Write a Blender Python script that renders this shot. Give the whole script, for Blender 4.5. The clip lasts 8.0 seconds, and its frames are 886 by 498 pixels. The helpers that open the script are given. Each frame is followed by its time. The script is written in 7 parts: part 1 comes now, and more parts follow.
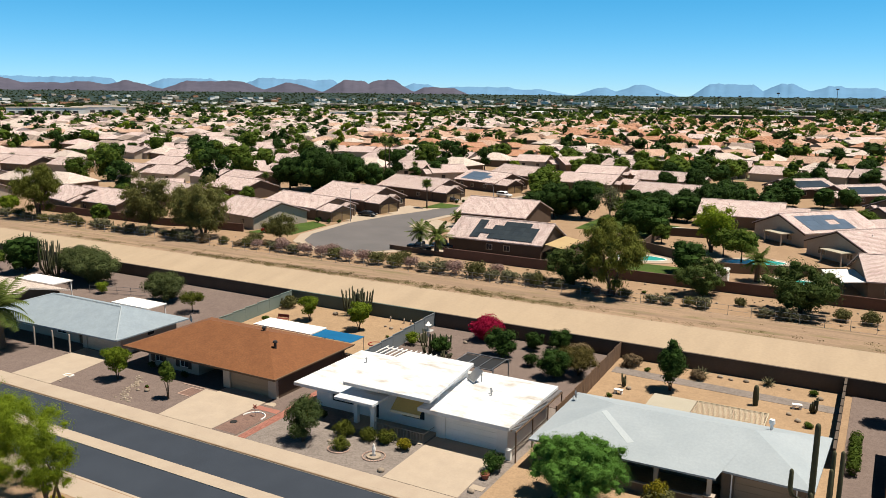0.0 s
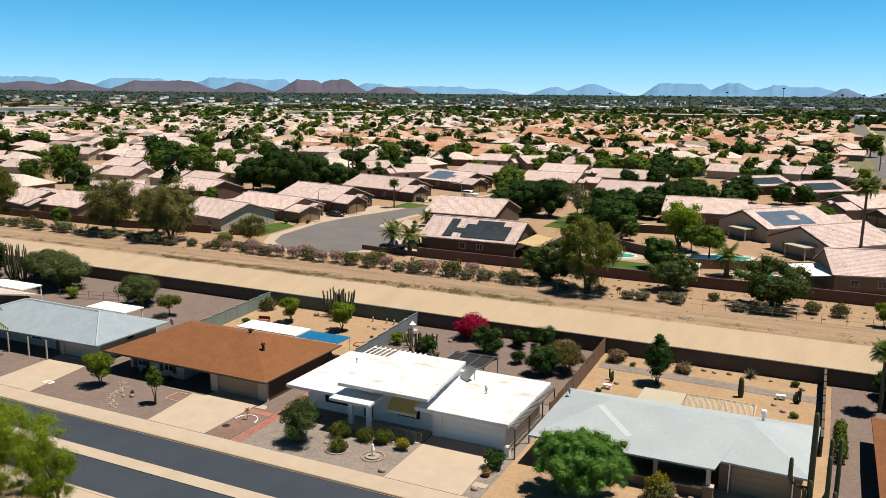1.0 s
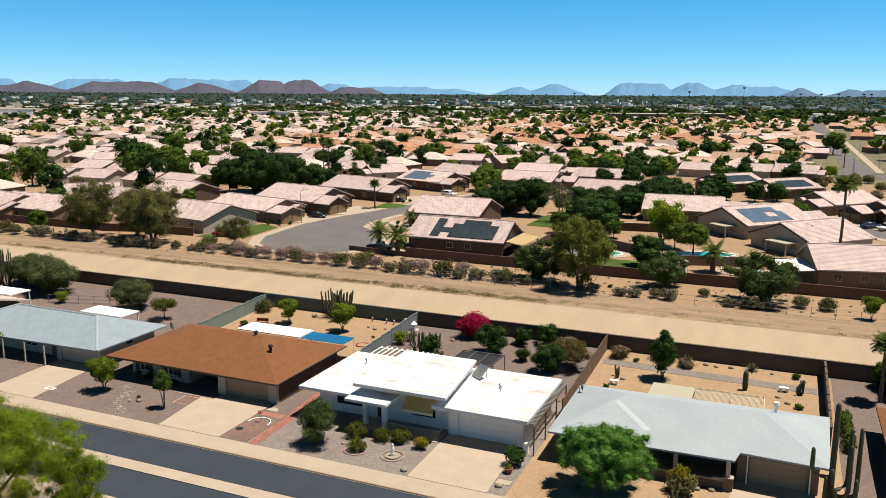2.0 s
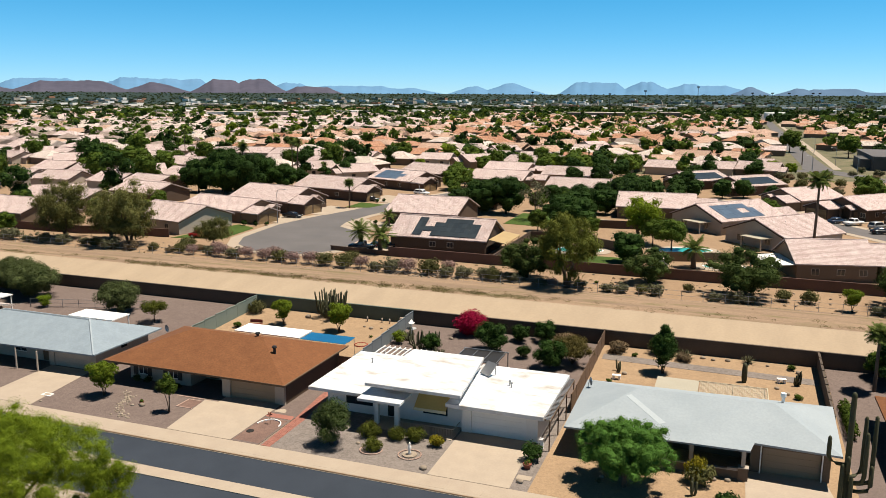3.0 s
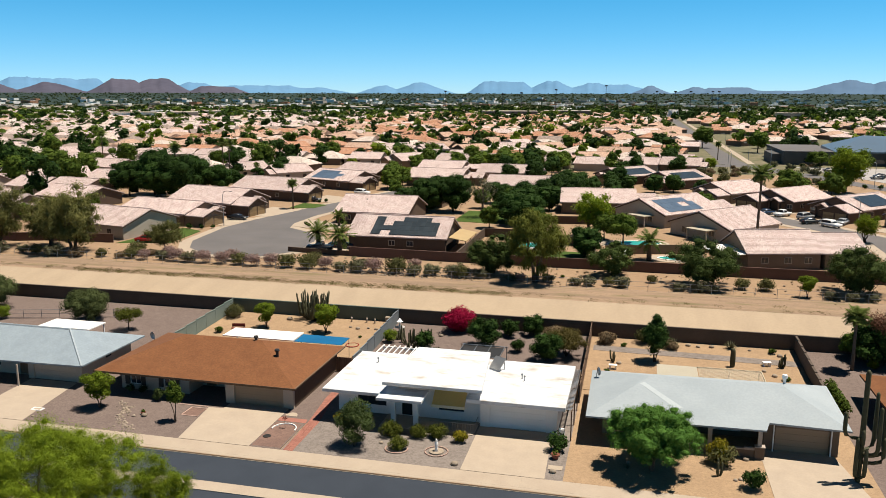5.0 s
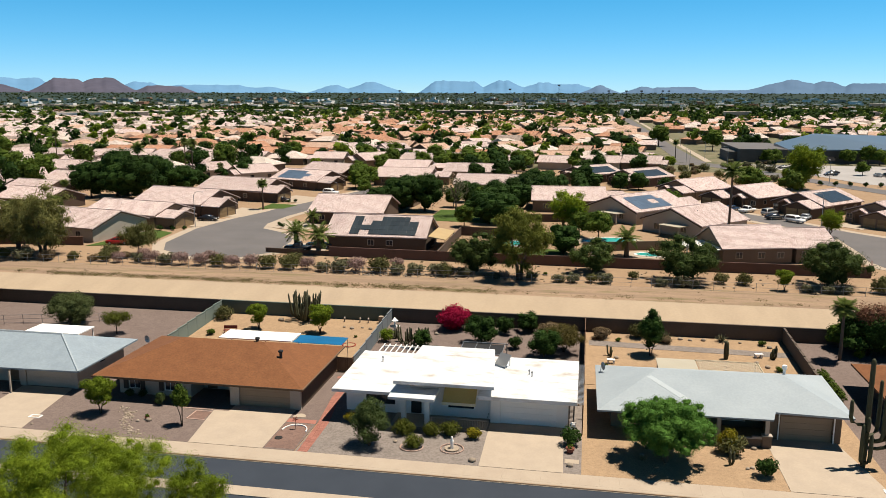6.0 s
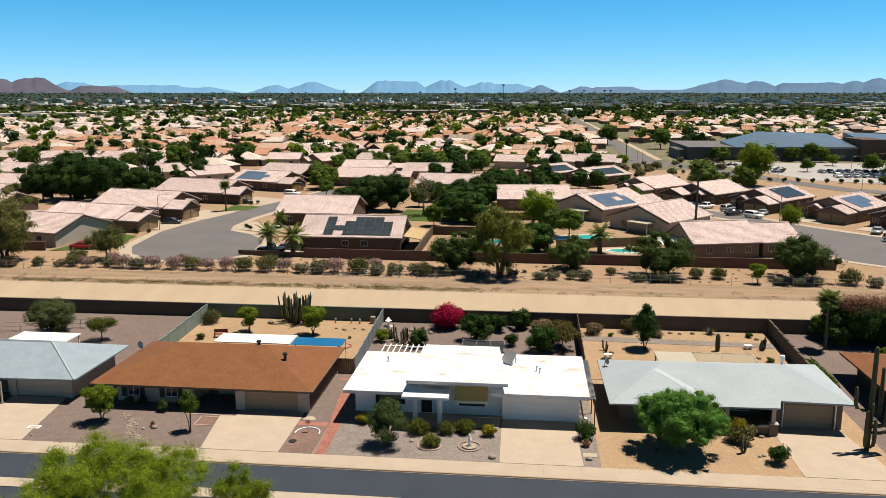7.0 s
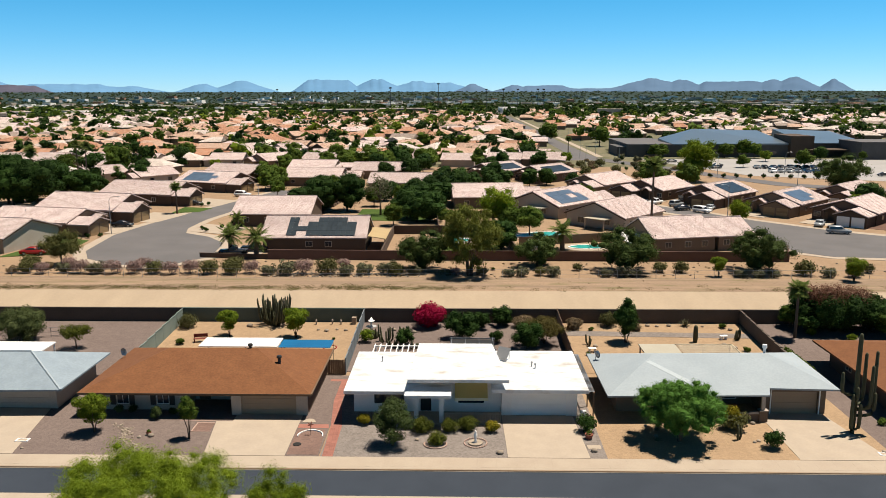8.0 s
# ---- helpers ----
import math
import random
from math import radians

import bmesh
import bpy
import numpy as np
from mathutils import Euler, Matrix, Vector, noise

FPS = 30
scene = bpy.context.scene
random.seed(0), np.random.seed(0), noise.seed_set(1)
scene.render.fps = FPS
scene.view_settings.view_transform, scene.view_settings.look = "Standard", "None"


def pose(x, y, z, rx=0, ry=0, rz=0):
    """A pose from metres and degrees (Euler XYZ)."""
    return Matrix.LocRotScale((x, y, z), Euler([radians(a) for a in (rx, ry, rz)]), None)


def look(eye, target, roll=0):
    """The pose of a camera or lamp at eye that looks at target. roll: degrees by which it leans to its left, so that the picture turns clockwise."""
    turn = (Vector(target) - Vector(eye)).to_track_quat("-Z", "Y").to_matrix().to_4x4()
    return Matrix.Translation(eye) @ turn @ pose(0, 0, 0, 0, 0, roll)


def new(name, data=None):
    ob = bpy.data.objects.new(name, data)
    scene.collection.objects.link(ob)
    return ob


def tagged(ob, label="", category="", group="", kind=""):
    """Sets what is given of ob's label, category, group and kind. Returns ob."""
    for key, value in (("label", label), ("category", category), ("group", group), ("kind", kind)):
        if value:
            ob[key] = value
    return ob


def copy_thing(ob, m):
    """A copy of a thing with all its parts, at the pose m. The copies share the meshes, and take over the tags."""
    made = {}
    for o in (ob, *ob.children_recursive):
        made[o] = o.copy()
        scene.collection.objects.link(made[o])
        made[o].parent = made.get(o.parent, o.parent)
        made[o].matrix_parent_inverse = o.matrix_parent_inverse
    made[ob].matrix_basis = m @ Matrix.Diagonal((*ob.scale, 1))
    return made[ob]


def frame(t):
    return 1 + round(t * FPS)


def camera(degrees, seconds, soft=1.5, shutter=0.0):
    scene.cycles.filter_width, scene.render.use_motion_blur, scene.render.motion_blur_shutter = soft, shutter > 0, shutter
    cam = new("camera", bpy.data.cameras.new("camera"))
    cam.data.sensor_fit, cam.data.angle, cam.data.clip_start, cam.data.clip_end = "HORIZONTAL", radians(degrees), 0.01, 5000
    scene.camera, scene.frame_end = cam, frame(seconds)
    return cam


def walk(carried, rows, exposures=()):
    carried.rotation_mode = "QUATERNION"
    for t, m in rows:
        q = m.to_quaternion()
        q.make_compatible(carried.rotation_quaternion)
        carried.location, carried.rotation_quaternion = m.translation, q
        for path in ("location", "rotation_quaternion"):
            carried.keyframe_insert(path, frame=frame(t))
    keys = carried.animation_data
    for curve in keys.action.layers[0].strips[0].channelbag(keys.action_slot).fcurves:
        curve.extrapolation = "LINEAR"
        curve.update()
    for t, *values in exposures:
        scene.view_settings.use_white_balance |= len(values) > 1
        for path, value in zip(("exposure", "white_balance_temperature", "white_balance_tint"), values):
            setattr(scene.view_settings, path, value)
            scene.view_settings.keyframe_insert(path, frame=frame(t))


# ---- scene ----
cam = camera(57.7, 8.0, soft=0.8)
PATH = [
    (0, (37.55, -49.309, 29.69), (36.599, -47.59, 29.313), 0.6),
    (0.5, (36.076, -50.156, 29.665), (35.177, -48.41, 29.288), 0.5),
    (1, (34.532, -51.036, 29.634), (33.681, -49.266, 29.257), 0.5),
    (2.5, (28.487, -54.106, 29.509), (27.76, -52.281, 29.133), 0.3),
    (3, (26.313, -55.011, 29.472), (25.64, -53.166, 29.095), 0.3),
    (3.5, (24.26, -55.874, 29.508), (23.641, -54.01, 29.13), 0.1),
    (4, (22.097, -56.796, 29.5), (21.53, -54.916, 29.123), 0.1),
    (4.5, (19.898, -57.425, 29.397), (19.383, -55.53, 29.02), 0.1),
    (6, (12.757, -59.39, 29.234), (12.41, -57.457, 28.855), 0.1),
    (6.5, (9.972, -59.868, 29.15), (9.691, -57.924, 28.772), 0.0),
    (7, (6.867, -60.366, 29.143), (6.659, -58.413, 28.764), 0.0),
    (7.5, (3.895, -60.766, 29.164), (3.767, -58.807, 28.783), 0.0),
    (8, (1.102, -61.136, 29.236), (1.058, -59.174, 28.854), -0.1),
]
walk(cam, [(t, look(*p)) for t, *p in PATH])

# ---- light ----
world = bpy.data.worlds.new("desert_sky")
scene.world = world
world.use_nodes = True
wn, wl = world.node_tree.nodes, world.node_tree.links
sky = wn.new("ShaderNodeTexSky")
sky.sky_type = "NISHITA"
sky.sun_disc = False
SUN_FROM = Vector((0.30, 0.13, 1.0)).normalized()
sky.sun_elevation = math.asin(SUN_FROM.z)
sky.sun_rotation = math.atan2(SUN_FROM.x, SUN_FROM.y)
sky.altitude, sky.air_density, sky.dust_density, sky.ozone_density = 4000, 0.8, 0.0, 1.0
wn["Background"].inputs["Strength"].default_value = 0.070
# pale haze at the horizon, deepening smoothly to the dark blue zenith of a dry desert sky
up_axis, depth_of_blue, tinted = wn.new("ShaderNodeSeparateXYZ"), wn.new("ShaderNodeValToRGB"), wn.new("ShaderNodeMix")
wl.new(wn.new("ShaderNodeTexCoord").outputs["Generated"], up_axis.inputs[0])
wl.new(up_axis.outputs["Z"], depth_of_blue.inputs["Fac"])
stops = depth_of_blue.color_ramp.elements
stops[0].position, stops[0].color = 0.0, (0.70, 0.96, 1.15, 1)
stops[1].position, stops[1].color = 0.80, (0.17, 0.25, 0.28, 1)
for height, tint in ((0.07, (0.47, 1.11, 1.28, 1)), (0.15, (0.26, 1.23, 1.40, 1)), (0.38, (0.20, 0.72, 0.83, 1))):
    stops.new(height).color = tint
tinted.data_type, tinted.blend_type = "RGBA", "MULTIPLY"
tinted.inputs[0].default_value = 1.0
wl.new(sky.outputs["Color"], tinted.inputs[6])
wl.new(depth_of_blue.outputs["Color"], tinted.inputs[7])
wl.new(tinted.outputs[2], wn["Background"].inputs["Color"])
sun = new("sun", bpy.data.lights.new("sun", "SUN"))
sun.data.energy, sun.data.angle, sun.data.color = 5.0, radians(0.53), (1.0, 0.905, 0.77)
sun.matrix_basis = look(SUN_FROM * 200, (0, 0, 0))
scene.view_settings.exposure = 0.66

# ---- materials ----
def node(t, kind, **inputs):
    n = t.nodes.new(kind)
    for k, v in inputs.items():
        n.inputs[k.replace("_", " ")].default_value = v
    return n


def math_node(t, op, a, b=None):
    n = t.nodes.new("ShaderNodeMath")
    n.operation = op
    for i, v in enumerate((a, b)):
        if v is None:
            continue
        if hasattr(v, "is_output"):
            t.links.new(v, n.inputs[i])
        else:
            n.inputs[i].default_value = v
    return n.outputs[0]


def ramp(t, fac, lo, hi, a, b):
    """Linear remap of fac from lo..hi to a..b, clamped."""
    n = node(t, "ShaderNodeMapRange", From_Min=lo, From_Max=hi, To_Min=a, To_Max=b)
    t.links.new(fac, n.inputs["Value"])
    return n.outputs[0]


def blend(t, fac, a, b, mode="MIX"):
    n = t.nodes.new("ShaderNodeMix")
    n.data_type, n.blend_type = "RGBA", mode
    for i, v in ((0, fac), (6, a), (7, b)):
        if hasattr(v, "is_output"):
            t.links.new(v, n.inputs[i])
        elif i == 0:
            n.inputs[0].default_value = v
        else:
            n.inputs[i].default_value = (*v, 1) if len(v) == 3 else v
    return n.outputs[2]


def noise_at(t, scale, detail=3.0, stretch=None, rough=0.55):
    pos = t.nodes.new("ShaderNodeNewGeometry").outputs["Position"]
    if stretch:
        mp = t.nodes.new("ShaderNodeMapping")
        mp.inputs["Scale"].default_value = stretch
        t.links.new(pos, mp.inputs["Vector"])
        pos = mp.outputs[0]
    n = node(t, "ShaderNodeTexNoise", Scale=scale, Detail=detail, Roughness=rough)
    t.links.new(pos, n.inputs["Vector"])
    return n.outputs["Fac"]


def start(name):
    ma = bpy.data.materials.new(name)
    ma.use_nodes = True
    return ma, ma.node_tree, ma.node_tree.nodes["Principled BSDF"]


def finish(ma, t, bsdf, colour, rough=0.8, metal=0.0, spec=0.35, height=None, bump=0.2, depth=0.02, per=0.0, island=0.0):
    if per or island:
        src = t.nodes.new("ShaderNodeObjectInfo").outputs["Random"] if per else t.nodes.new("ShaderNodeNewGeometry").outputs["Random Per Island"]
        k = per or island
        hsv = t.nodes.new("ShaderNodeHueSaturation")
        t.links.new(ramp(t, src, 0, 1, 1 - k, 1 + k), hsv.inputs["Value"])
        t.links.new(colour, hsv.inputs["Color"])
        colour = hsv.outputs["Color"]
    t.links.new(colour, bsdf.inputs["Base Color"])
    bsdf.inputs["Roughness"].default_value = rough
    bsdf.inputs["Metallic"].default_value = metal
    bsdf.inputs["Specular IOR Level"].default_value = spec
    if height is not None:
        b = node(t, "ShaderNodeBump", Strength=bump, Distance=depth)
        t.links.new(height, b.inputs["Height"])
        t.links.new(b.outputs["Normal"], bsdf.inputs["Normal"])
    return ma


def surface(name, col, col2=None, rough=0.85, metal=0.0, spec=0.3, big=0.35, fine=9.0, grain=0.22, bump=0.3, depth=0.02, per=0.0, island=0.0, stretch=None):
    """A weathered surface: broad blotches between col and col2, and fine grain."""
    ma, t, bsdf = start(name)
    col2 = col2 or tuple(c * 0.78 for c in col)
    f1 = noise_at(t, big, 4.0, stretch)
    f2 = noise_at(t, fine, 2.0)
    c = blend(t, ramp(t, f1, 0.35, 0.68, 0, 1), col, col2)
    c = blend(t, ramp(t, f2, 0.3, 0.7, 0, grain), c, tuple(v * 0.45 for v in col))
    return finish(ma, t, bsdf, c, rough, metal, spec, f2, bump, depth, per, island)


def gravel(name, col, col2, dark, size=9.0, bump=0.8, wear=0.0):
    """Loose stones of mixed tones over blotches."""
    ma, t, bsdf = start(name)
    pos = t.nodes.new("ShaderNodeNewGeometry").outputs["Position"]
    vor = node(t, "ShaderNodeTexVoronoi", Scale=size)
    t.links.new(pos, vor.inputs["Vector"])
    sep = t.nodes.new("ShaderNodeSeparateColor")
    t.links.new(vor.outputs["Color"], sep.inputs[0])
    f1 = noise_at(t, 0.22, 5.0)
    c = blend(t, ramp(t, f1, 0.35, 0.66, 0, 1), col, col2)
    c = blend(t, ramp(t, sep.outputs[0], 0.2, 1, 0, 0.5), c, dark)
    c = blend(t, ramp(t, noise_at(t, 1.4, 3.0), 0.5, 0.75, 0, 0.35), c, tuple(v * 1.25 for v in col))
    return finish(ma, t, bsdf, c, 0.95, 0, 0.15, vor.outputs["Distance"], bump, 0.03)


def tiles(name, col, col2, col3, width=0.33, row=0.15):
    """Concrete roof tiles: courses that follow the slope, each tile of its own tone."""
    ma, t, bsdf = start(name)
    tc = t.nodes.new("ShaderNodeTexCoord")
    sep, nor = t.nodes.new("ShaderNodeSeparateXYZ"), t.nodes.new("ShaderNodeSeparateXYZ")
    t.links.new(tc.outputs["Object"], sep.inputs[0])
    t.links.new(tc.outputs["Normal"], nor.inputs[0])
    sel = math_node(t, "GREATER_THAN", math_node(t, "ABSOLUTE", nor.outputs[0]), math_node(t, "ABSOLUTE", nor.outputs[1]))
    u = math_node(t, "ADD", math_node(t, "MULTIPLY", sep.outputs[1], sel), math_node(t, "MULTIPLY", sep.outputs[0], math_node(t, "SUBTRACT", 1.0, sel)))
    com = t.nodes.new("ShaderNodeCombineXYZ")
    t.links.new(u, com.inputs[0])
    t.links.new(sep.outputs[2], com.inputs[1])
    br = node(t, "ShaderNodeTexBrick", Color1=(0, 0, 0, 1), Color2=(1, 1, 1, 1), Mortar=(0.1, 0.1, 0.1, 1), Scale=1.0, Mortar_Size=0.012, Brick_Width=width, Row_Height=row)
    t.links.new(com.outputs[0], br.inputs["Vector"])
    c = blend(t, br.outputs["Color"], col, col2)
    c = blend(t, ramp(t, noise_at(t, 0.5, 4.0), 0.4, 0.7, 0, 0.7), c, col3)
    c = blend(t, br.outputs["Fac"], c, tuple(v * 0.35 for v in col2))
    h = math_node(t, "ADD", br.outputs["Color"], math_node(t, "MULTIPLY", br.outputs["Fac"], -2.0))
    return finish(ma, t, bsdf, c, 0.85, 0, 0.25, h, 0.5, 0.03, per=0.10)


def foliage(name, col, col2, through_light=0.25, rough=0.8):
    ma, t, bsdf = start(name)
    rnd = t.nodes.new("ShaderNodeNewGeometry").outputs["Random Per Island"]
    c = blend(t, rnd, col, col2)
    c = blend(t, ramp(t, noise_at(t, 0.9, 2.0), 0.4, 0.7, 0, 0.4), c, tuple(v * 0.6 for v in col))
    hsv = t.nodes.new("ShaderNodeHueSaturation")
    t.links.new(ramp(t, t.nodes.new("ShaderNodeObjectInfo").outputs["Random"], 0, 1, 0.82, 1.18), hsv.inputs["Value"])
    t.links.new(c, hsv.inputs["Color"])
    finish(ma, t, bsdf, hsv.outputs[0], rough, 0, 0.08)
    tr, mix = t.nodes.new("ShaderNodeBsdfTranslucent"), t.nodes.new("ShaderNodeMixShader")
    mix.inputs[0].default_value = through_light
    t.links.new(hsv.outputs[0], tr.inputs["Color"])
    t.links.new(bsdf.outputs[0], mix.inputs[1])
    t.links.new(tr.outputs[0], mix.inputs[2])
    t.links.new(mix.outputs[0], t.nodes["Material Output"].inputs["Surface"])
    return ma


def water(name, col):
    ma, t, bsdf = start(name)
    c = blend(t, ramp(t, noise_at(t, 1.5), 0.4, 0.6, 0, 0.5), col, tuple(v * 1.3 for v in col))
    return finish(ma, t, bsdf, c, 0.2, 0, 0.12, noise_at(t, 2.5), 0.1, 0.02)


M_dirt = gravel("tan_dirt", (0.285, 0.198, 0.124), (0.248, 0.167, 0.105), (0.186, 0.124, 0.081), 7.0, 0.4)
M_plain = gravel("valley_floor", (0.186, 0.155, 0.105), (0.099, 0.105, 0.056), (0.062, 0.068, 0.031), 0.25, 0.1)
M_asphalt = surface("street_asphalt", (0.028, 0.036, 0.050), (0.035, 0.044, 0.060), 0.85, spec=0.25, big=0.25, fine=30, grain=0.3, bump=0.2)
M_oldasphalt = surface("pale_asphalt", (0.124, 0.115, 0.115), (0.102, 0.096, 0.096), 0.9, big=0.12, fine=12, grain=0.15)
M_concrete = surface("sunlit_concrete", (0.36, 0.298, 0.232), (0.329, 0.267, 0.208), 0.9, big=0.5, fine=8, grain=0.16)
M_drive = surface("driveway_concrete", (0.372, 0.307, 0.239), (0.335, 0.276, 0.217), 0.9, big=0.6, fine=6, grain=0.14)
M_canal = surface("canal_lining", (0.36, 0.282, 0.198), (0.322, 0.251, 0.177), 0.9, big=0.35, fine=3, grain=0.18, stretch=(1.0, 0.25, 0.25))
M_bank, _t, _b = start("bank_soil")
_c = blend(_t, ramp(_t, noise_at(_t, 1.0, 4.0, (0.03, 0.9, 1.0)), 0.35, 0.65, 0, 1), (0.285, 0.20, 0.135), (0.195, 0.138, 0.098))
_c = blend(_t, ramp(_t, noise_at(_t, 1.0, 5.0, (0.10, 0.55, 1.0), 0.65), 0.52, 0.66, 0, 0.75), _c, (0.135, 0.118, 0.055))
_c = blend(_t, ramp(_t, noise_at(_t, 3.0, 3.0), 0.45, 0.7, 0, 0.5), _c, (0.17, 0.125, 0.085))
finish(M_bank, _t, _b, _c, 0.95, 0, 0.15, noise_at(_t, 2.2, 4.0), 0.8, 0.06)
M_tan = gravel("tan_gravel", (0.322, 0.223, 0.136), (0.279, 0.192, 0.118), (0.198, 0.136, 0.087), 8.0)
M_grey = gravel("grey_gravel", (0.211, 0.18, 0.161), (0.18, 0.155, 0.14), (0.087, 0.074, 0.065), 7.0)
M_redwallgravel = gravel("dark_red_gravel", (0.15, 0.085, 0.062), (0.12, 0.07, 0.052), (0.08, 0.05, 0.04), 9.0)
M_mauve = gravel("mauve_gravel", (0.164, 0.127, 0.112), (0.146, 0.112, 0.099), (0.084, 0.062, 0.056), 9.0)
M_lawn = gravel("lawn_grass", (0.062, 0.099, 0.019), (0.043, 0.074, 0.015), (0.019, 0.037, 0.007), 6.0)
M_brickpath = surface("pink_paver", (0.291, 0.124, 0.093), (0.248, 0.105, 0.081), 0.85, per=0.12)
M_pool = water("pool_water", (0.030, 0.270, 0.245))
M_blockwall = surface("block_wall", (0.093, 0.071, 0.055), (0.077, 0.059, 0.045), 0.9, big=0.5, fine=6)
M_redwall = surface("reddish_block_wall", (0.124, 0.071, 0.056), (0.105, 0.061, 0.048), 0.9, big=0.5, fine=6)
M_greenwall = surface("green_painted_block", (0.093, 0.118, 0.096), (0.077, 0.099, 0.081), 0.85, big=0.5)
M_woodfence = surface("brown_fence_wood", (0.167, 0.105, 0.068), (0.136, 0.087, 0.056), 0.85, per=0.15)
M_stucco = surface("cream_stucco", (0.400, 0.345, 0.290), (0.360, 0.307, 0.253), 0.9, per=0.05)
M_tanstucco = surface("tan_stucco", (0.174, 0.124, 0.087), (0.155, 0.112, 0.077), 0.9, per=0.2)
M_brownstucco = surface("brown_stucco", (0.093, 0.062, 0.045), (0.081, 0.055, 0.039), 0.9, per=0.1)
M_beigedoor = surface("beige_garage_paint", (0.27, 0.20, 0.135), (0.245, 0.18, 0.12), 0.6, grain=0.06)
M_trim = surface("dark_brown_trim", (0.060, 0.040, 0.028), (0.050, 0.034, 0.024), 0.8)
M_garage = surface("ochre_garage_paint", (0.24, 0.165, 0.085), (0.21, 0.145, 0.075), 0.6, grain=0.05, per=0.2)
M_white = surface("white_paint", (0.790, 0.775, 0.750), (0.730, 0.715, 0.680), 0.6, grain=0.05, bump=0.05)
M_whitestucco = surface("white_stucco", (0.780, 0.755, 0.720), (0.740, 0.705, 0.660), 0.9, grain=0.08)
F_rust = foliage("rust_red_tips", (0.105, 0.053, 0.031), (0.149, 0.068, 0.046), 0.2)
M_dark = surface("dark_metal", (0.028, 0.026, 0.024), rough=0.5, grain=0.1)
M_grey_metal = surface("galvanised_metal", (0.36, 0.368, 0.376), rough=0.45, metal=0.7, grain=0.1)
M_wood = surface("weathered_wood", (0.149, 0.093, 0.056), (0.118, 0.074, 0.043), 0.8)
M_bark = surface("tree_bark", (0.105, 0.074, 0.053), (0.074, 0.053, 0.037), 0.95, fine=14)
M_palmbark = surface("palm_bark", (0.140, 0.100, 0.070), (0.105, 0.078, 0.054), 0.95, fine=5, grain=0.5, bump=0.8)
M_shingle = surface("brown_shingles", (0.186, 0.076, 0.03), (0.155, 0.061, 0.024), 0.92, big=0.8, fine=5, grain=0.45, bump=0.5, stretch=(1, 1, 3))
M_greyshingle = surface("pale_grey_shingles", (0.305, 0.345, 0.372), (0.275, 0.315, 0.342), 0.85, big=0.3, fine=5, grain=0.16, bump=0.3)
M_blueshingle = surface("blue_grey_shingles", (0.235, 0.285, 0.325), (0.205, 0.250, 0.290), 0.85, big=0.9, fine=5, grain=0.25, bump=0.4)
M_tile = tiles("pink_tan_roof_tiles", (0.520, 0.415, 0.392), (0.370, 0.278, 0.258), (0.530, 0.445, 0.420))
M_orangetile = tiles("orange_roof_tiles", (0.409, 0.198, 0.112), (0.341, 0.161, 0.093), (0.409, 0.273, 0.198))
M_sandtile = tiles("sand_roof_tiles", (0.560, 0.475, 0.420), (0.475, 0.392, 0.345), (0.570, 0.505, 0.455))
M_peachtile = tiles("peach_roof_tiles", (0.446, 0.291, 0.211), (0.384, 0.242, 0.174), (0.459, 0.341, 0.273))
M_browntile = tiles("grey_brown_roof_tiles", (0.26, 0.205, 0.174), (0.211, 0.161, 0.136), (0.285, 0.236, 0.205))
M_membrane, _t, _b = start("white_roof_coating")
_c = blend(_t, ramp(_t, noise_at(_t, 0.55, 5.0, (0.7, 1.6, 1), 0.6), 0.50, 0.70, 0, 0.85), (0.57, 0.585, 0.60), (0.33, 0.285, 0.235))
finish(M_membrane, _t, _b, _c, 0.55, 0, 0.35, noise_at(_t, 4.0), 0.1, 0.02)
M_glass, _t, _b = start("window_glass")
finish(M_glass, _t, _b, blend(_t, 0.5, (0.02, 0.024, 0.03), (0.03, 0.034, 0.04)), 0.06, 0, 0.6)
M_solar = surface("solar_cells", (0.027, 0.036, 0.044), (0.034, 0.044, 0.051), 0.25, spec=0.5, grain=0.05, bump=0.0, per=0.12)
M_bluesolar = surface("blue_solar_cells", (0.068, 0.1, 0.148), (0.08, 0.116, 0.164), 0.3, spec=0.5, grain=0.05, bump=0.0, per=0.12)
M_blue = surface("blue_tarp", (0.006, 0.115, 0.26), (0.006, 0.095, 0.225), 0.5)
M_yellow = surface("mustard_awning", (0.620, 0.450, 0.160), (0.560, 0.400, 0.135), 0.7)
M_beige = surface("beige_metal_awning", (0.372, 0.341, 0.273), (0.341, 0.31, 0.242), 0.6)
M_flashblue = surface("pale_blue_ridge_strip", (0.30, 0.345, 0.38), (0.27, 0.315, 0.35), 0.8)
M_ochre = surface("ochre_metal_awning", (0.40, 0.29, 0.145), (0.36, 0.26, 0.13), 0.6)
M_flash = surface("pale_roof_flashing", (0.385, 0.430, 0.458), (0.360, 0.402, 0.430), 0.7)
# cream trim made paler than M_cream: sunlight on the valance painted in
M_sunlit_valance = surface("sunlit_cream_strip", (0.72, 0.64, 0.45), (0.68, 0.60, 0.41), 0.6)
M_cream = surface("cream_painted_metal", (0.459, 0.397, 0.285), (0.422, 0.36, 0.254), 0.6)
M_terracotta = surface("terracotta", (0.211, 0.068, 0.043), rough=0.7)
M_rock = surface("field_stone", (0.279, 0.229, 0.18), (0.223, 0.18, 0.136), 0.9, big=1.2, per=0.25)
M_bluemetal = surface("blue_grey_metal_roof", (0.124, 0.161, 0.198), (0.149, 0.186, 0.223), 0.32, metal=0.3, spec=0.6, big=0.03)
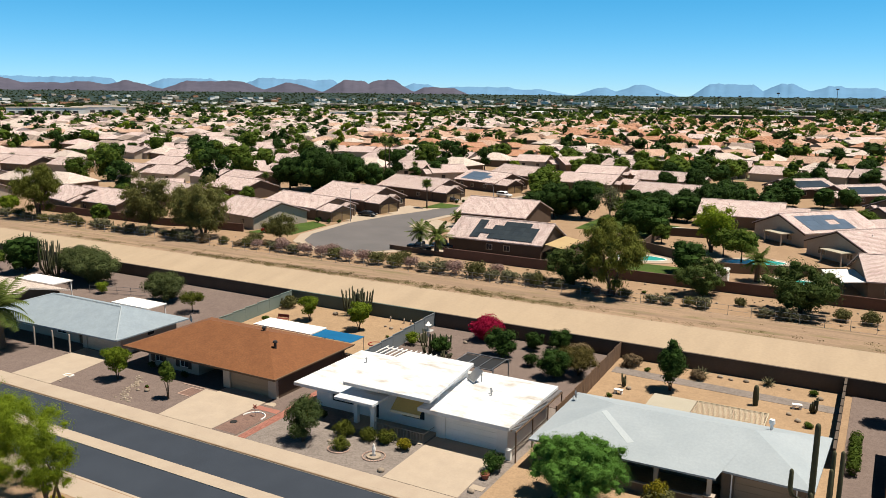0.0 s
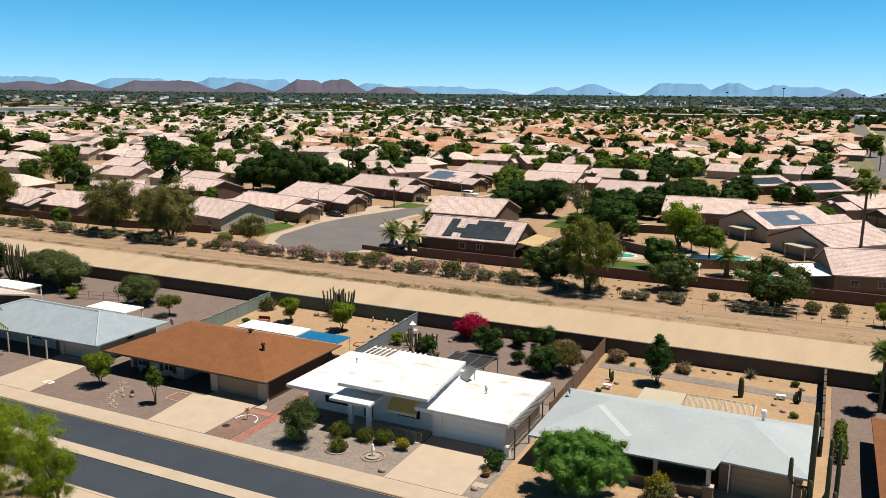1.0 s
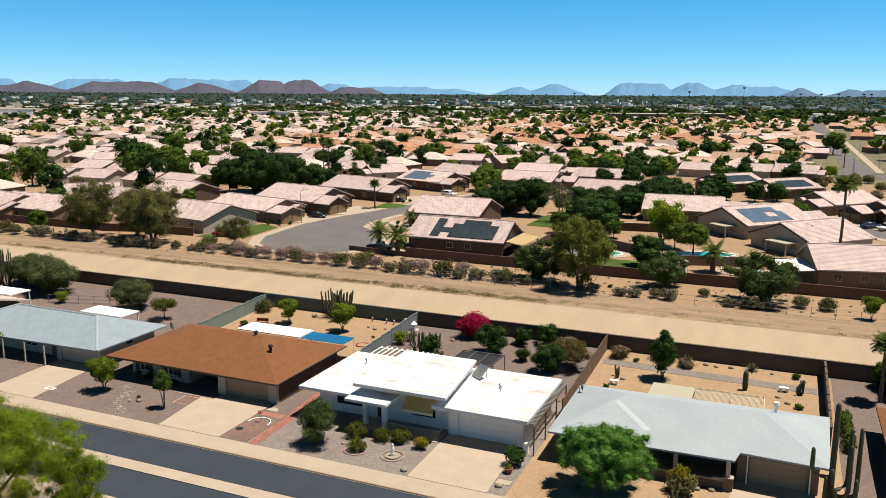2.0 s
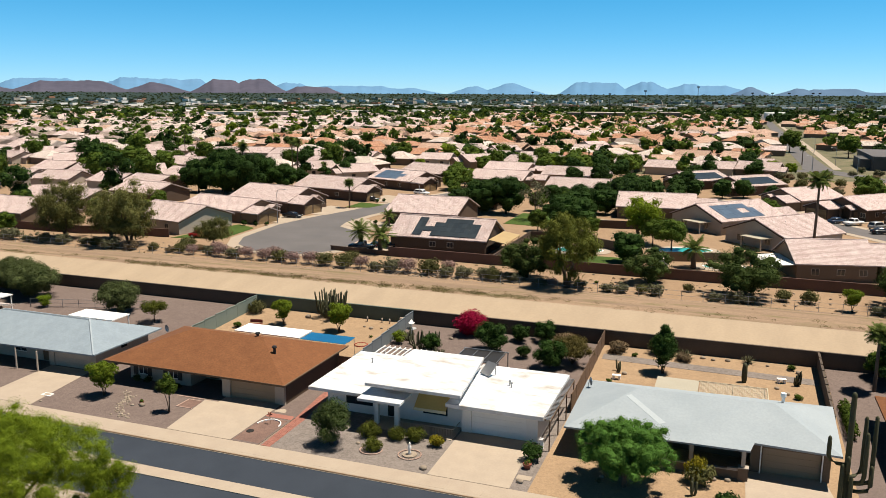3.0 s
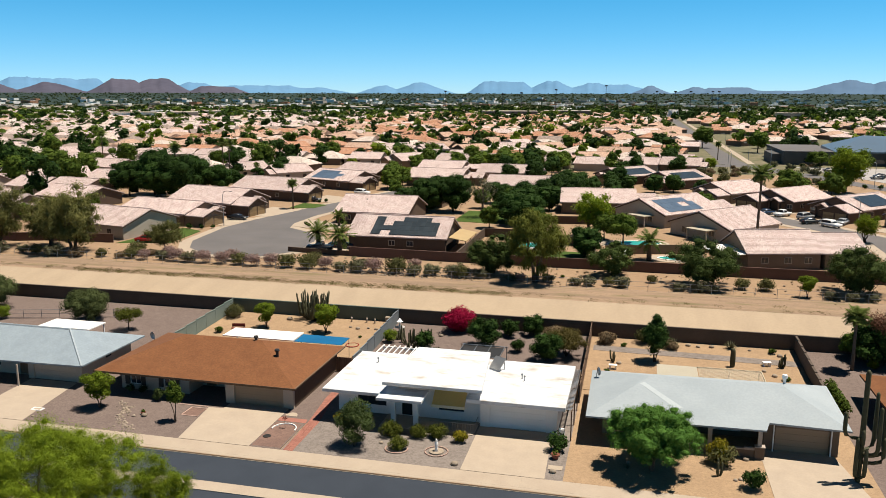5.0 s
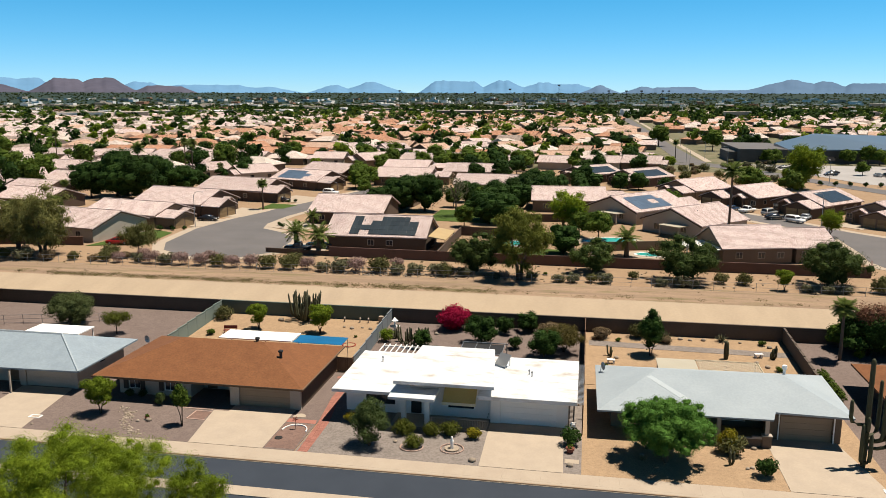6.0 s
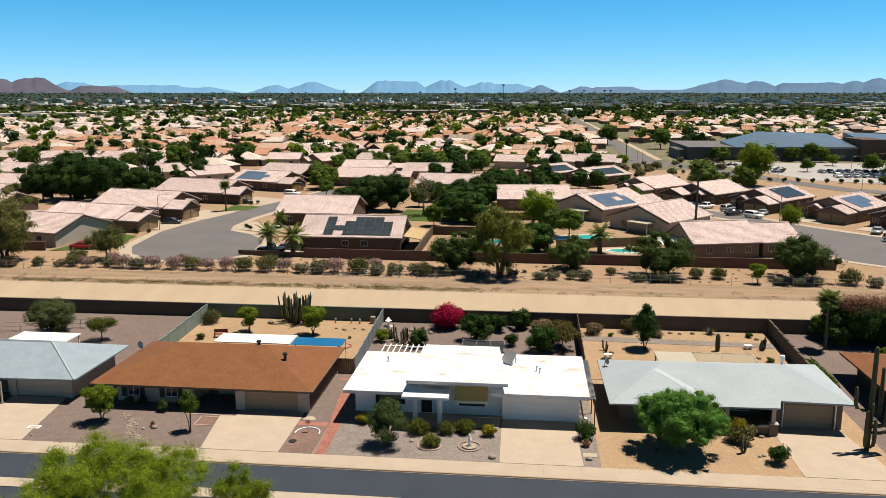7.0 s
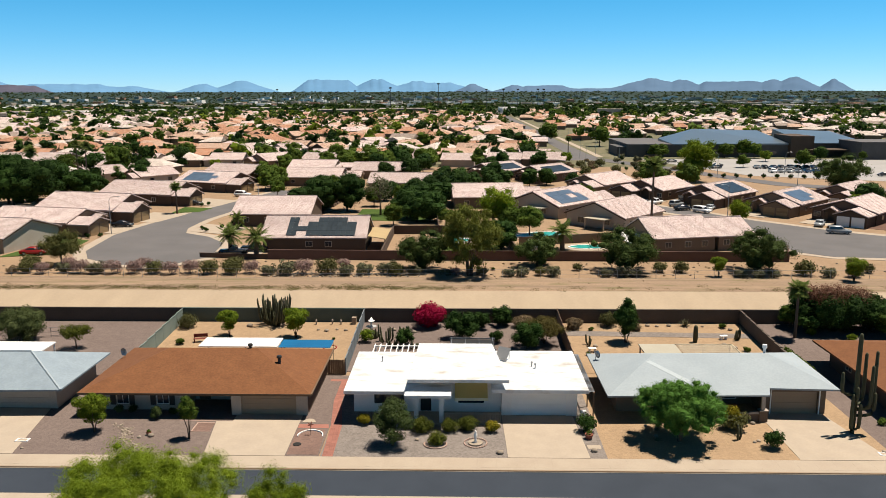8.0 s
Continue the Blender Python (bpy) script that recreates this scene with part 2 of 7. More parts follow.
M_greyblock = surface("grey_block", (0.087, 0.084, 0.081), (0.105, 0.099, 0.096), 0.9)

F_dark = foliage("deep_green_leaves", (0.012, 0.029, 0.005), (0.034, 0.068, 0.012), 0.12)
F_mid = foliage("green_leaves", (0.04, 0.071, 0.009), (0.081, 0.118, 0.016), 0.2)
F_bright = foliage("bright_green_leaves", (0.095, 0.145, 0.011), (0.165, 0.215, 0.018), 0.3)
F_palo = foliage("palo_verde_twigs", (0.115, 0.170, 0.010), (0.195, 0.255, 0.020), 0.3)
F_fern = foliage("feathery_green_leaves", (0.056, 0.132, 0.022), (0.106, 0.216, 0.040), 0.3)
F_olive = foliage("olive_leaves", (0.075, 0.078, 0.026), (0.125, 0.12, 0.046), 0.3)
F_sage = foliage("sage_leaves", (0.102, 0.102, 0.053), (0.155, 0.149, 0.09), 0.25)
F_dry = foliage("dry_twigs", (0.136, 0.099, 0.056), (0.186, 0.136, 0.081), 0.2)
F_pink = foliage("dusty_pink_blossom", (0.236, 0.174, 0.143), (0.285, 0.174, 0.167), 0.25)
F_red = foliage("crimson_bracts", (0.248, 0.005, 0.028), (0.322, 0.009, 0.056), 0.3)
F_yellow = foliage("yellow_green_leaves", (0.161, 0.149, 0.012), (0.26, 0.211, 0.015), 0.3)
F_oliveb = foliage("olive_brown_twigs", (0.085, 0.072, 0.020), (0.13, 0.105, 0.034), 0.25)
F_mesq = foliage("fine_mesquite_leaves", (0.034, 0.056, 0.013), (0.072, 0.100, 0.026), 0.2)
F_olivegrey = foliage("olive_grey_leaves", (0.048, 0.064, 0.020), (0.095, 0.115, 0.042), 0.2)
F_palm = foliage("palm_fronds", (0.074, 0.105, 0.022), (0.136, 0.167, 0.043), 0.25)
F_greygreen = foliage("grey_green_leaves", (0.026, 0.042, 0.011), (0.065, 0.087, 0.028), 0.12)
F_willow = foliage("willow_leaves", (0.085, 0.098, 0.018), (0.150, 0.165, 0.030), 0.3)
F_grey_olive = foliage("grey_olive_leaves", (0.098, 0.104, 0.030), (0.180, 0.172, 0.060), 0.35)
F_front = foliage("olive_green_shrub_leaves", (0.056, 0.068, 0.009), (0.093, 0.105, 0.015), 0.2)
F_cactus = surface("cactus_skin", (0.052, 0.055, 0.026), (0.072, 0.070, 0.036), 0.7, big=2.0, fine=12, grain=0.4)

# ---- builders ----
class Geo:
    """Collects vertices and faces for one mesh."""

    def __init__(self):
        self.v, self.f = [], []

    def add(self, verts, faces):
        k = len(self.v)
        self.v += [tuple(p) for p in verts]
        self.f += [tuple(i + k for i in q) for q in faces]
        return self

    def box(self, x0, x1, y0, y1, z0, z1):
        return self.add([(x, y, z) for z in (z0, z1) for x, y in ((x0, y0), (x1, y0), (x1, y1), (x0, y1))],
                        [(3, 2, 1, 0), (4, 5, 6, 7), (0, 1, 5, 4), (1, 2, 6, 5), (2, 3, 7, 6), (3, 0, 4, 7)])

    def slab(self, poly, z0, z1):
        n = len(poly)
        return self.add([(x, y, z0) for x, y in poly] + [(x, y, z1) for x, y in poly],
                        [tuple(reversed(range(n))), tuple(range(n, 2 * n))] + [(i, (i + 1) % n, n + (i + 1) % n, n + i) for i in range(n)])

    def tube(self, pts, radii, n=8, cap=True, ribs=0, depth=0.0):
        pts = [Vector(p) for p in pts]
        ring, faces = [], []
        for i, p in enumerate(pts):
            d = (pts[min(i + 1, len(pts) - 1)] - pts[max(i - 1, 0)]).normalized()
            a = d.orthogonal().normalized() if abs(d.z) < 0.9 else Vector((1, 0, 0))
            a = (a - d * a.dot(d)).normalized()
            b = d.cross(a)
            for j in range(n):
                w = 2 * math.pi * j / n
                r = radii[i] * (1 - depth * (0.5 + 0.5 * math.cos(w * ribs))) if ribs else radii[i]
                ring.append(p + (a * math.cos(w) + b * math.sin(w)) * r)
        for i in range(len(pts) - 1):
            for j in range(n):
                faces.append((i * n + j, i * n + (j + 1) % n, (i + 1) * n + (j + 1) % n, (i + 1) * n + j))
        if cap:
            faces += [tuple(reversed(range(n))), tuple(range((len(pts) - 1) * n, len(pts) * n))]
        return self.add(ring, faces)

    def blob(self, c, r, rng, n=8, m=5, rough=0.12):
        c = Vector(c)
        vs = [c + Vector((0, 0, -r[2]))]
        for i in range(1, m):
            w = math.pi * i / m
            for j in range(n):
                u = 2 * math.pi * j / n
                k = 1 + rng.uniform(-rough, rough)
                vs.append(c + Vector((r[0] * k * math.sin(w) * math.cos(u), r[1] * k * math.sin(w) * math.sin(u), -r[2] * k * math.cos(w))))
        vs.append(c + Vector((0, 0, r[2])))
        fs = [(0, 1 + (j + 1) % n, 1 + j) for j in range(n)]
        for i in range(m - 2):
            for j in range(n):
                a, b = 1 + i * n + j, 1 + i * n + (j + 1) % n
                fs.append((a, b, b + n, a + n))
        k = 1 + (m - 2) * n
        fs += [(k + j, k + (j + 1) % n, len(vs) - 1) for j in range(n)]
        return self.add(vs, fs)

    def mesh(self, name, material, smooth=False):
        me = bpy.data.meshes.new(name)
        me.from_pydata(self.v, [], self.f)
        if material:
            me.materials.append(material)
        if smooth:
            me.polygons.foreach_set("use_smooth", [True] * len(me.polygons))
        return me


def box(*a):
    return Geo().box(*a)


def part(name, geo, material, parent, label="", smooth=False):
    ob = new(name, geo if isinstance(geo, bpy.types.Mesh) else geo.mesh(name, material, smooth))
    ob.parent = parent
    if label:
        ob["label"] = label
    return ob


def bevelled(geo, width=0.03, seg=1):
    bm = bmesh.new()
    vs = [bm.verts.new(p) for p in geo.v]
    for q in geo.f:
        bm.faces.new([vs[i] for i in q])
    bmesh.ops.bevel(bm, geom=bm.edges[:], offset=width, segments=seg, affect="EDGES", clamp_overlap=True)
    out = Geo()
    bm.verts.index_update()
    out.v = [tuple(v.co) for v in bm.verts]
    out.f = [tuple(v.index for v in q.verts) for q in bm.faces]
    bm.free()
    return out


def thing(name, label, category, x=0, y=0, z=0, rz=0, group="", kind=""):
    ob = new(name)
    ob.matrix_basis = pose(x, y, z, 0, 0, rz)
    ob.empty_display_size = 0.2
    return tagged(ob, label, category, group, kind)


def solo(name, geo, material, label, category, x=0, y=0, z=0, rz=0, group="", kind="", smooth=False):
    ob = new(name, geo.mesh(name, material, smooth))
    ob.matrix_basis = pose(x, y, z, 0, 0, rz)
    return tagged(ob, label, category, group, kind)


def structure(name, geo, material, label, category="", smooth=False):
    return solo(name, geo, material, label, category or name.split("_")[0], kind="structure", smooth=smooth)


def spot(x, y, s=1.0, rz=0.0, z=0.0, sz=None):
    return pose(x, y, z, 0, 0, rz) @ Matrix.Diagonal((s, s, sz or s, 1))


# ---- plants ----
def leaves(rng, clumps, count, size, aspect=1.0, droop=0.0, fill=0.35, slim=1.0):
    """Small leaf quads spread through clumps (x, y, z, rx, rz); more of them near each clump's skin."""
    clumps = np.array(clumps, float)
    w = clumps[:, 3] ** 2
    pick = rng.choice(len(clumps), count, p=w / w.sum())
    d = rng.normal(size=(count, 3))
    d /= np.linalg.norm(d, axis=1)[:, None]
    rad = fill + (1.12 - fill) * rng.random(count) ** (0.45 if fill < 0.5 else 1.0)
    if slim < 1:
        rad = np.minimum(np.abs(rng.normal(size=count)) * 0.62, 0.95 + 0.2 * rng.random(count))
    c = clumps[pick]
    pos = c[:, :3] + d * rad[:, None] * np.stack([c[:, 3], c[:, 3], c[:, 4]], 1)
    nor = d + rng.normal(size=(count, 3)) * 0.42 + np.array([0, 0, 0.3])
    nor /= np.linalg.norm(nor, axis=1)[:, None]
    a = np.cross(nor, rng.normal(size=(count, 3)))
    a[:, 2] -= droop
    a -= nor * (a * nor).sum(1)[:, None]
    a /= np.linalg.norm(a, axis=1)[:, None] + 1e-9
    b = np.cross(nor, a)
    s = size * (0.6 + 0.8 * rng.random(count))[:, None]
    a, b = a * s * aspect, b * s
    k = (0.25 + 0.5 * rng.random((count, 1))) * slim
    v = np.stack([pos - a, pos - a * 0.1 - b * k * 1.6, pos + a, pos + a * 0.1 + b * k * 1.6], 1).reshape(-1, 3)
    g = Geo()
    g.v = v.tolist()
    g.f = [(i, i + 1, i + 2, i + 3) for i in range(0, 4 * count, 4)]
    return g


def crown_clumps(rng, h0, h1, r, n, rc, flat=0.8, taper=0.0):
    """Clump centres inside a crown from h0 to h1, of radius r, with an uneven outline."""
    out = []
    mid, half = (h0 + h1) / 2, (h1 - h0) / 2
    for i in range(n):
        d = rng.normal(size=3)
        d /= np.linalg.norm(d)
        k = (0.45 + 0.55 * rng.random()) * (0.85 + 0.25 * rng.random())
        q = rc * (0.7 + 0.6 * rng.random())
        thin = 1 - taper * max(0.0, 0.3 + 0.7 * d[2])
        q *= 0.4 + 0.6 * thin
        out.append((d[0] * k * thin * max(r - q * 0.7, 0.05), d[1] * k * thin * max(r - q * 0.7, 0.05), mid + d[2] * k * max(half - q * 0.6, 0.05), q, q * flat))
    return out


def tree(name, label, seed, h, r, trunk=1.2, mat_leaf=None, count=2600, size=0.16, clumps=22, rc=None, stems=1, aspect=1.0, droop=0.0, category="tree", bark=None, low=None, tr=None, lean=0.0, slim=1.0, up=0.0, branches=5, core=0.0, taper=0.0):
    """A tree or bush: tapered trunk, limbs to the clumps, and a crown of small leaves."""
    rng = np.random.default_rng(seed)
    ob = thing(name, label, category)
    cl = crown_clumps(rng, low if low is not None else trunk * 0.85, h, r, clumps, rc or r * 0.36, taper=taper)
    g = Geo()
    tr = tr or max(0.03, h * 0.022)
    tops = []
    for s in range(stems):
        w = 2 * math.pi * s / stems + rng.random()
        o = 0.0 if stems == 1 else 0.12 * h * 0.25
        top = Vector((math.cos(w) * o * 3 + lean, math.sin(w) * o * 3, trunk))
        mid = Vector((math.cos(w) * o + rng.normal() * 0.04 + lean * 0.4, math.sin(w) * o, trunk * 0.5))
        g.tube([(math.cos(w) * o * 0.5, math.sin(w) * o * 0.5, -0.05), mid, top], [tr * 1.25, tr, tr * 0.8], 7)
        tops.append(top)
    part("trunk", g, bark or M_bark, ob, smooth=True)
    for i, c in enumerate(cl[: min(len(cl), branches)]):
        a = tops[i % len(tops)]
        e = Vector(c[:3])
        m = a.lerp(e, 0.5) + Vector((0, 0, 0.12 * (e - a).length))
        part("limb", Geo().tube([a - Vector((0, 0, 0.1)), m, e], [tr * 0.7, tr * 0.4, tr * 0.12], 5), bark or M_bark, ob, smooth=True)
    g = leaves(rng, cl, count, size, aspect, droop - up, 0.78 if core else 0.35, slim)
    if core:
        inner = random.Random(seed)
        for c in cl:
            g.blob((c[0], c[1], c[2]), (c[3] * core * 0.8, c[3] * core * 0.8, c[4] * core * 0.8), inner, 7, 5, 0.3)
    part("crown", g, mat_leaf or F_mid, ob)
    return ob


def shrub(name, label, seed, h, r, mat_leaf, count=900, size=0.09, category="shrub", aspect=1.0, clumps=12):
    rng = np.random.default_rng(seed)
    ob = thing(name, label, category)
    g = Geo()
    for i in range(3):
        w = 2 * math.pi * i / 3
        g.tube([(0.04 * math.cos(w), 0.04 * math.sin(w), -0.03), (0.5 * r * math.cos(w), 0.5 * r * math.sin(w), h * 0.55)], [0.03, 0.012], 5)
    part("woody_base", g, M_bark, ob)
    cl = crown_clumps(rng, 0.02, h, r, clumps, r * 0.42)
    cl = [(a, b, max(c, q * 0.7), q, z) for a, b, c, q, z in cl]
    part("crown", leaves(rng, cl, count, size, aspect), mat_leaf, ob)
    return ob


def frond(rng, length, rise, droop, width, n=7, fan=False):
    """One palm frond along +x: a rib with leaflets hanging either side."""
    g = Geo()
    pts = []
    for i in range(n + 1):
        s = i / n
        pts.append(Vector((length * s * (1 - 0.15 * s * droop), 0, rise * s - droop * length * 0.55 * s * s)))
    g.tube(pts, [0.035 * (1 - 0.8 * i / n) for i in range(n + 1)], 4)
    for i in range(n * 2):
        s = 0.12 + 0.88 * i / (n * 2)
        k = min(int(s * n), n - 1)
        p = pts[k].lerp(pts[k + 1], s * n - k)
        d = (pts[k + 1] - pts[k]).normalized()
        w = width * math.sin(math.pi * min(0.97, 0.12 + 0.85 * s)) + 0.06
        for side in (-1, 1):
            tip = p + d * w * 0.55 + Vector((0, side * w, -0.35 * w))
            g.add([p - d * 0.06, p + d * 0.09, tip], [(0, 1, 2)])
    return g


def palm(name, label, seed, h, length=2.0, count=26, tr=0.2, fan=False):
    rng = np.random.default_rng(seed)
    ob = thing(name, label, "palm tree")
    n = 10
    pts = [(0.05 * h * math.sin(i / n * 1.3) * 0.3, 0, -0.05 + (h + 0.05) * i / n) for i in range(n + 1)]
    part("trunk", Geo().tube(pts, [tr * (1.35 - 0.45 * i / n) * (1 + 0.08 * (i % 2)) for i in range(n + 1)], 9), M_palmbark, ob, smooth=True)
    meshes = [frond(rng, length * k, length * 0.34, d, length * (0.34 if fan else 0.22)).mesh("frond", F_palm) for k, d in ((1, 0.75), (0.92, 1.05), (1.05, 0.5), (0.8, 1.5))]
    top = Vector(pts[-1])
    for i in range(count):
        s = i / count
        f = new("frond", meshes[i % 4])
        f.parent = ob
        f.matrix_basis = pose(top.x, top.y, top.z, 0, -62 + 95 * s + rng.normal() * 6, i * 137.5)
    return ob


def saguaro(name, label, seed, h, r, arms):
    """arms: (height, azimuth in degrees, reach, top)."""
    ob = thing(name, label, "cactus")
    zs = [-0.05, 0.3, h * 0.3, h * 0.6, h - r * 1.4, h - r * 0.6, h - r * 0.15, h]
    rs = [r * 0.8, r * 0.95, r * 1.05, r, r * 0.92, r * 0.75, r * 0.42, 0.02]
    part("stem", Geo().tube([(0, 0, z) for z in zs], rs, 26, ribs=13, depth=0.16), F_cactus, ob, smooth=True)
    for z, az, reach, top in arms:
        c, s = math.cos(radians(az)), math.sin(radians(az))
        q = r * 0.8
        path = [(0, z), (reach * 0.55, z + 0.05), (reach * 0.9, z + 0.25), (reach, z + 0.65), (reach, (z + top) / 2 + 0.2), (reach, top - q), (reach, top - q * 0.3), (reach, top)]
        part("arm", Geo().tube([(c * u, s * u, v) for u, v in path], [q * 0.8, q * 0.85, q * 0.95, q, q, q * 0.85, q * 0.5, 0.02], 20, ribs=10, depth=0.16), F_cactus, ob, smooth=True)
    return ob


def column_cactus(name, label, seed, h, count, spread):
    rng = np.random.default_rng(seed)
    ob = thing(name, label, "cactus")
    for i in range(count):
        w, u = rng.random() * 6.28, spread * math.sqrt(rng.random())
        x, y, k = u * math.cos(w), u * math.sin(w), h * (0.45 + 0.55 * rng.random())
        part("stem", Geo().tube([(x * 0.4, y * 0.4, -0.03), (x, y, k * 0.3), (x * 1.14 + rng.normal() * 0.06, y * 1.14, k * 0.93), (x * 1.16, y * 1.16, k)], [0.08, 0.11, 0.10, 0.03], 10, ribs=5, depth=0.25), F_cactus, ob, smooth=True)
    return ob


def agave(name, label, seed, r, mat_leaf, count=26):
    rng = np.random.default_rng(seed)
    ob = thing(name, label, "agave")
    wd, u = Vector((0, r * 0.07, 0)), Vector((0, 0, r * 0.03))
    m, t = Vector((r * 0.5, 0, 0)), Vector((r, 0, 0))
    me = Geo().add([wd * 0.5, -wd * 0.5, m + wd, m - wd, t, m + u], [(0, 1, 5), (0, 5, 2), (1, 3, 5), (2, 5, 4), (5, 3, 4), (0, 2, 3, 1), (2, 4, 3)]).mesh("leaf", mat_leaf)
    for i in range(count):
        q = new("leaf", me)
        q.parent, q.matrix_basis = ob, pose(0, 0, 0, 0, -math.degrees(0.25 + 1.1 * (i / count)), i * 137.5)
    return ob


# ---- building parts ----
def wall_run(g, x0, x1, y0, y1, z0, z1, holes=()):
    """A wall along x between y0 and y1, with holes (x0, x1, z0, z1) right through it."""
    x = x0
    for a, b, c, d in sorted(holes):
        if a > x:
            g.box(x, a, y0, y1, z0, z1)
        if c > z0:
            g.box(a, b, y0, y1, z0, c)
        if d < z1:
            g.box(a, b, y0, y1, d, z1)
        x = b
    if x < x1:
        g.box(x, x1, y0, y1, z0, z1)
    return g


def window(parent, x0, x1, y, z0, z1, frame_mat=None, face=-1, bars=1):
    """A window in a wall along x whose outer face is at y."""
    fm = frame_mat or M_white
    ob = part("window", Geo().box(x0, x1, y + 0.06 - 0.02, y + 0.06 + 0.02, z0, z0 + 0.06).box(x0, x1, y + 0.04, y + 0.08, z1 - 0.06, z1).box(x0, x0 + 0.06, y + 0.04, y + 0.08, z0 + 0.06, z1 - 0.06).box(x1 - 0.06, x1, y + 0.04, y + 0.08, z0 + 0.06, z1 - 0.06), fm, parent)
    n = bars + 1
    for i in range(n):
        a = x0 + 0.06 + (x1 - x0 - 0.12) * i / n
        b = x0 + 0.06 + (x1 - x0 - 0.12) * (i + 1) / n
        part("pane", box(a + 0.015, b - 0.015, y + 0.065, y + 0.075, z0 + 0.06, z1 - 0.06), M_glass, ob)
        if i:
            part("mullion", box(a - 0.02, a + 0.02, y + 0.05, y + 0.08, z0 + 0.06, z1 - 0.06), fm, ob)
    return ob


def garage_door(parent, x0, x1, y, z1, material, rows=4):
    ob = part("garage_door", box(x0, x1, y + 0.06, y + 0.10, 0, z1), material, parent)
    for i in range(rows):
        a, b = z1 * i / rows + 0.02, z1 * (i + 1) / rows - 0.02
        part("panel", box(x0 + 0.04, x1 - 0.04, y + 0.035, y + 0.058, a, b), material, ob)
    return ob


def hip_geo(x0, x1, y0, y1, z, rise, th=0.16, left=None, right=None):
    """A hip roof with an eave board; left and right are the ridge's ends (None: half the depth; 0: a gable)."""
    d = (y1 - y0) / 2
    l = d if left is None else left
    r = d if right is None else right
    ym = (y0 + y1) / 2
    p = [(x0, y0, z), (x1, y0, z), (x1, y1, z), (x0, y1, z), (x0, y0, z + th), (x1, y0, z + th), (x1, y1, z + th), (x0, y1, z + th), (x0 + l, ym, z + th + rise), (x1 - r, ym, z + th + rise)]
    return Geo().add(p, [(3, 2, 1, 0), (0, 1, 5, 4), (1, 2, 6, 5), (2, 3, 7, 6), (3, 0, 4, 7), (4, 5, 9, 8), (6, 7, 8, 9), (5, 6, 9), (7, 4, 8)])


def gable_geo(x0, x1, y0, y1, z, rise, th=0.2):
    """A gable roof sheet of thickness th, ridge along x, open below."""
    ym = (y0 + y1) / 2
    s = [(y0, z), (ym, z + rise), (y1, z), (y1, z + th), (ym, z + rise + th), (y0, z + th)]
    return Geo().add([(x, y, h) for x in (x0, x1) for y, h in s],
                     [(0, 5, 4, 1), (1, 4, 3, 2), (6, 7, 10, 11), (7, 8, 9, 10), (5, 11, 10, 4), (4, 10, 9, 3), (0, 6, 11, 5), (2, 3, 9, 8), (0, 1, 7, 6), (1, 2, 8, 7)])


def verge_geo(x, y0, y1, z, rise, drop=0.26, th=0.07):
    """A bent board under the sloping end of a gable roof."""
    ym = (y0 + y1) / 2
    s = [(y0, z - drop), (ym, z + rise - drop), (y1, z - drop), (y1, z - 0.003), (ym, z + rise - 0.003), (y0, z - 0.003)]
    return Geo().add([(q, y, h) for q in (x, x + th) for y, h in s], [(0, 5, 4, 1), (1, 4, 3, 2), (6, 7, 10, 11), (7, 8, 9, 10), (5, 11, 10, 4), (4, 10, 9, 3), (0, 6, 11, 5), (2, 3, 9, 8), (0, 1, 7, 6), (1, 2, 8, 7)])


def gable_walls(x0, x1, y0, y1, z, rise, th=0.2):
    """Walls under a gable roof whose ridge runs along x: a closed shell with pointed ends."""
    ym = (y0 + y1) / 2
    s = [(y0, 0), (y1, 0), (y1, z), (ym, z + rise), (y0, z)]
    return Geo().add([(x, y, h) for x in (x0, x1) for y, h in s], [(4, 3, 2, 1, 0), (5, 6, 7, 8, 9), (0, 1, 6, 5), (1, 2, 7, 6), (4, 0, 5, 9), (2, 3, 8, 7), (3, 4, 9, 8)])

# ---- ground ----
def lift(y):
    """Height of the ground across the back gardens, which rise a little towards the canal wall."""
    return 0.85 * min(1.0, max(0.0, (y - 18.0) / 18.5)) if y < 37.3 else 0.0


PROFILE = [(-900, 0), (-12.0, 0), (-11.95, -0.17), (-2.2, -0.17), (-2.15, -0.02), (18, -0.02), (36.5, 0.83), (37.2, 0.83), (37.3, -1.5), (45.0, -1.5), (55.2, -0.03), (60.5, 0.12), (64.0, -0.02), (260, -0.02), (4900, -0.02)]
g = Geo()
xs = [-4900, -300, 300, 4900]
g.v = [(x, y, z) for x in xs for y, z in PROFILE]
n = len(PROFILE)
g.f = [(i * n + j, (i + 1) * n + j, (i + 1) * n + j + 1, i * n + j + 1) for i in range(3) for j in range(n - 1)]
ground = structure("ground", g, M_dirt, "tan desert soil with a canal cut, reaching the horizon")
ground.data.materials.append(M_plain)
for k, q in enumerate(ground.data.polygons):
    q.material_index = 1 if (k % (n - 1)) >= n - 2 else 0


def sheet(name, poly, material, label, z=0.0, th=0.02, category=""):
    """A thin layer of paving or gravel laid over the ground, following the rise of the back gardens."""
    g = Geo()
    k = len(poly)
    g.v = [(x, y, lift(y) + z - 0.03) for x, y in poly] + [(x, y, lift(y) + z + th) for x, y in poly]
    g.f = [tuple(reversed(range(k))), tuple(range(k, 2 * k))] + [(i, (i + 1) % k, k + (i + 1) % k, k + i) for i in range(k)]
    return structure(name, g, material, label, category or name)


def rect(x0, x1, y0, y1):
    return [(x0, y0), (x1, y0), (x1, y1), (x0, y1)]


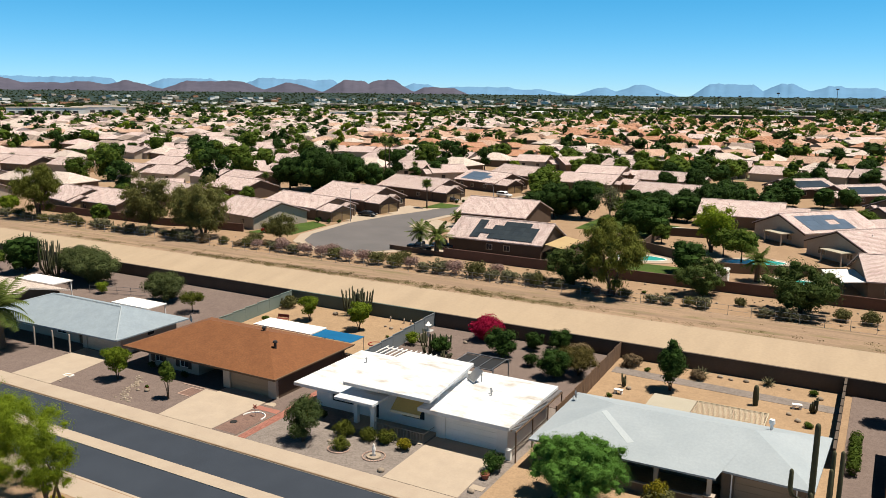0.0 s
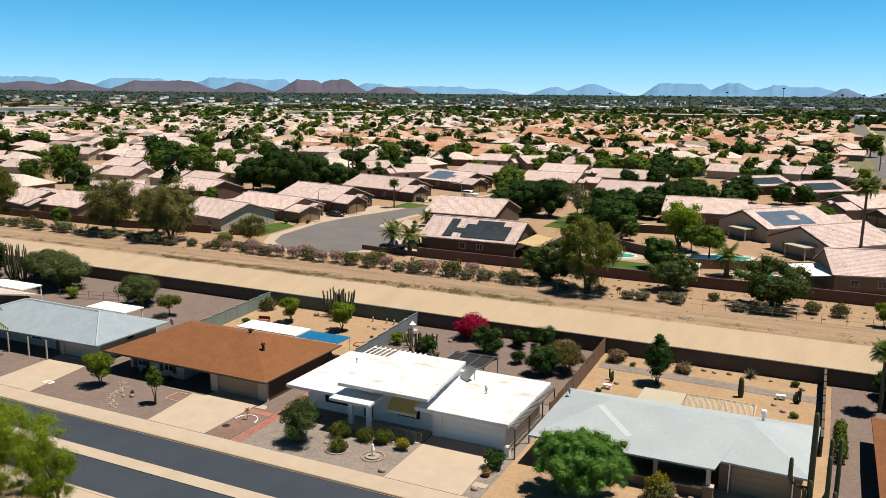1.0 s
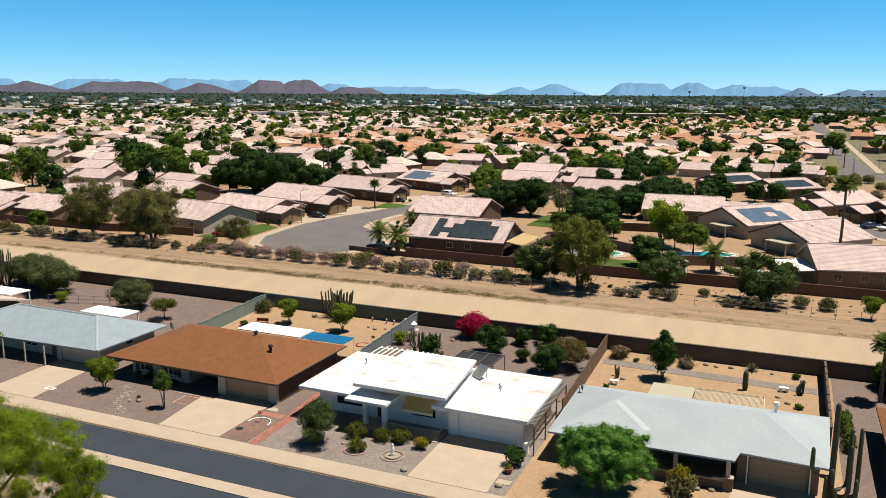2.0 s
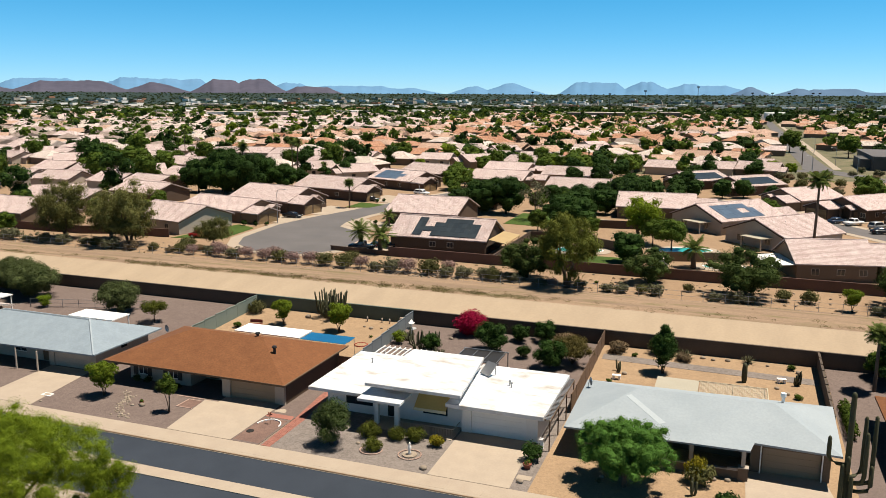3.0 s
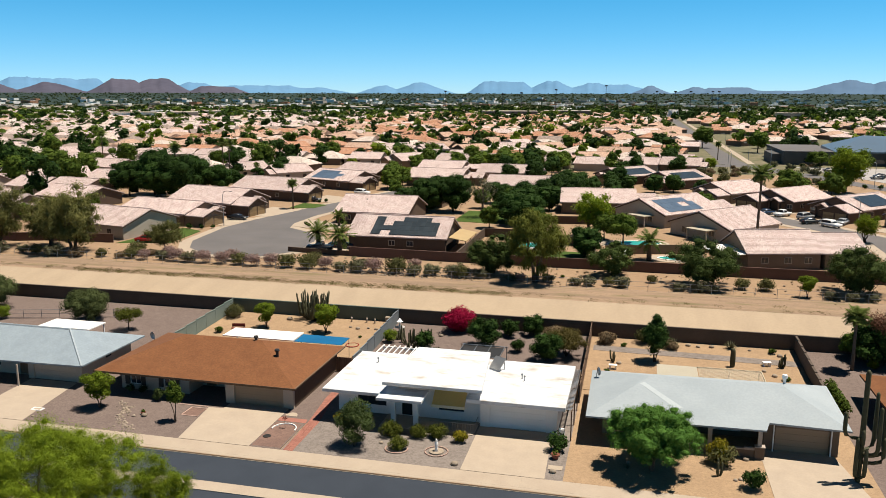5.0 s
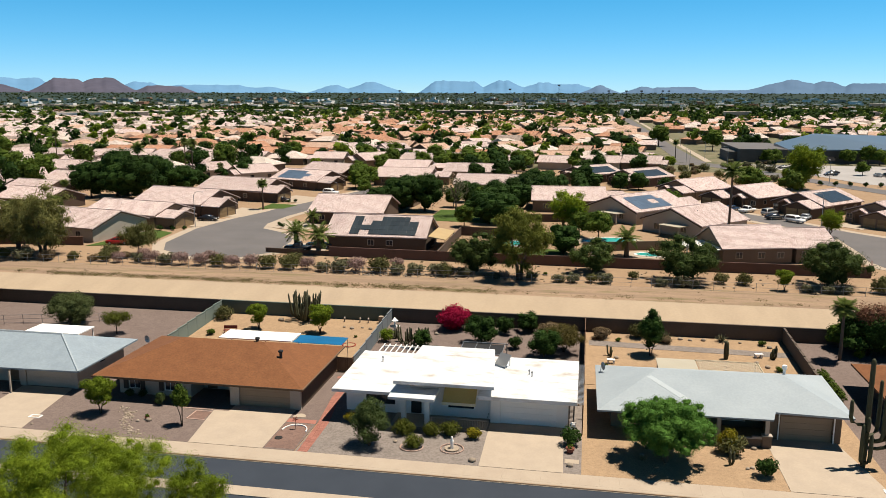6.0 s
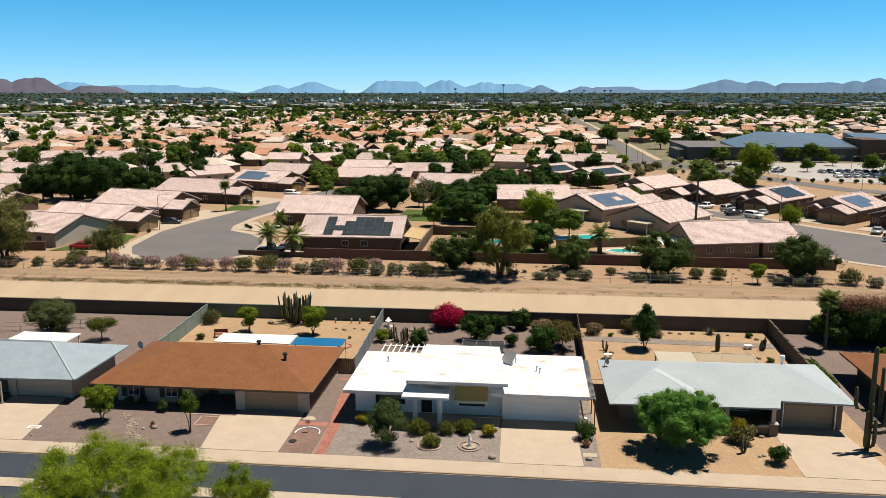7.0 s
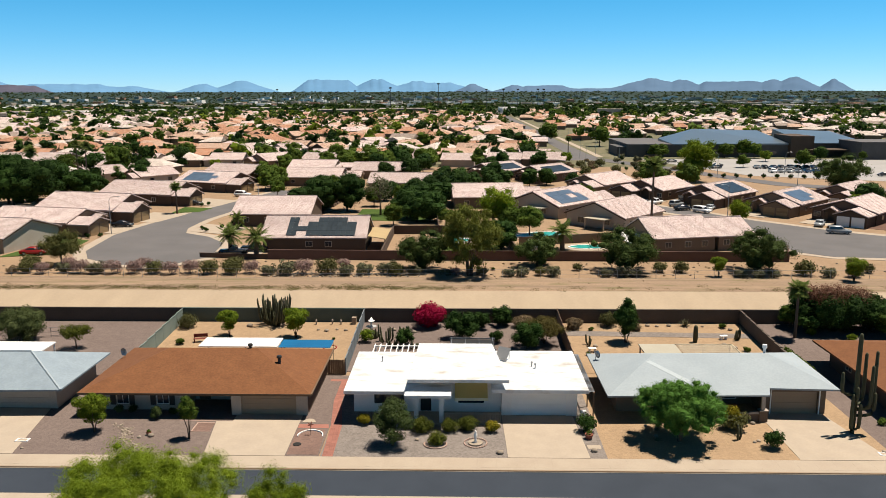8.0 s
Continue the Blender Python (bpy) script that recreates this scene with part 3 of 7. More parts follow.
def yard(name, x0, x1, y0, y1, material, label, z=0.0):
    """Gravel laid over a garden; split where the ground begins to rise."""
    if y0 < 18 < y1:
        yard(name, x0, x1, y0, 18, material, label, z)
        y0 = 18
    return sheet(name, rect(x0, x1, y0, y1), material, label, z)


structure("road", box(-400, 400, -11.7, -2.2, -0.35, -0.15), M_asphalt, "dark fresh asphalt residential street", "road")
structure("median_strip", Geo().slab(rect(-400, 400, -7.65, -6.3), -0.2, -0.09), M_concrete, "flat tan concrete strip along the street's middle", "median")
structure("kerb", Geo().add([(x, y, z) for x in (-400, 400) for y, z in ((-2.2, -0.35), (-2.2, -0.12), (-2.05, 0.0), (-1.95, 0.014), (-1.752, 0.016), (-1.752, -0.35))], [(0, 6, 7, 1), (1, 7, 8, 2), (2, 8, 9, 3), (3, 9, 10, 4), (4, 10, 11, 5), (5, 4, 3, 2, 1, 0), (6, 7, 8, 9, 10, 11)]), M_concrete, "low rolled concrete kerb beside the street", "kerb")
structure("kerb_south", bevelled(Geo().box(-400, 400, -12.1, -11.7, -0.35, -0.02), 0.05), M_concrete, "low rolled concrete kerb beside the street", "kerb")
structure("pavement_south", box(-400, 400, -14.2, -12.1, -0.3, 0.01), M_concrete, "pale concrete footpath beside the street", "pavement")

# front gardens and back gardens, lot by lot
yard("gravel_front", -62.0, -36.0, 0, 10.5, M_mauve, "mauve-grey decorative gravel in a front garden")
yard("gravel_front", -36.0, -10.5, 0, 19.0, M_mauve, "mauve-grey decorative gravel in a front garden", 0.004)
yard("gravel_front", -10.4, 13.1, 0, 20.0, M_grey, "coarse grey-brown gravel in a front garden")
yard("gravel_front", 36.6, 70, 0, 36.3, M_mauve, "reddish-grey gravel in a garden", 0.002)
yard("gravel_front", 13.1, 36.6, 0, 20.0, M_tan, "tan decomposed granite in a front garden")
yard("gravel_back", -120, -34.1, 10.6, 36.3, M_mauve, "grey-mauve gravel over a wide back garden")
yard("gravel_back", -33.9, -11.4, 19.1, 36.3, M_tan, "tan granite over a back garden", 0.004)
yard("gravel_back", -11.2, 13.05, 20.1, 36.3, M_mauve, "mauve gravel over a back garden", 0.004)
yard("gravel_back", 13.25, 35.8, 20.1, 36.3, M_tan, "tan granite over a back garden", 0.004)
sheet("gravel_band", [(13.6, 31.6), (35.7, 30.9), (35.7, 32.5), (13.6, 33.3)], M_grey, "grey pebble band across the tan back garden", 0.03)
sheet("driveway", [(-42.2, 0), (-35.9, 0), (-37.5, 9.6), (-43.0, 9.6)], M_drive, "pale concrete driveway of the blue-grey roofed house", 0.03)
sheet("driveway", [(-20.0, 0), (-13.3, 0), (-13.4, 8.6), (-19.5, 8.6), (-19.5, 7.0), (-21.0, 7.0)], M_drive, "pale concrete driveway of the brown roofed house", 0.03)
sheet("driveway", [(5.0, 0), (11.7, 0), (11.4, 8.8), (4.9, 8.8)], M_drive, "pale concrete driveway with an oil stain", 0.03)
sheet("driveway", [(28.6, 0), (36.0, 0), (34.4, 9.8), (28.6, 9.8)], M_drive, "pale concrete driveway of the grey roofed house", 0.03)

# canal: lining on the far bank, wall on the near side, track and fence beyond
structure("canal_lining", Geo().add([(-400, 44.9, -1.49), (400, 44.9, -1.49), (400, 55.3, 0.04), (-400, 55.3, 0.04), (-400, 55.75, 0.136), (400, 55.75, 0.136)], [(0, 1, 2, 3), (3, 2, 5, 4)]), M_canal, "sloping tan concrete lining of the canal bank", "canal")
structure("canal_bed", box(-400, 400, 37.35, 45.0, -1.6, -1.48), M_canal, "flat tan concrete floor of the canal", "canal")
structure("canal_track", Geo().slab(rect(-400, 400, 55.7, 64.5), -0.1, 0.13), M_bank, "dusty brown service track along the canal", "ground")
for x0, x1, m, lab in ((-300, -34.0, M_blockwall, "brown block wall between gardens and canal"), (-34.0, -10.9, M_greenwall, "green painted block wall between garden and canal"), (-10.9, 300, M_blockwall, "brown block wall between gardens and canal")):
    w = structure("canal_wall", box(x0, x1, 36.4, 36.6, 0.3, 2.52), m, lab, "wall")
    part("wall_cap", box(x0, x1, 36.36, 36.64, 2.523, 2.62), m, w)

# ---- houses along the street ----
# brown hip-roofed house
hb = thing("house", "single-storey house with a brown shingle hip roof", "house", -22.9, 0)
X = lambda v: v + 22.9
w = Geo()
wall_run(w, X(-32.2), X(-24.6), 9.6, 9.8, 0, 2.35, [(X(-31.2), X(-30.0), 0.55, 2.0), (X(-27.4), X(-26.2), 0.55, 2.0)])
w.box(X(-24.8), X(-24.6), 9.8, 12.4, 0, 2.35)
wall_run(w, X(-24.6), X(-20.0), 12.2, 12.4, 0, 2.35, [(X(-24.2), X(-23.1), 0.05, 2.1), (X(-22.9), X(-21.0), 0.6, 2.1)])
w.box(X(-20.0), X(-19.8), 9.8, 12.4, 0, 2.35)
w.box(X(-20.0), X(-19.1), 8.45, 9.8, 0, 2.35).box(X(-14.0), X(-12.95), 8.45, 8.75, 0, 2.35).box(X(-19.1), X(-14.0), 8.5, 8.75, 2.1, 2.35)
part("side_wall", box(X(-13.15), X(-12.95), 8.75, 19.8, 0, 2.35), M_brownstucco, hb, "dark brown side wall under the eave")
w.box(X(-32.2), X(-32.0), 9.8, 19.8, 0, 2.35).box(X(-32.0), X(-13.15), 19.6, 19.8, 0, 2.35)
part("wall", w, M_stucco, hb)
part("roof", hip_geo(X(-33.9), X(-12.5), 7.65, 20.9, 2.22, 2.2, 0.16, 6.4, 6.4), M_shingle, hb, "brown asphalt shingle hip roof")
part("fascia", Geo().box(X(-33.93), X(-12.47), 7.6, 7.64, 2.2, 2.4).box(X(-12.49), X(-12.44), 7.64, 20.9, 2.2, 2.4), M_wood, hb)
part("gutter", Geo().box(X(-12.44), X(-12.34), 7.6, 20.9, 2.3, 2.42), M_wood, hb)
garage_door(hb, X(-19.1), X(-14.0), 8.62, 2.1, M_beigedoor)
for a in (-31.2, -27.4):
    window(hb, X(a), X(a + 1.2), 9.62, 0.55, 2.0)
    part("shutter", box(X(a - 0.55), X(a - 0.05), 9.55, 9.598, 0.5, 2.05), M_dark, hb)
    part("shutter", box(X(a + 1.25), X(a + 1.75), 9.55, 9.598, 0.5, 2.05), M_dark, hb)
window(hb, X(-22.9), X(-21.0), 12.22, 0.6, 2.1, bars=2)
part("front_door", box(X(-24.2), X(-23.1), 12.26, 12.32, 0.05, 2.1), M_wood, hb)
for vx, vy, vz in ((-16.3, 12.3, 4.0), (-19.6, 14.4, 4.5)):
    part("roof_vent", Geo().tube([(X(vx), vy, vz - 0.5), (X(vx), vy, vz + 0.3)], [0.15, 0.15], 10).tube([(X(vx), vy, vz + 0.28), (X(vx), vy, vz + 0.36), (X(vx), vy, vz + 0.48)], [0.25, 0.26, 0.2], 10), M_dark, hb)

# white flat-roofed house
hw = thing("house", "white single-storey house with flat white coated roofs", "house", 1.6, 0)
X = lambda v: v - 1.6
w = Geo()
wall_run(w, X(-8.8), X(5.4), 9.5, 9.7, 0, 2.75, [(X(-6.9), X(-4.1), 0.8, 2.2), (X(-2.6), X(-1.6), 0.1, 2.2), (X(0.9), X(3.3), 0.9, 1.9)])
w.box(X(4.9), X(5.8), 8.75, 9.5, 0, 2.75).box(X(10.8), X(11.8), 8.75, 9.0, 0, 2.75).box(X(5.8), X(10.8), 8.8, 9.0, 2.15, 2.75)
w.box(X(11.6), X(11.8), 9.0, 17.6, 0, 2.75).box(X(-8.8), X(-8.6), 9.7, 17.2, 0, 2.75).box(X(-8.6), X(11.6), 17.3, 17.5, 0, 2.75)
w.box(X(-3.2), X(4.6), 9.7, 9.9, 2.75, 3.9).box(X(-3.2), X(-3.0), 9.9, 16.4, 2.75, 3.9).box(X(3.9), X(4.1), 9.9, 16.4, 2.75, 3.9)
part("wall", w, M_whitestucco, hw)
part("flat_roof", bevelled(Geo().box(X(-9.35), X(-2.6), 6.75, 17.9, 2.76, 3.08), 0.03), M_membrane, hw)
part("flat_roof", bevelled(Geo().box(X(3.9), X(12.6), 7.2, 18.3, 2.76, 3.12), 0.03), M_membrane, hw)
part("flat_roof", box(X(-2.597), X(3.897), 9.95, 18.0, 2.76, 3.05), M_membrane, hw)
part("upper_roof", bevelled(Geo().slab([(X(-3.6), 6.7), (X(5.45), 6.7), (X(4.3), 17.2), (X(-3.1), 17.2)], 3.9, 4.22), 0.03), M_membrane, hw)
part("porch_roof", bevelled(Geo().box(X(-3.85), X(0.3), 5.6, 8.4, 2.86, 3.13), 0.03), M_membrane, hw)
part("porch_post", box(X(-3.1), X(-2.7), 7.6, 8.0, 0, 2.86), M_whitestucco, hw)
part("porch_post", box(X(-0.8), X(-0.4), 6.9, 7.3, 0, 2.86), M_whitestucco, hw)
garage_door(hw, X(5.8), X(10.8), 8.86, 2.15, M_white)
window(hw, X(-6.9), X(-4.1), 9.52, 0.8, 2.2, M_dark, bars=2)
window(hw, X(0.8), X(3.4), 9.52, 0.6, 1.9, M_dark, bars=2)
part("front_door", box(X(-2.6), X(-1.6), 9.58, 9.64, 0.1, 2.2), M_dark, hw)
part("awning", Geo().add([(X(0.6), 9.45, 2.95), (X(3.6), 9.45, 2.95), (X(3.6), 8.1, 1.95), (X(0.6), 8.1, 1.95), (X(0.6), 9.45, 2.9), (X(3.6), 9.45, 2.9), (X(3.6), 8.1, 1.88), (X(0.6), 8.1, 1.88)], [(0, 3, 2, 1), (4, 5, 6, 7), (3, 7, 6, 2), (0, 4, 7, 3), (1, 2, 6, 5)]), M_yellow, hw, "mustard yellow sloping metal awning")
part("valance", Geo().box(X(0.55), X(3.65), 8.03, 8.09, 1.72, 1.97), M_sunlit_valance, hw, "cream scalloped strip below the awning, sunlight in its colour")

# grey shingle house
hg = thing("house", "single-storey house with a pale grey shingle roof", "house", 25.4, 0)
X = lambda v: v - 25.4
w = Geo()
wall_run(w, X(15.6), X(20.6), 10.0, 10.2, 0, 2.45, [(X(17.5), X(19.5), 0.8, 2.1)])
w.box(X(20.4), X(20.6), 10.2, 12.2, 0, 2.45)
wall_run(w, X(20.6), X(28.9), 12.0, 12.2, 0, 2.45, [(X(22.5), X(23.6), 0.05, 2.15), (X(25.0), X(27.4), 0.5, 2.1)])
w.box(X(28.9), X(29.1), 10.2, 12.2, 0, 2.45)
w.box(X(28.9), X(29.8), 9.6, 10.2, 0, 2.45).box(X(34.0), X(34.7), 9.6, 9.9, 0, 2.45).box(X(29.8), X(34.0), 9.65, 9.9, 2.15, 2.45)
w.box(X(34.5), X(34.7), 9.9, 18.6, 0, 2.45).box(X(15.6), X(15.8), 10.2, 18.6, 0, 2.45).box(X(15.8), X(34.5), 18.4, 18.6, 0, 2.45)
w.box(X(29.1), X(34.5), 9.66, 9.86, 2.45, 2.72)
part("wall", w, M_tanstucco, hg)
part("roof", Geo().add([(X(14.3), 7.3, 2.55), (X(28.8), 7.6, 2.6), (X(28.8), 8.6, 2.9), (X(35.3), 8.3, 2.9), (X(35.7), 19.8, 2.6), (X(14.2), 19.2, 2.55), (X(19.6), 13.3, 4.5), (X(30.6), 13.3, 4.6),
                       (X(14.3), 7.3, 2.4), (X(28.8), 7.6, 2.45), (X(28.8), 8.6, 2.74), (X(35.3), 8.3, 2.74), (X(35.7), 19.8, 2.45), (X(14.2), 19.2, 2.4)],
                      [(0, 1, 6), (1, 2, 7), (1, 7, 6), (2, 3, 7), (3, 4, 7), (4, 5, 6, 7), (5, 0, 6), (8, 9, 1, 0), (9, 10, 2, 1), (10, 11, 3, 2), (11, 12, 4, 3), (12, 13, 5, 4), (13, 8, 0, 5), (13, 12, 11, 10, 9, 8)]), M_greyshingle, hg, "pale grey shingle hip roof")
garage_door(hg, X(29.8), X(34.0), 9.75, 2.15, M_beigedoor)

# blue-grey shingle house
hl = thing("house", "single-storey house with a blue-grey shingle hip roof", "house", -48.5, 0)
X = lambda v: v + 48.5
w = Geo()
wall_run(w, X(-58.5), X(-43.2), 10.6, 10.8, 0, 2.4, [(X(-56), X(-54.2), 0.8, 2.1), (X(-49.4), X(-47.6), 0.7, 2.1), (X(-45.2), X(-44.2), 0.05, 2.1)])
w.box(X(-43.4), X(-42.7), 9.7, 10.8, 0, 2.4).box(X(-37.6), X(-36.9), 9.7, 9.95, 0, 2.4).box(X(-42.7), X(-37.6), 9.75, 9.95, 2.1, 2.4)
w.box(X(-37.1), X(-36.9), 9.95, 18.0, 0, 2.4).box(X(-58.5), X(-58.3), 10.8, 18.0, 0, 2.4).box(X(-58.3), X(-37.1), 17.8, 18.0, 0, 2.4)
part("wall", w, M_stucco, hl)
part("side_window", box(X(-36.898), X(-36.86), 13.6, 14.5, 1.5, 2.1), M_glass, hl)
part("roof", Geo().add([(X(-60.0), 7.4, 2.46), (X(-35.7), 8.2, 2.46), (X(-35.7), 19.0, 2.46), (X(-60.0), 19.0, 2.46), (X(-53.6), 13.5, 4.4), (X(-41.0), 13.5, 4.4),
                       (X(-60.0), 7.4, 2.3), (X(-35.7), 8.2, 2.3), (X(-35.7), 19.0, 2.3), (X(-60.0), 19.0, 2.3)],
                      [(0, 1, 5, 4), (1, 2, 5), (2, 3, 4, 5), (3, 0, 4), (6, 7, 1, 0), (7, 8, 2, 1), (8, 9, 3, 2), (9, 6, 0, 3), (9, 8, 7, 6)]), M_blueshingle, hl, "blue-grey shingle hip roof")
garage_door(hl, X(-42.7), X(-37.6), 9.8, 2.1, M_stucco)

# ---- tile-roofed houses across the canal ----
def turn_geo(g, x, y, rz=0.0, z=0.0):
    m = pose(x, y, z, 0, 0, rz)
    g.v = [tuple(m @ Vector(p)) for p in g.v]
    return g


def wall_window(parent, x, y, rz, w, z0, z1):
    """A framed window on an outer wall: its pane faces local -y turned by rz."""
    f = Geo().box(-w / 2, w / 2, -0.05, -0.002, z0, z0 + 0.09).box(-w / 2, w / 2, -0.05, -0.002, z1 - 0.09, z1).box(-w / 2, -w / 2 + 0.09, -0.05, -0.002, z0 + 0.09, z1 - 0.09).box(w / 2 - 0.09, w / 2, -0.05, -0.002, z0 + 0.09, z1 - 0.09).box(-0.03, 0.03, -0.045, -0.002, z0 + 0.09, z1 - 0.09)
    ob = part("window", turn_geo(f, x, y, rz), M_stucco, parent)
    part("pane", turn_geo(Geo().box(-w / 2 + 0.09, -0.03, -0.03, -0.001, z0 + 0.09, z1 - 0.09).box(0.03, w / 2 - 0.09, -0.03, -0.001, z0 + 0.09, z1 - 0.09), x, y, rz), M_glass, ob)


def tile_house(w, d, roof_mat, wall_mat, eave=2.7, rise=2.4, hip=False, wing=1, garage_mat=None, label="", patio=False, plain=False, wins=None):
    """A stucco house with its ridge along x, w by d. Its front is the -x gable, with a garage wing on one side."""
    ob = thing("house", label or "stucco house with a concrete tile roof", "house")
    a, b = w / 2, d / 2
    if hip:
        part("wall", box(-a + 0.5, a - 0.5, -b + 0.5, b - 0.5, -0.1, eave + 0.05), wall_mat, ob)
        part("roof", hip_geo(-a, a, -b, b, eave, rise, 0.18, b * 0.9, b * 0.9), roof_mat, ob)
    else:
        part("wall", gable_walls(-a + 0.45, a - 0.45, -b + 0.5, b - 0.5, eave + rise * 0.5 / b, rise * (1 - 0.5 / b)), wall_mat, ob)
        part("roof", gable_geo(-a, a, -b, b, eave, rise), roof_mat, ob)
        for x in (-a + 0.01, a - 0.08):
            part("verge_board", verge_geo(x, -b, b, eave, rise), M_trim, ob)
        part("ridge_cap", Geo().tube([(-a, 0, eave + rise + 0.2), (a, 0, eave + rise + 0.2)], [0.14, 0.14], 6), roof_mat, ob)
    gm = garage_mat or M_garage
    if wing:
        reach = 2.4 if plain else 5.2
        y0, y1 = (-b + 0.3, -b + 7.9) if wing > 0 else (b - 7.9, b - 0.3)
        ym, x0 = (y0 + y1) / 2, -a - reach
        part("garage_wing", gable_walls(x0 + 0.45, -a + 2.5, y0 + 0.45, y1 - 0.45, eave - 0.1, rise * 0.5), wall_mat, ob)
        if not plain:
            part("verge_board", verge_geo(x0 + 0.01, y0, y1, eave - 0.28, rise * 0.58), M_trim, ob)
        part("wing_roof", gable_geo(x0, -a + 4.5, y0, y1, eave - 0.28, rise * 0.58), roof_mat, ob)
        for q in (ym - 2.9, ym + 0.2):
            dr = part("garage_door", box(x0 + 0.40, x0 + 0.448, q, q + 2.7, -0.05, 2.2), gm, ob)
            for j in range(0 if plain else 4):
                part("panel", box(x0 + 0.375, x0 + 0.398, q + 0.05, q + 2.65, 0.03 + j * 0.54, 0.53 + j * 0.54), gm, dr)
        if not plain:
            yp = (y1 + 0.2, y1 + 3.6) if wing > 0 else (y0 - 3.6, y0 - 0.2)
            part("entry_roof", gable_geo(-a - 1.9, -a + 3.0, *yp, eave - 0.1, rise * 0.36), roof_mat, ob)
            for y in (yp[0] + 0.3, yp[1] - 0.3):
                part("entry_post", box(-a - 1.6, -a - 1.3, y - 0.15, y + 0.15, -0.05, eave), wall_mat, ob)
        yo = (y1 + b) / 2 if wing > 0 else (y0 - b) / 2
        if not plain:
            part("front_door", box(-a + 0.40, -a + 0.448, yo - 0.5, yo + 0.5, -0.05, 2.1), M_wood, ob)
            wall_window(ob, -a + 0.45, yo + 1.9 * (1 if wing > 0 else -1), -90, 1.5, 0.9, 2.1)
    for x in (() if plain else wins or (-a * 0.5, a * 0.1, a * 0.62)):
        wall_window(ob, x, -b + 0.5, 0, 1.3, 1.0, 2.1)
        wall_window(ob, x, b - 0.5, 180, 1.3, 1.0, 2.1)
    if plain:
        for x in (-a * 0.4, a * 0.5):
            part("window", box(x - 0.7, x + 0.7, -b + 0.46, -b + 0.499, 0.9, 2.1), M_glass, ob)
        return ob
    wall_window(ob, a - 0.45, -b * 0.45, 90, 1.8, 0.7, 2.1)
    wall_window(ob, a - 0.45, b * 0.4, 90, 1.4, 0.9, 2.1)
    if patio:
        part("patio_roof", box(a - 0.4, a + 2.8, -b * 0.1, b * 0.55, 2.35, 2.5), M_beige, ob, "flat beige patio roof")
        for y in (-b * 0.1 + 0.2, b * 0.55 - 0.2):
            part("patio_post", box(a + 2.4, a + 2.6, y - 0.1, y + 0.1, 0, 2.35), M_stucco, ob)
    part("vent_pipe", Geo().tube([(a * 0.3, b * 0.3, eave + rise * 0.5), (a * 0.3, b * 0.3, eave + rise * 0.7 + 0.5)], [0.07, 0.07], 6), M_grey_metal, ob)
    return ob


def solar_array(cx, cy, rz, x0, x1, y0, z0, run, rise, nx, ny, material, skip=(), label="dark solar panels on a tiled roof slope"):
    """Modules on the roof slope of a house at (cx, cy, rz), in its own axes: from x0 to x1, rising from (y0, z0)."""
    ob = thing("solar_array", label, "solar panels", cx, cy, 0, rz)
    dx, sl, ln = (x1 - x0) / nx, math.atan2(rise, abs(run)), math.hypot(run, rise) / ny
    s = 1 if run > 0 else -1
    me = bevelled(Geo().box(0.008, dx - 0.008, 0.008, ln - 0.008, 0.10, 0.14), 0.006).mesh("panel", material)
    for i in range(nx):
        for j in range(ny):
            if (i, j) not in skip:
                p = new("panel", me)
                p.parent = ob
                m = pose(x0 + i * dx, y0 + s * j * ln * math.cos(sl), z0 + j * ln * math.sin(sl), math.degrees(sl) * s)
                if s < 0:
                    m = pose(x0 + (i + 1) * dx, y0 - j * ln * math.cos(sl), z0 + j * ln * math.sin(sl), 0, 0, 180) @ pose(0, 0, 0, math.degrees(sl))
                p.matrix_basis = m
    return ob


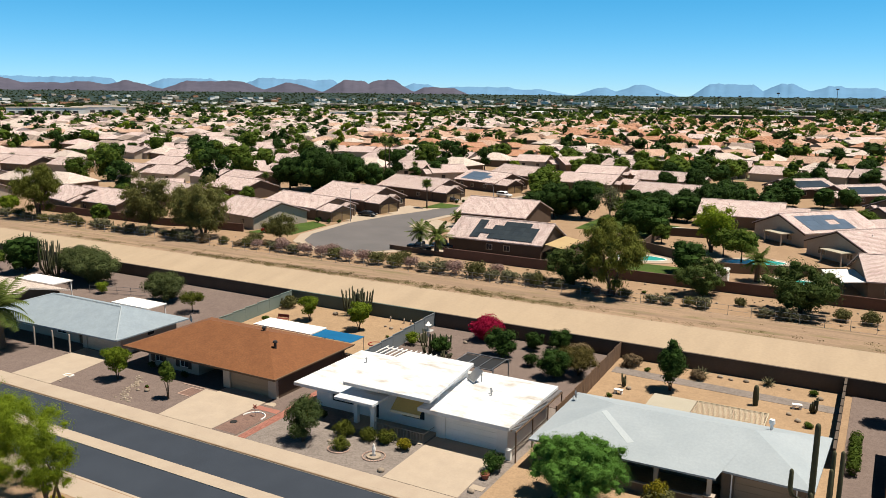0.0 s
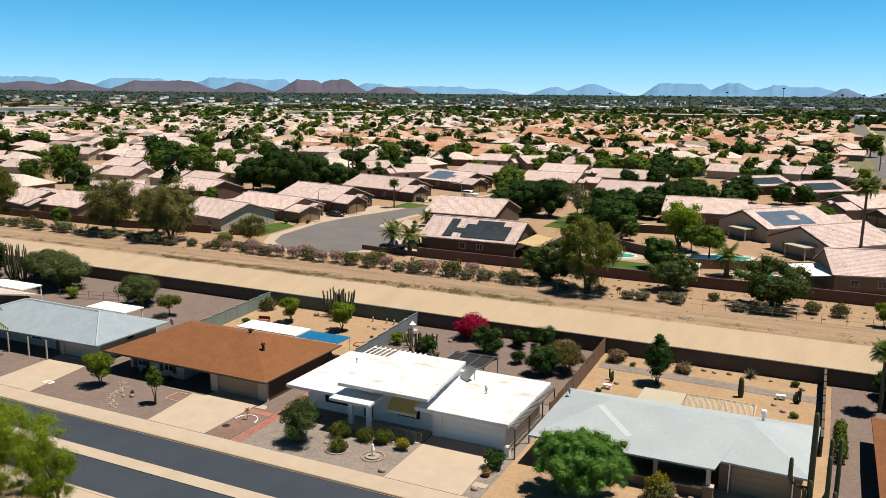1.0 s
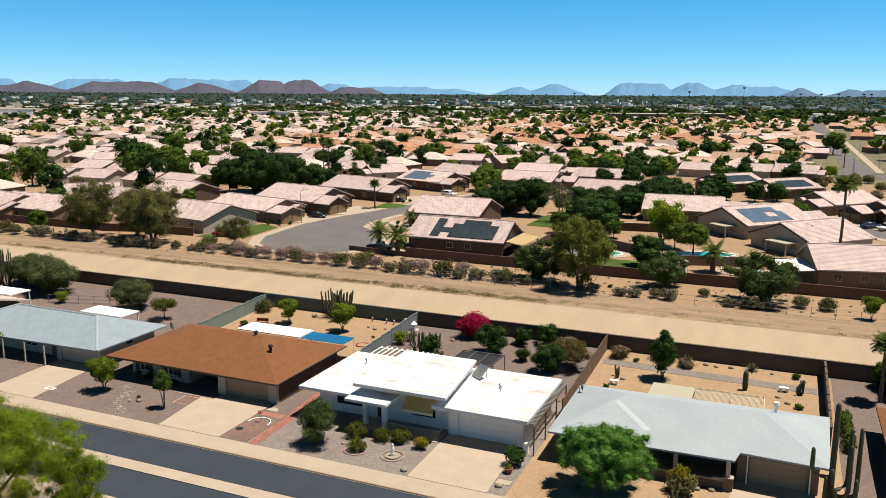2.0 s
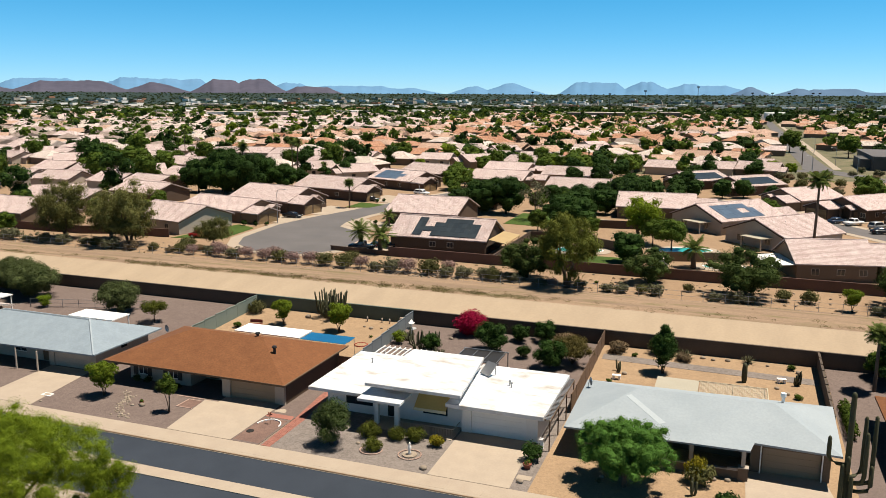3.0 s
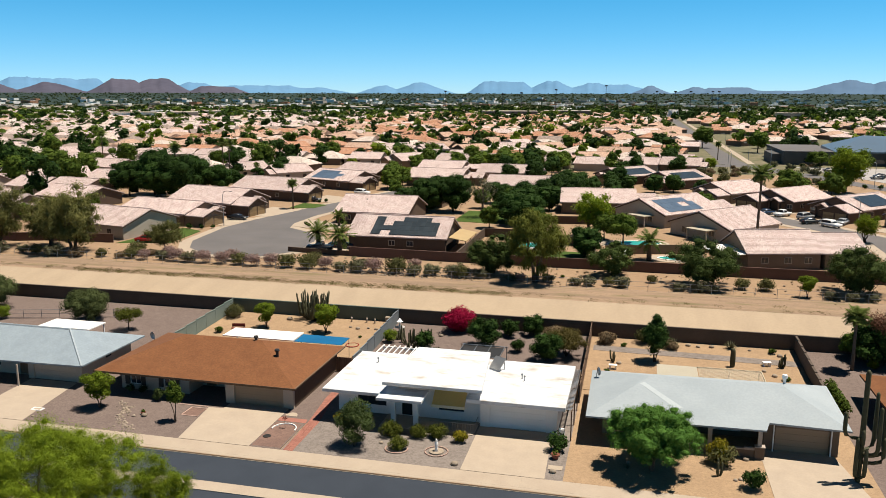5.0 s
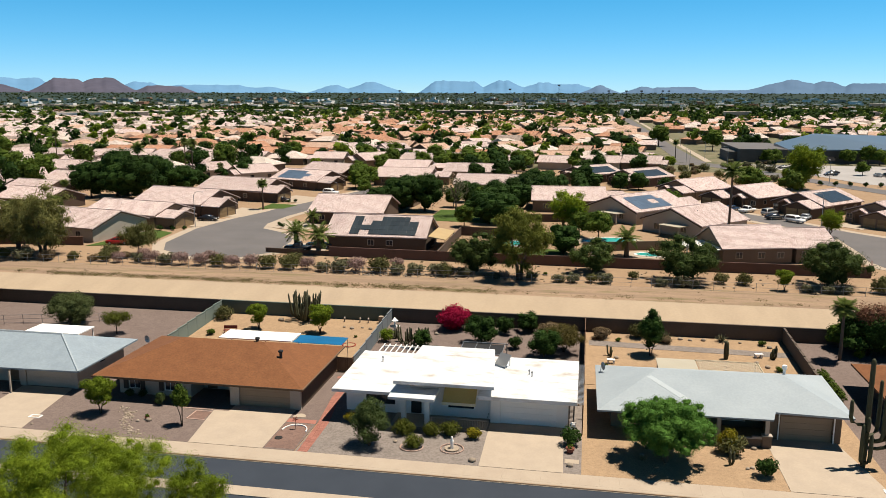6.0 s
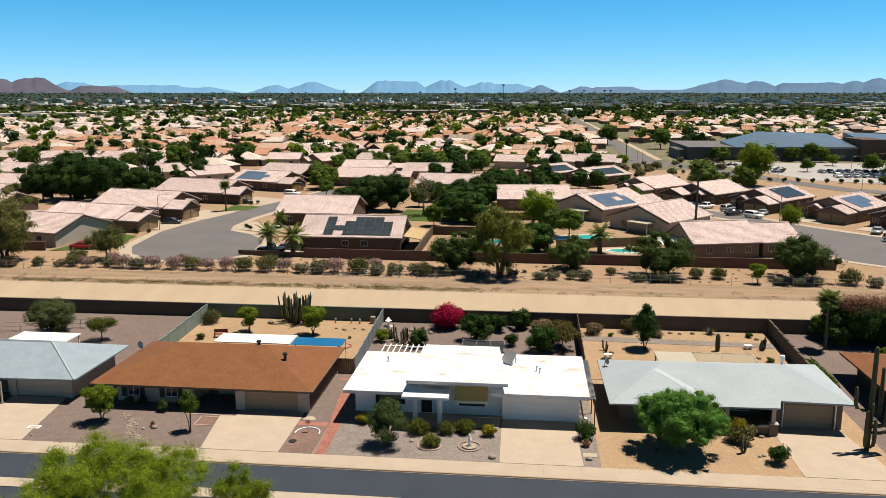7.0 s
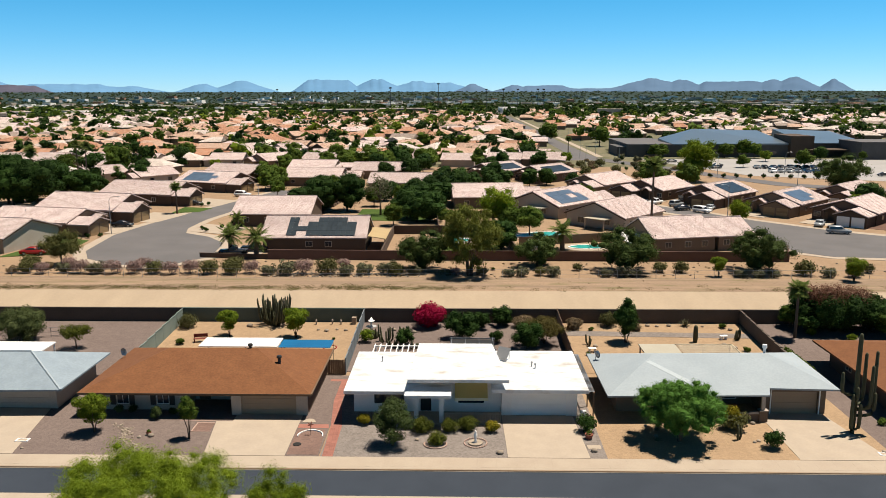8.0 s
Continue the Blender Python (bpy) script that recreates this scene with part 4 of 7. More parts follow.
WALLS = [M_stucco, M_tanstucco, M_brownstucco]
MID = [  # x, y, w, d, turn, eave, rise, wall, wing, hip, patio
    (-90.2, 92.5, 17.5, 16, 168, 2.7, 2.6, 0, 0, 0, 0), (-89.5, 110.5, 21, 14, 168, 2.6, 2.1, 1, -1, 0, 0), (-87, 128.5, 21, 16, 168, 2.8, 2.9, 2, -1, 0, 0),
    (-84, 157, 22, 16, 168, 2.8, 2.7, 2, -1, 0, 0), (-75, 186, 19, 16, 160, 2.7, 2.6, 2, -1, 0, 0), (-75, 212, 19, 15, 160, 2.7, 2.6, 2, 1, 0, 0),
    (-41, 122.5, 18, 17, 180, 2.7, 3.0, 2, 0, 0, 0), (-26.3, 91.7, 20, 13.0, 180, 2.6, 3.2, 2, 0, 0, 0),
    (41.1, 91.8, 13.4, 12.6, 15, 2.7, 3.1, 1, 0, 0, 0), (51.6, 94.0, 8.2, 11.4, 15, 2.6, 2.7, 1, 0, 0, 0),
    (36.0, 120.0, 17, 16, 227, 2.7, 2.9, 0, 1, 0, 1), (25.0, 138.0, 20, 16, 227, 2.8, 3.0, 0, -1, 0, 1), (8, 151, 19, 16, 184, 2.8, 2.7, 1, 1, 0, 0),
    (94, 127.5, 18, 15.0, 45, 2.7, 2.4, 2, 1, 0, 0), (83.0, 141.5, 17, 14.5, 45, 2.7, 2.5, 1, 1, 0, 0), (70.3, 156.5, 18, 14.5, 45, 2.7, 2.6, 2, 1, 0, 0),
    (57.0, 169.0, 17, 14.5, 45, 2.7, 2.5, 2, -1, 0, 0), (43.5, 182.5, 17, 14.5, 45, 2.7, 2.5, 1, 1, 0, 0), (30.0, 213, 17, 15, 45, 2.7, 2.4, 2, 1, 0, 0), (14, 222, 17, 15, 45, 2.7, 2.4, 2, 1, 0, 0),
    (-17, 184, 19, 15, 176, 2.7, 2.4, 1, 0, 0, 0), (-46, 200, 19, 15, 176, 2.7, 2.5, 1, 1, 0, 0), (-38, 152, 14, 13, 176, 2.6, 2.0, 1, 0, 1, 0), (-28, 222, 17, 14, 176, 2.7, 2.4, 1, 1, 0, 0), (-52, 232, 17, 15, 176, 2.7, 2.4, 1, 1, 0, 0),
    (-135, 88, 24, 15, 176, 2.7, 2.5, 1, 0, 0, 0), (-134, 108, 19, 15, 168, 2.7, 2.5, 1, 1, 0, 0), (-128, 128, 18, 14, 168, 2.7, 2.3, 2, 0, 0, 0), (106, 158, 17, 14, 45, 2.7, 2.4, 1, 1, 0, 0), (108, 112, 18, 15, 30, 2.7, 2.4, 2, 1, 0, 0),
]
for x, y, w, d, rz, e, r, wm, wing, hip, pat in MID:
    h = tile_house(w, d, M_tile, WALLS[wm], e, r, bool(hip), wing, M_white if x > 90 else None, patio=bool(pat), wins=(0.9, -2.7) if (x, y) == (-26.3, 91.7) else None)
    h.matrix_basis = pose(x, y, 0, 0, 0, rz)
h = thing("awning", "beige metal patio cover beside the solar-roofed house", "awning", -16.3, 91.5)
part("cover", Geo().add([(0.02, -5.0, 2.95), (3.4, -5.0, 2.4), (3.4, 5.5, 2.4), (0.02, 5.5, 2.95), (0.02, -5.0, 2.83), (3.4, -5.0, 2.28), (3.4, 5.5, 2.28), (0.02, 5.5, 2.83)], [(0, 1, 2, 3), (7, 6, 5, 4), (0, 4, 5, 1), (1, 5, 6, 2), (2, 6, 7, 3), (3, 7, 4, 0)]), M_ochre, h)
for y in (-4.7, 0, 5.1):
    part("post", box(3.1, 3.25, y, y + 0.15, 0, 2.3), M_brownstucco, h)
h = thing("awning", "white metal patio cover leaning from a tiled house", "awning", 33.6, 89.5, 0, 15)
part("cover", Geo().add([(-3.2, -5.6, 2.4), (1.7, -5.6, 2.75), (1.7, 4.0, 2.75), (-3.2, 4.0, 2.4), (-3.2, -5.6, 2.28), (1.7, -5.6, 2.63), (1.7, 4.0, 2.63), (-3.2, 4.0, 2.28)], [(0, 1, 2, 3), (7, 6, 5, 4), (0, 4, 5, 1), (1, 5, 6, 2), (2, 6, 7, 3), (3, 7, 4, 0)]), M_white, h)
for y in (-5.3, -0.8, 3.7):
    part("post", box(-3.1, -2.95, y, y + 0.15, 0, 2.29), M_white, h)
# solar arrays
sk = {(2, 0), (3, 0), (2, 2), (3, 2), (2, 3), (3, 3), (4, 3), (5, 3), (12, 3), (13, 3)}
solar_array(-26.3, 91.7, 0, -5.2, 7.7, -5.9, 3.1, 5.2, 2.56, 14, 4, M_solar, sk)
solar_array(25.0, 138.0, 47, -7.5, 4.0, -7.0, 3.3, 5.6, 2.1, 9, 3, M_bluesolar, {(5, 1), (6, 1), (8, 2)}, "blue solar panels on a tiled roof slope")
solar_array(83.0, 141.5, 45, -5.5, 4.0, -6.2, 3.2, 5.0, 1.72, 7, 3, M_bluesolar, {(5, 0), (6, 0)}, "blue solar panels on a tiled roof slope")
solar_array(70.3, 156.5, 45, -4.5, 5.5, -6.2, 3.3, 5.0, 1.79, 7, 3, M_solar)
solar_array(30.0, 213, 45, -5.5, 6.0, -6.2, 3.2, 4.6, 1.47, 8, 2, M_solar)
solar_array(14, 222, 45, -6.0, 6.0, -6.2, 3.2, 4.6, 1.47, 8, 2, M_solar)
solar_array(-75, 186, -20, -7, 4, -7.0, 3.1, 5.8, 1.88, 8, 3, M_bluesolar, {(6, 2), (7, 2), (7, 0)})
solar_array(-75, 212, -20, -3, 6, -6.4, 3.1, 4.6, 1.6, 6, 2, M_bluesolar)

# streets, paths and lawns across the canal
sheet("road_culdesac", [(-69.5, 86), (-66, 79), (-60, 74.5), (-54, 73.0), (-48.5, 75), (-45, 80), (-44.2, 87), (-46.3, 95), (-51, 101.5), (-57.2, 105.8), (-58.8, 112), (-58.6, 124), (-55, 145), (-50, 165), (-47, 180), (-54, 182), (-60, 158), (-66.5, 132), (-69.5, 118), (-71.5, 103)], M_oldasphalt, "pale grey asphalt cul-de-sac", 0.035, category="road")
sheet("pavement_culdesac", [(-71.5, 84.5), (-67.5, 77.2), (-60.5, 72.6), (-53.7, 71.1), (-47.2, 73.4), (-43.2, 79.2), (-42.4, 87.2), (-44.6, 96.2), (-49.6, 103), (-55.4, 107), (-57, 112), (-56.8, 124), (-53.2, 145), (-48.2, 165), (-45, 180), (-56, 182), (-62, 158), (-68.5, 132), (-71.5, 118), (-73.5, 103)], M_concrete, "pale concrete kerb and path round the cul-de-sac", 0.015, category="pavement")
for poly, lab in (([(-79, 106), (-71.8, 105), (-69.8, 116), (-77.6, 117)], "pale concrete driveway"), ([(-76.5, 121), (-68.8, 120), (-66.0, 132), (-75.5, 136)], "pale concrete driveway"), ([(-73, 150), (-62.6, 147), (-60.2, 158), (-71, 163)], "pale concrete driveway"), ([(-44.3, 80), (-35.7, 80), (-35.7, 90.5), (-45.3, 90.5)], "pale concrete driveway"), ([(-57, 108), (-48, 104), (-45, 112), (-56.6, 118)], "pale gravel corner garden")):
    sheet("driveway", poly, M_concrete, lab, 0.045, category="driveway")
sheet("lawn", [(-83, 80), (-72.5, 83), (-74, 97), (-80, 100)], M_lawn, "dry green front lawn", 0.03)
sheet("lawn", [(-70.5, 134.5), (-64.2, 136), (-62.8, 143), (-70.8, 145)], M_lawn, "small green front lawn", 0.05)
sheet("lawn", [(-9, 80), (9, 80), (9, 93), (-9, 93)], M_lawn, "green back lawn beside a pool", 0.03)
sheet("lawn", [(-24, 124), (-6, 122), (-4, 140), (-24, 142)], M_lawn, "green back lawn under trees", 0.03)
sheet("road_east", [(63.5, 98), (62.6, 92), (63.6, 86.5), (68, 82.5), (77, 81.2), (89, 83), (97, 92), (92, 101), (84, 107), (76, 115.5), (69, 124), (60, 138), (50, 152), (36, 170), (20, 192), (14, 188), (30, 166), (44, 148), (55, 133), (64, 118)], M_oldasphalt, "pale grey asphalt cul-de-sac", 0.035, category="road")
sheet("pavement_east", [(61.5, 98), (60.6, 91.5), (62, 85.5), (67.5, 80.8), (77, 79.2), (90, 81), (99.5, 92), (94, 102.5), (85.5, 109), (77.5, 117), (70.5, 125.5), (61.6, 139.4), (51.6, 153.4), (37.6, 171.4), (21.6, 193.4), (12.4, 186.6), (28.4, 164.6), (42.4, 146.6), (53.4, 131.6), (62.2, 117)], M_concrete, "pale concrete kerb and path round the cul-de-sac", 0.015, category="pavement")
for i in range(5):
    x, y = 86 - 10 * i, 123.5 + 12.3 * i
    sheet("driveway", [(x - 3.5, y - 7.5), (x - 8, y - 2), (x - 3, y + 3), (x + 1.5, y - 2.5)], M_concrete, "pale concrete driveway", 0.05, category="driveway")
sheet("gravel_front", [(86, 116.5), (93, 110.5), (106, 119), (98, 126)], M_redwallgravel, "reddish gravel front garden", 0.02, category="gravel")
# walls between the far gardens and the canal strip
def low_wall(name, pts, h, material, label, th=0.2):
    g = Geo()
    for (x0, y0), (x1, y1) in zip(pts, pts[1:]):
        d = Vector((x1 - x0, y1 - y0, 0))
        rz = math.degrees(math.atan2(d.y, d.x))
        s = turn_geo(Geo().box(-th / 2, d.length + th / 2, -th / 2, th / 2, -0.1, h - 0.09), x0, y0, rz)
        g.add(s.v, s.f)
    ob = structure(name, g, material, label, "wall")
    g = Geo()
    for (x0, y0), (x1, y1) in zip(pts, pts[1:]):
        d = Vector((x1 - x0, y1 - y0, 0))
        s = turn_geo(Geo().box(-th / 2 - 0.03, d.length + th / 2 + 0.03, -th / 2 - 0.03, th / 2 + 0.03, h - 0.088, h), x0, y0, math.degrees(math.atan2(d.y, d.x)))
        g.add(s.v, s.f)
    part("wall_cap", g, material, ob)
    return ob


low_wall("garden_wall", [(-46, 80.5), (-36, 79.4), (-33.5, 79.4)], 0.9, M_brownstucco, "low brown wall beside a driveway")
low_wall("garden_wall", [(-33.3, 79.2), (-12, 78.6), (58.5, 78.0), (60.5, 84)], 1.75, M_redwall, "reddish brown block wall behind far gardens")
low_wall("garden_wall", [(-13.0, 78.8), (-13.0, 105.5), (-3.5, 105.8), (6.5, 99.0), (10.5, 92.5), (11.5, 78.6)], 1.8, M_brownstucco, "brown block wall between far gardens")
low_wall("garden_wall", [(12.5, 92.5), (29.5, 97.5), (33, 99.5)], 1.7, M_tanstucco, "tan block wall between pool gardens")
low_wall("garden_wall", [(-3.5, 105.8), (-4.5, 126), (12, 128)], 1.8, M_brownstucco, "brown block wall between far gardens")
low_wall("garden_wall", [(-150, 77.6), (-123, 77.2), (-104, 77.4), (-98, 79.5), (-84, 80.5)], 1.7, M_redwall, "reddish brown block wall behind far gardens")

# pools
def pool(cx, cy, rx, ry, rz, label):
    ob = thing("swimming_pool", label, "pool", cx, cy, 0, rz)
    deck = [(math.copysign(abs(math.cos(u)) ** 0.8, math.cos(u)) * (rx + 2.0), math.copysign(abs(math.sin(u)) ** 0.8, math.sin(u)) * (ry + 1.8)) for u in [2 * math.pi * i / 32 for i in range(32)]]
    rim = [(math.cos(u) * (rx + 0.3) * (1 + 0.08 * math.cos(2 * u)), math.sin(u) * (ry + 0.3)) for u in [2 * math.pi * i / 32 for i in range(32)]]
    part("deck", Geo().slab(deck, -0.05, 0.05), M_concrete, ob, "pale concrete pool deck")
    g = Geo()
    inner = [(x * (rx - 0.0) / (rx + 0.3), y * ry / (ry + 0.3)) for x, y in rim]
    n = len(rim)
    g.add([(x, y, 0.052) for x, y in rim] + [(x, y, 0.14) for x, y in rim] + [(x, y, 0.14) for x, y in inner] + [(x, y, 0.052) for x, y in inner],
          [(i, (i + 1) % n, n + (i + 1) % n, n + i) for i in range(n)] + [(n + i, n + (i + 1) % n, 2 * n + (i + 1) % n, 2 * n + i) for i in range(n)] + [(2 * n + i, 2 * n + (i + 1) % n, 3 * n + (i + 1) % n, 3 * n + i) for i in range(n)])
    part("coping", g, M_white, ob)
    part("water", Geo().slab(inner, 0.055, 0.09), M_pool, ob, "turquoise pool water")
    return ob


pool(-1.5, 97.6, 4.2, 2.4, 10, "kidney pool with turquoise water in a back garden")
pool(17.6, 104.6, 5.0, 2.6, 22, "pool with turquoise water behind a house")
pool(25.5, 91.2, 3.2, 1.8, 5, "small pool with pale green water")
pool(-4.5, 134.5, 3.6, 2.6, 0, "round pool with pale turquoise water")
h = thing("garden_shed", "small white garden shed beside the wall", "shed", 15.0, 85.5)
part("body", box(-1.3, 1.3, -1, 1, 0, 1.9), M_white, h)
part("roof", gable_geo(-1.45, 1.45, -1.15, 1.15, 1.9, 0.5, 0.08), M_white, h)

# ---- details of the houses and gardens along the street ----
def panel_fence(name, label, x0, y0, x1, y1, h, material, step=2.4, th=0.06, post=0.1, rise=True, slats=0):
    """Posts with panels between them, following the rise of the ground."""
    ob = thing(name, label, "fence")
    ln = math.hypot(x1 - x0, y1 - y0)
    n = max(1, round(ln / step))
    rz = math.degrees(math.atan2(y1 - y0, x1 - x0))
    for i in range(n + 1):
        s = i / n
        x, y = x0 + (x1 - x0) * s, y0 + (y1 - y0) * s
        p = part("post", box(-post / 2, post / 2, -post / 2, post / 2, -0.1, h + 0.06), material, ob)
        p.matrix_basis = pose(x, y, lift(y), 0, 0, rz)
        if i < n:
            ya = y0 + (y1 - y0) * (i + 0.5) / n
            w = ln / n - post
            if slats:
                k = int(w / slats)
                for j in range(k):
                    q = part("board", box(post / 2 + w * j / k + 0.008, post / 2 + w * (j + 1) / k - 0.008, -th / 2, th / 2, 0.02, h), material, ob)
                    q.matrix_basis = pose(x, y, lift(ya), 0, 0, rz)
            else:
                q = part("panel", box(post / 2, post / 2 + w, -th / 2, th / 2, -0.05, h), material, ob)
                q.matrix_basis = pose(x, y, lift(ya), 0, 0, rz)
                q = part("rail", box(post / 2, post / 2 + w, -th / 2 - 0.03, th / 2 + 0.03, h - 0.08, h), material, ob)
                q.matrix_basis = pose(x, y, lift(ya) + 0.01, 0, 0, rz)
    return ob


M_sagefence = surface("sage_green_fence", (0.186, 0.229, 0.205), (0.161, 0.205, 0.18), 0.8)
M_bluegreyfence = surface("blue_grey_fence", (0.167, 0.192, 0.205), (0.149, 0.167, 0.18), 0.8)
panel_fence("fence", "pale sage-green panel fence down the side of a garden", -34.0, 17.8, -34.0, 36.3, 1.75, M_sagefence)
panel_fence("fence", "blue-grey panel fence between two gardens", -11.0, 19.4, -11.0, 36.3, 1.75, M_bluegreyfence)
panel_fence("fence", "brown wooden board fence between two gardens", 13.15, 16.5, 13.15, 36.3, 1.85, M_woodfence, slats=0.22)
low = thing("garden_wall", "brown stepped block wall between two gardens", "wall")
for i in range(9):
    y = 19.5 + i * 1.88
    q = part("block_panel", box(35.82, 35.98, y, y + 1.876, lift(y) - 0.2, lift(y) + 1.72), M_blockwall, low)
    q = part("wall_cap", box(35.78, 36.02, y, y + 1.876, lift(y) + 1.722, lift(y) + 1.8), M_blockwall, low)
gate = thing("wooden_gate", "brown wooden side gate between two houses", "gate", -11.9, 19.3)
part("frame", Geo().box(-0.95, -0.87, -0.05, 0.05, 0, 1.75).box(0.75, 0.83, -0.05, 0.05, 0, 1.75), M_woodfence, gate)
for i in range(8):
    part("board", box(-0.86 + i * 0.2, -0.68 + i * 0.2, -0.03, 0.03, 0.08, 1.7), M_woodfence, gate)
chain = thing("chain_link_fence", "low chain-link fence across a gravel garden", "fence")
for i in range(9):
    x, y = -64 + i * 2.3, 26.5 + i * 0.55
    part("post", Geo().tube([(x, y, lift(y)), (x, y, lift(y) + 1.2)], [0.035, 0.035], 6), M_grey_metal, chain)
for z in (0.15, 0.65, 1.17):
    part("rail", Geo().tube([(-64, 26.5, lift(26.5) + z), (-45.6, 30.9, lift(30.9) + z)], [0.022, 0.022], 5), M_grey_metal, chain)

# footpath along the street, slab by slab
pave = structure("pavement", box(-400, 400, -1.75, -0.01, -0.3, -0.02), M_concrete, "pale concrete footpath beside the street", "pavement")
slab = bevelled(Geo().box(0.001, 1.499, -1.748, -0.006, -0.025, 0.02), 0.003).mesh("slab", M_concrete)
for i in range(98):
    q = new("slab", slab)
    q.parent, q.matrix_basis = pave, pose(-80 + i * 1.5, 0, 0)

# paths
M_pinkedge = surface("pale_pink_brick", (0.372, 0.26, 0.211), (0.335, 0.223, 0.18), 0.85)
M_redgravel = gravel("reddish_gravel", (0.186, 0.118, 0.096), (0.161, 0.102, 0.084), (0.093, 0.062, 0.053), 9.0)
sheet("gravel_bed", rect(-22.48, -20.95, 4.72, 6.48), M_redgravel, "reddish gravel inside a brick edging", 0.012, category="gravel")
sheet("gravel_bed", [(-13.2, 0.3), (-10.6, 0.3), (-10.8, 5.3), (-13.25, 5.3)], M_redgravel, "reddish gravel beside the driveway", 0.010, category="gravel")
path = structure("brick_path", Geo().slab([(-10.22, 0), (-9.35, 0), (-9.45, 6.0), (-10.3, 12.0), (-10.4, 18.0), (-12.3, 18.0), (-12.3, 17.4), (-11.15, 17.4), (-11.1, 12.0), (-10.45, 6.0)], -0.02, 0.026), M_brickpath, "pink brick path beside the driveway", "path")
brick = bevelled(Geo().box(0.006, 0.394, 0.006, 0.194, 0.0, 0.022), 0.005).mesh("brick", M_brickpath)
for j in range(86):
    y = 0.05 + j * 0.2
    for i in range(2):
        q = new("brick", brick)
        q.parent, q.matrix_basis = path, pose(-10.21 - 0.04 * min(y, 6) - 0.108 * min(6, max(0.0, y - 6)) - 0.008 * max(0, y - 12) + i * 0.4 + 0.03 * (j % 2), y, 0.024)
cross = structure("brick_apron", Geo().slab([(-13.3, 5.6), (-10.55, 5.6), (-10.7, 6.4), (-13.35, 6.4)], -0.02, 0.04), M_brickpath, "pink brick strip joining driveway and path", "path")
half = sheet("stone_slab", [(-12.55 + 0.6 * math.cos(math.pi * i / 12), 6.8 + 0.85 * math.sin(math.pi * i / 12)) for i in range(13)], M_concrete, "half-round pale slab at the garage corner", 0.03, category="slab")
lid = solo("utility_lid", Geo().tube([(0, 0, 0.0), (0, 0, 0.05), (0, 0, 0.06)], [0.34, 0.34, 0.3], 18), M_dark, "dark round utility cover in the gravel", "cover", -12.7, 2.2, 0.03)
for hx, hy in ((-36.4, 2.6), (36.0, 1.2)):
    hb_ = thing("hand_hole", "pale concrete utility box lid in the gravel", "utility box", hx, hy, 0.02)
    part("frame", Geo().box(-0.55, 0.55, -0.32, -0.22, 0, 0.07).box(-0.55, 0.55, 0.22, 0.32, 0, 0.07).box(-0.55, -0.42, -0.22, 0.22, 0, 0.07).box(0.42, 0.55, -0.22, 0.22, 0, 0.07), M_white, hb_)
    part("cover", box(-0.42, 0.42, -0.22, 0.22, 0, 0.05), M_concrete, hb_)
orn = thing("garden_ornament", "rusty metal flower ornament on a thin stake", "ornament", -11.9, 4.2, 0.02)
part("stake", Geo().tube([(0, 0, 0), (0, 0, 0.95)], [0.02, 0.02], 6), M_dark, orn)
for i in range(5):
    a = math.tau * i / 5
    part("petal", Geo().tube([(0, 0, 0.9), (0.17 * math.cos(a), 0.08 * math.sin(a), 0.95 + 0.1 * math.sin(a)), (0.3 * math.cos(a), 0.12 * math.sin(a), 0.98 + 0.2 * math.sin(a))], [0.02, 0.07, 0.015], 6), M_terracotta, orn)
ring = thing("stone_ring", "half ring of white painted edging stones round a small plant", "garden edging", -11.9, 3.9)
for i in range(13):
    w = math.pi * i / 12
    q = part("stone", bevelled(Geo().box(-0.14, 0.14, -0.045, 0.045, 0, 0.12), 0.015), M_white, ring)
    q.matrix_basis = pose(1.08 * math.cos(w), 1.15 * math.sin(w), 0.02, 0, 0, math.degrees(w) + 90)
for x0, x1, y0, y1 in ((-24.3, -21.1, 6.95, 7.08), (-22.6, -20.8, 4.6, 4.72), (-22.6, -22.48, 4.72, 6.6), (-22.48, -21.0, 6.48, 6.6)):
    structure("brick_edging", bevelled(Geo().box(x0, x1, y0, y1, 0.0, 0.08), 0.02), M_pinkedge, "row of pale pink edging bricks in the gravel", "edging")
rr = random.Random(3)
bed = thing("stone_bed", "dry creek bed of pale stones across the gravel", "stones")
for i in range(110):
    s = rr.random()
    x, y = -30.0 + 4.6 * s + rr.gauss(0, 0.35) + 0.5 * math.sin(s * 7), 6.3 - 5.9 * s + rr.gauss(0, 0.28)
    k = rr.uniform(0.07, 0.18)
    part("stone", Geo().blob((x, y, 0.03), (k, k * 0.8, k * 0.6), rr, 6, 4, 0.2), M_rock, bed)


def rock(x, y, r, label="rounded field stone lying on the gravel"):
    return solo("rock", Geo().blob((0, 0, r * 0.4), (r, r * 0.85, r * 0.65), rr, 9, 6, 0.1), M_rock, label, "rock", x, y, lift(y), smooth=True)


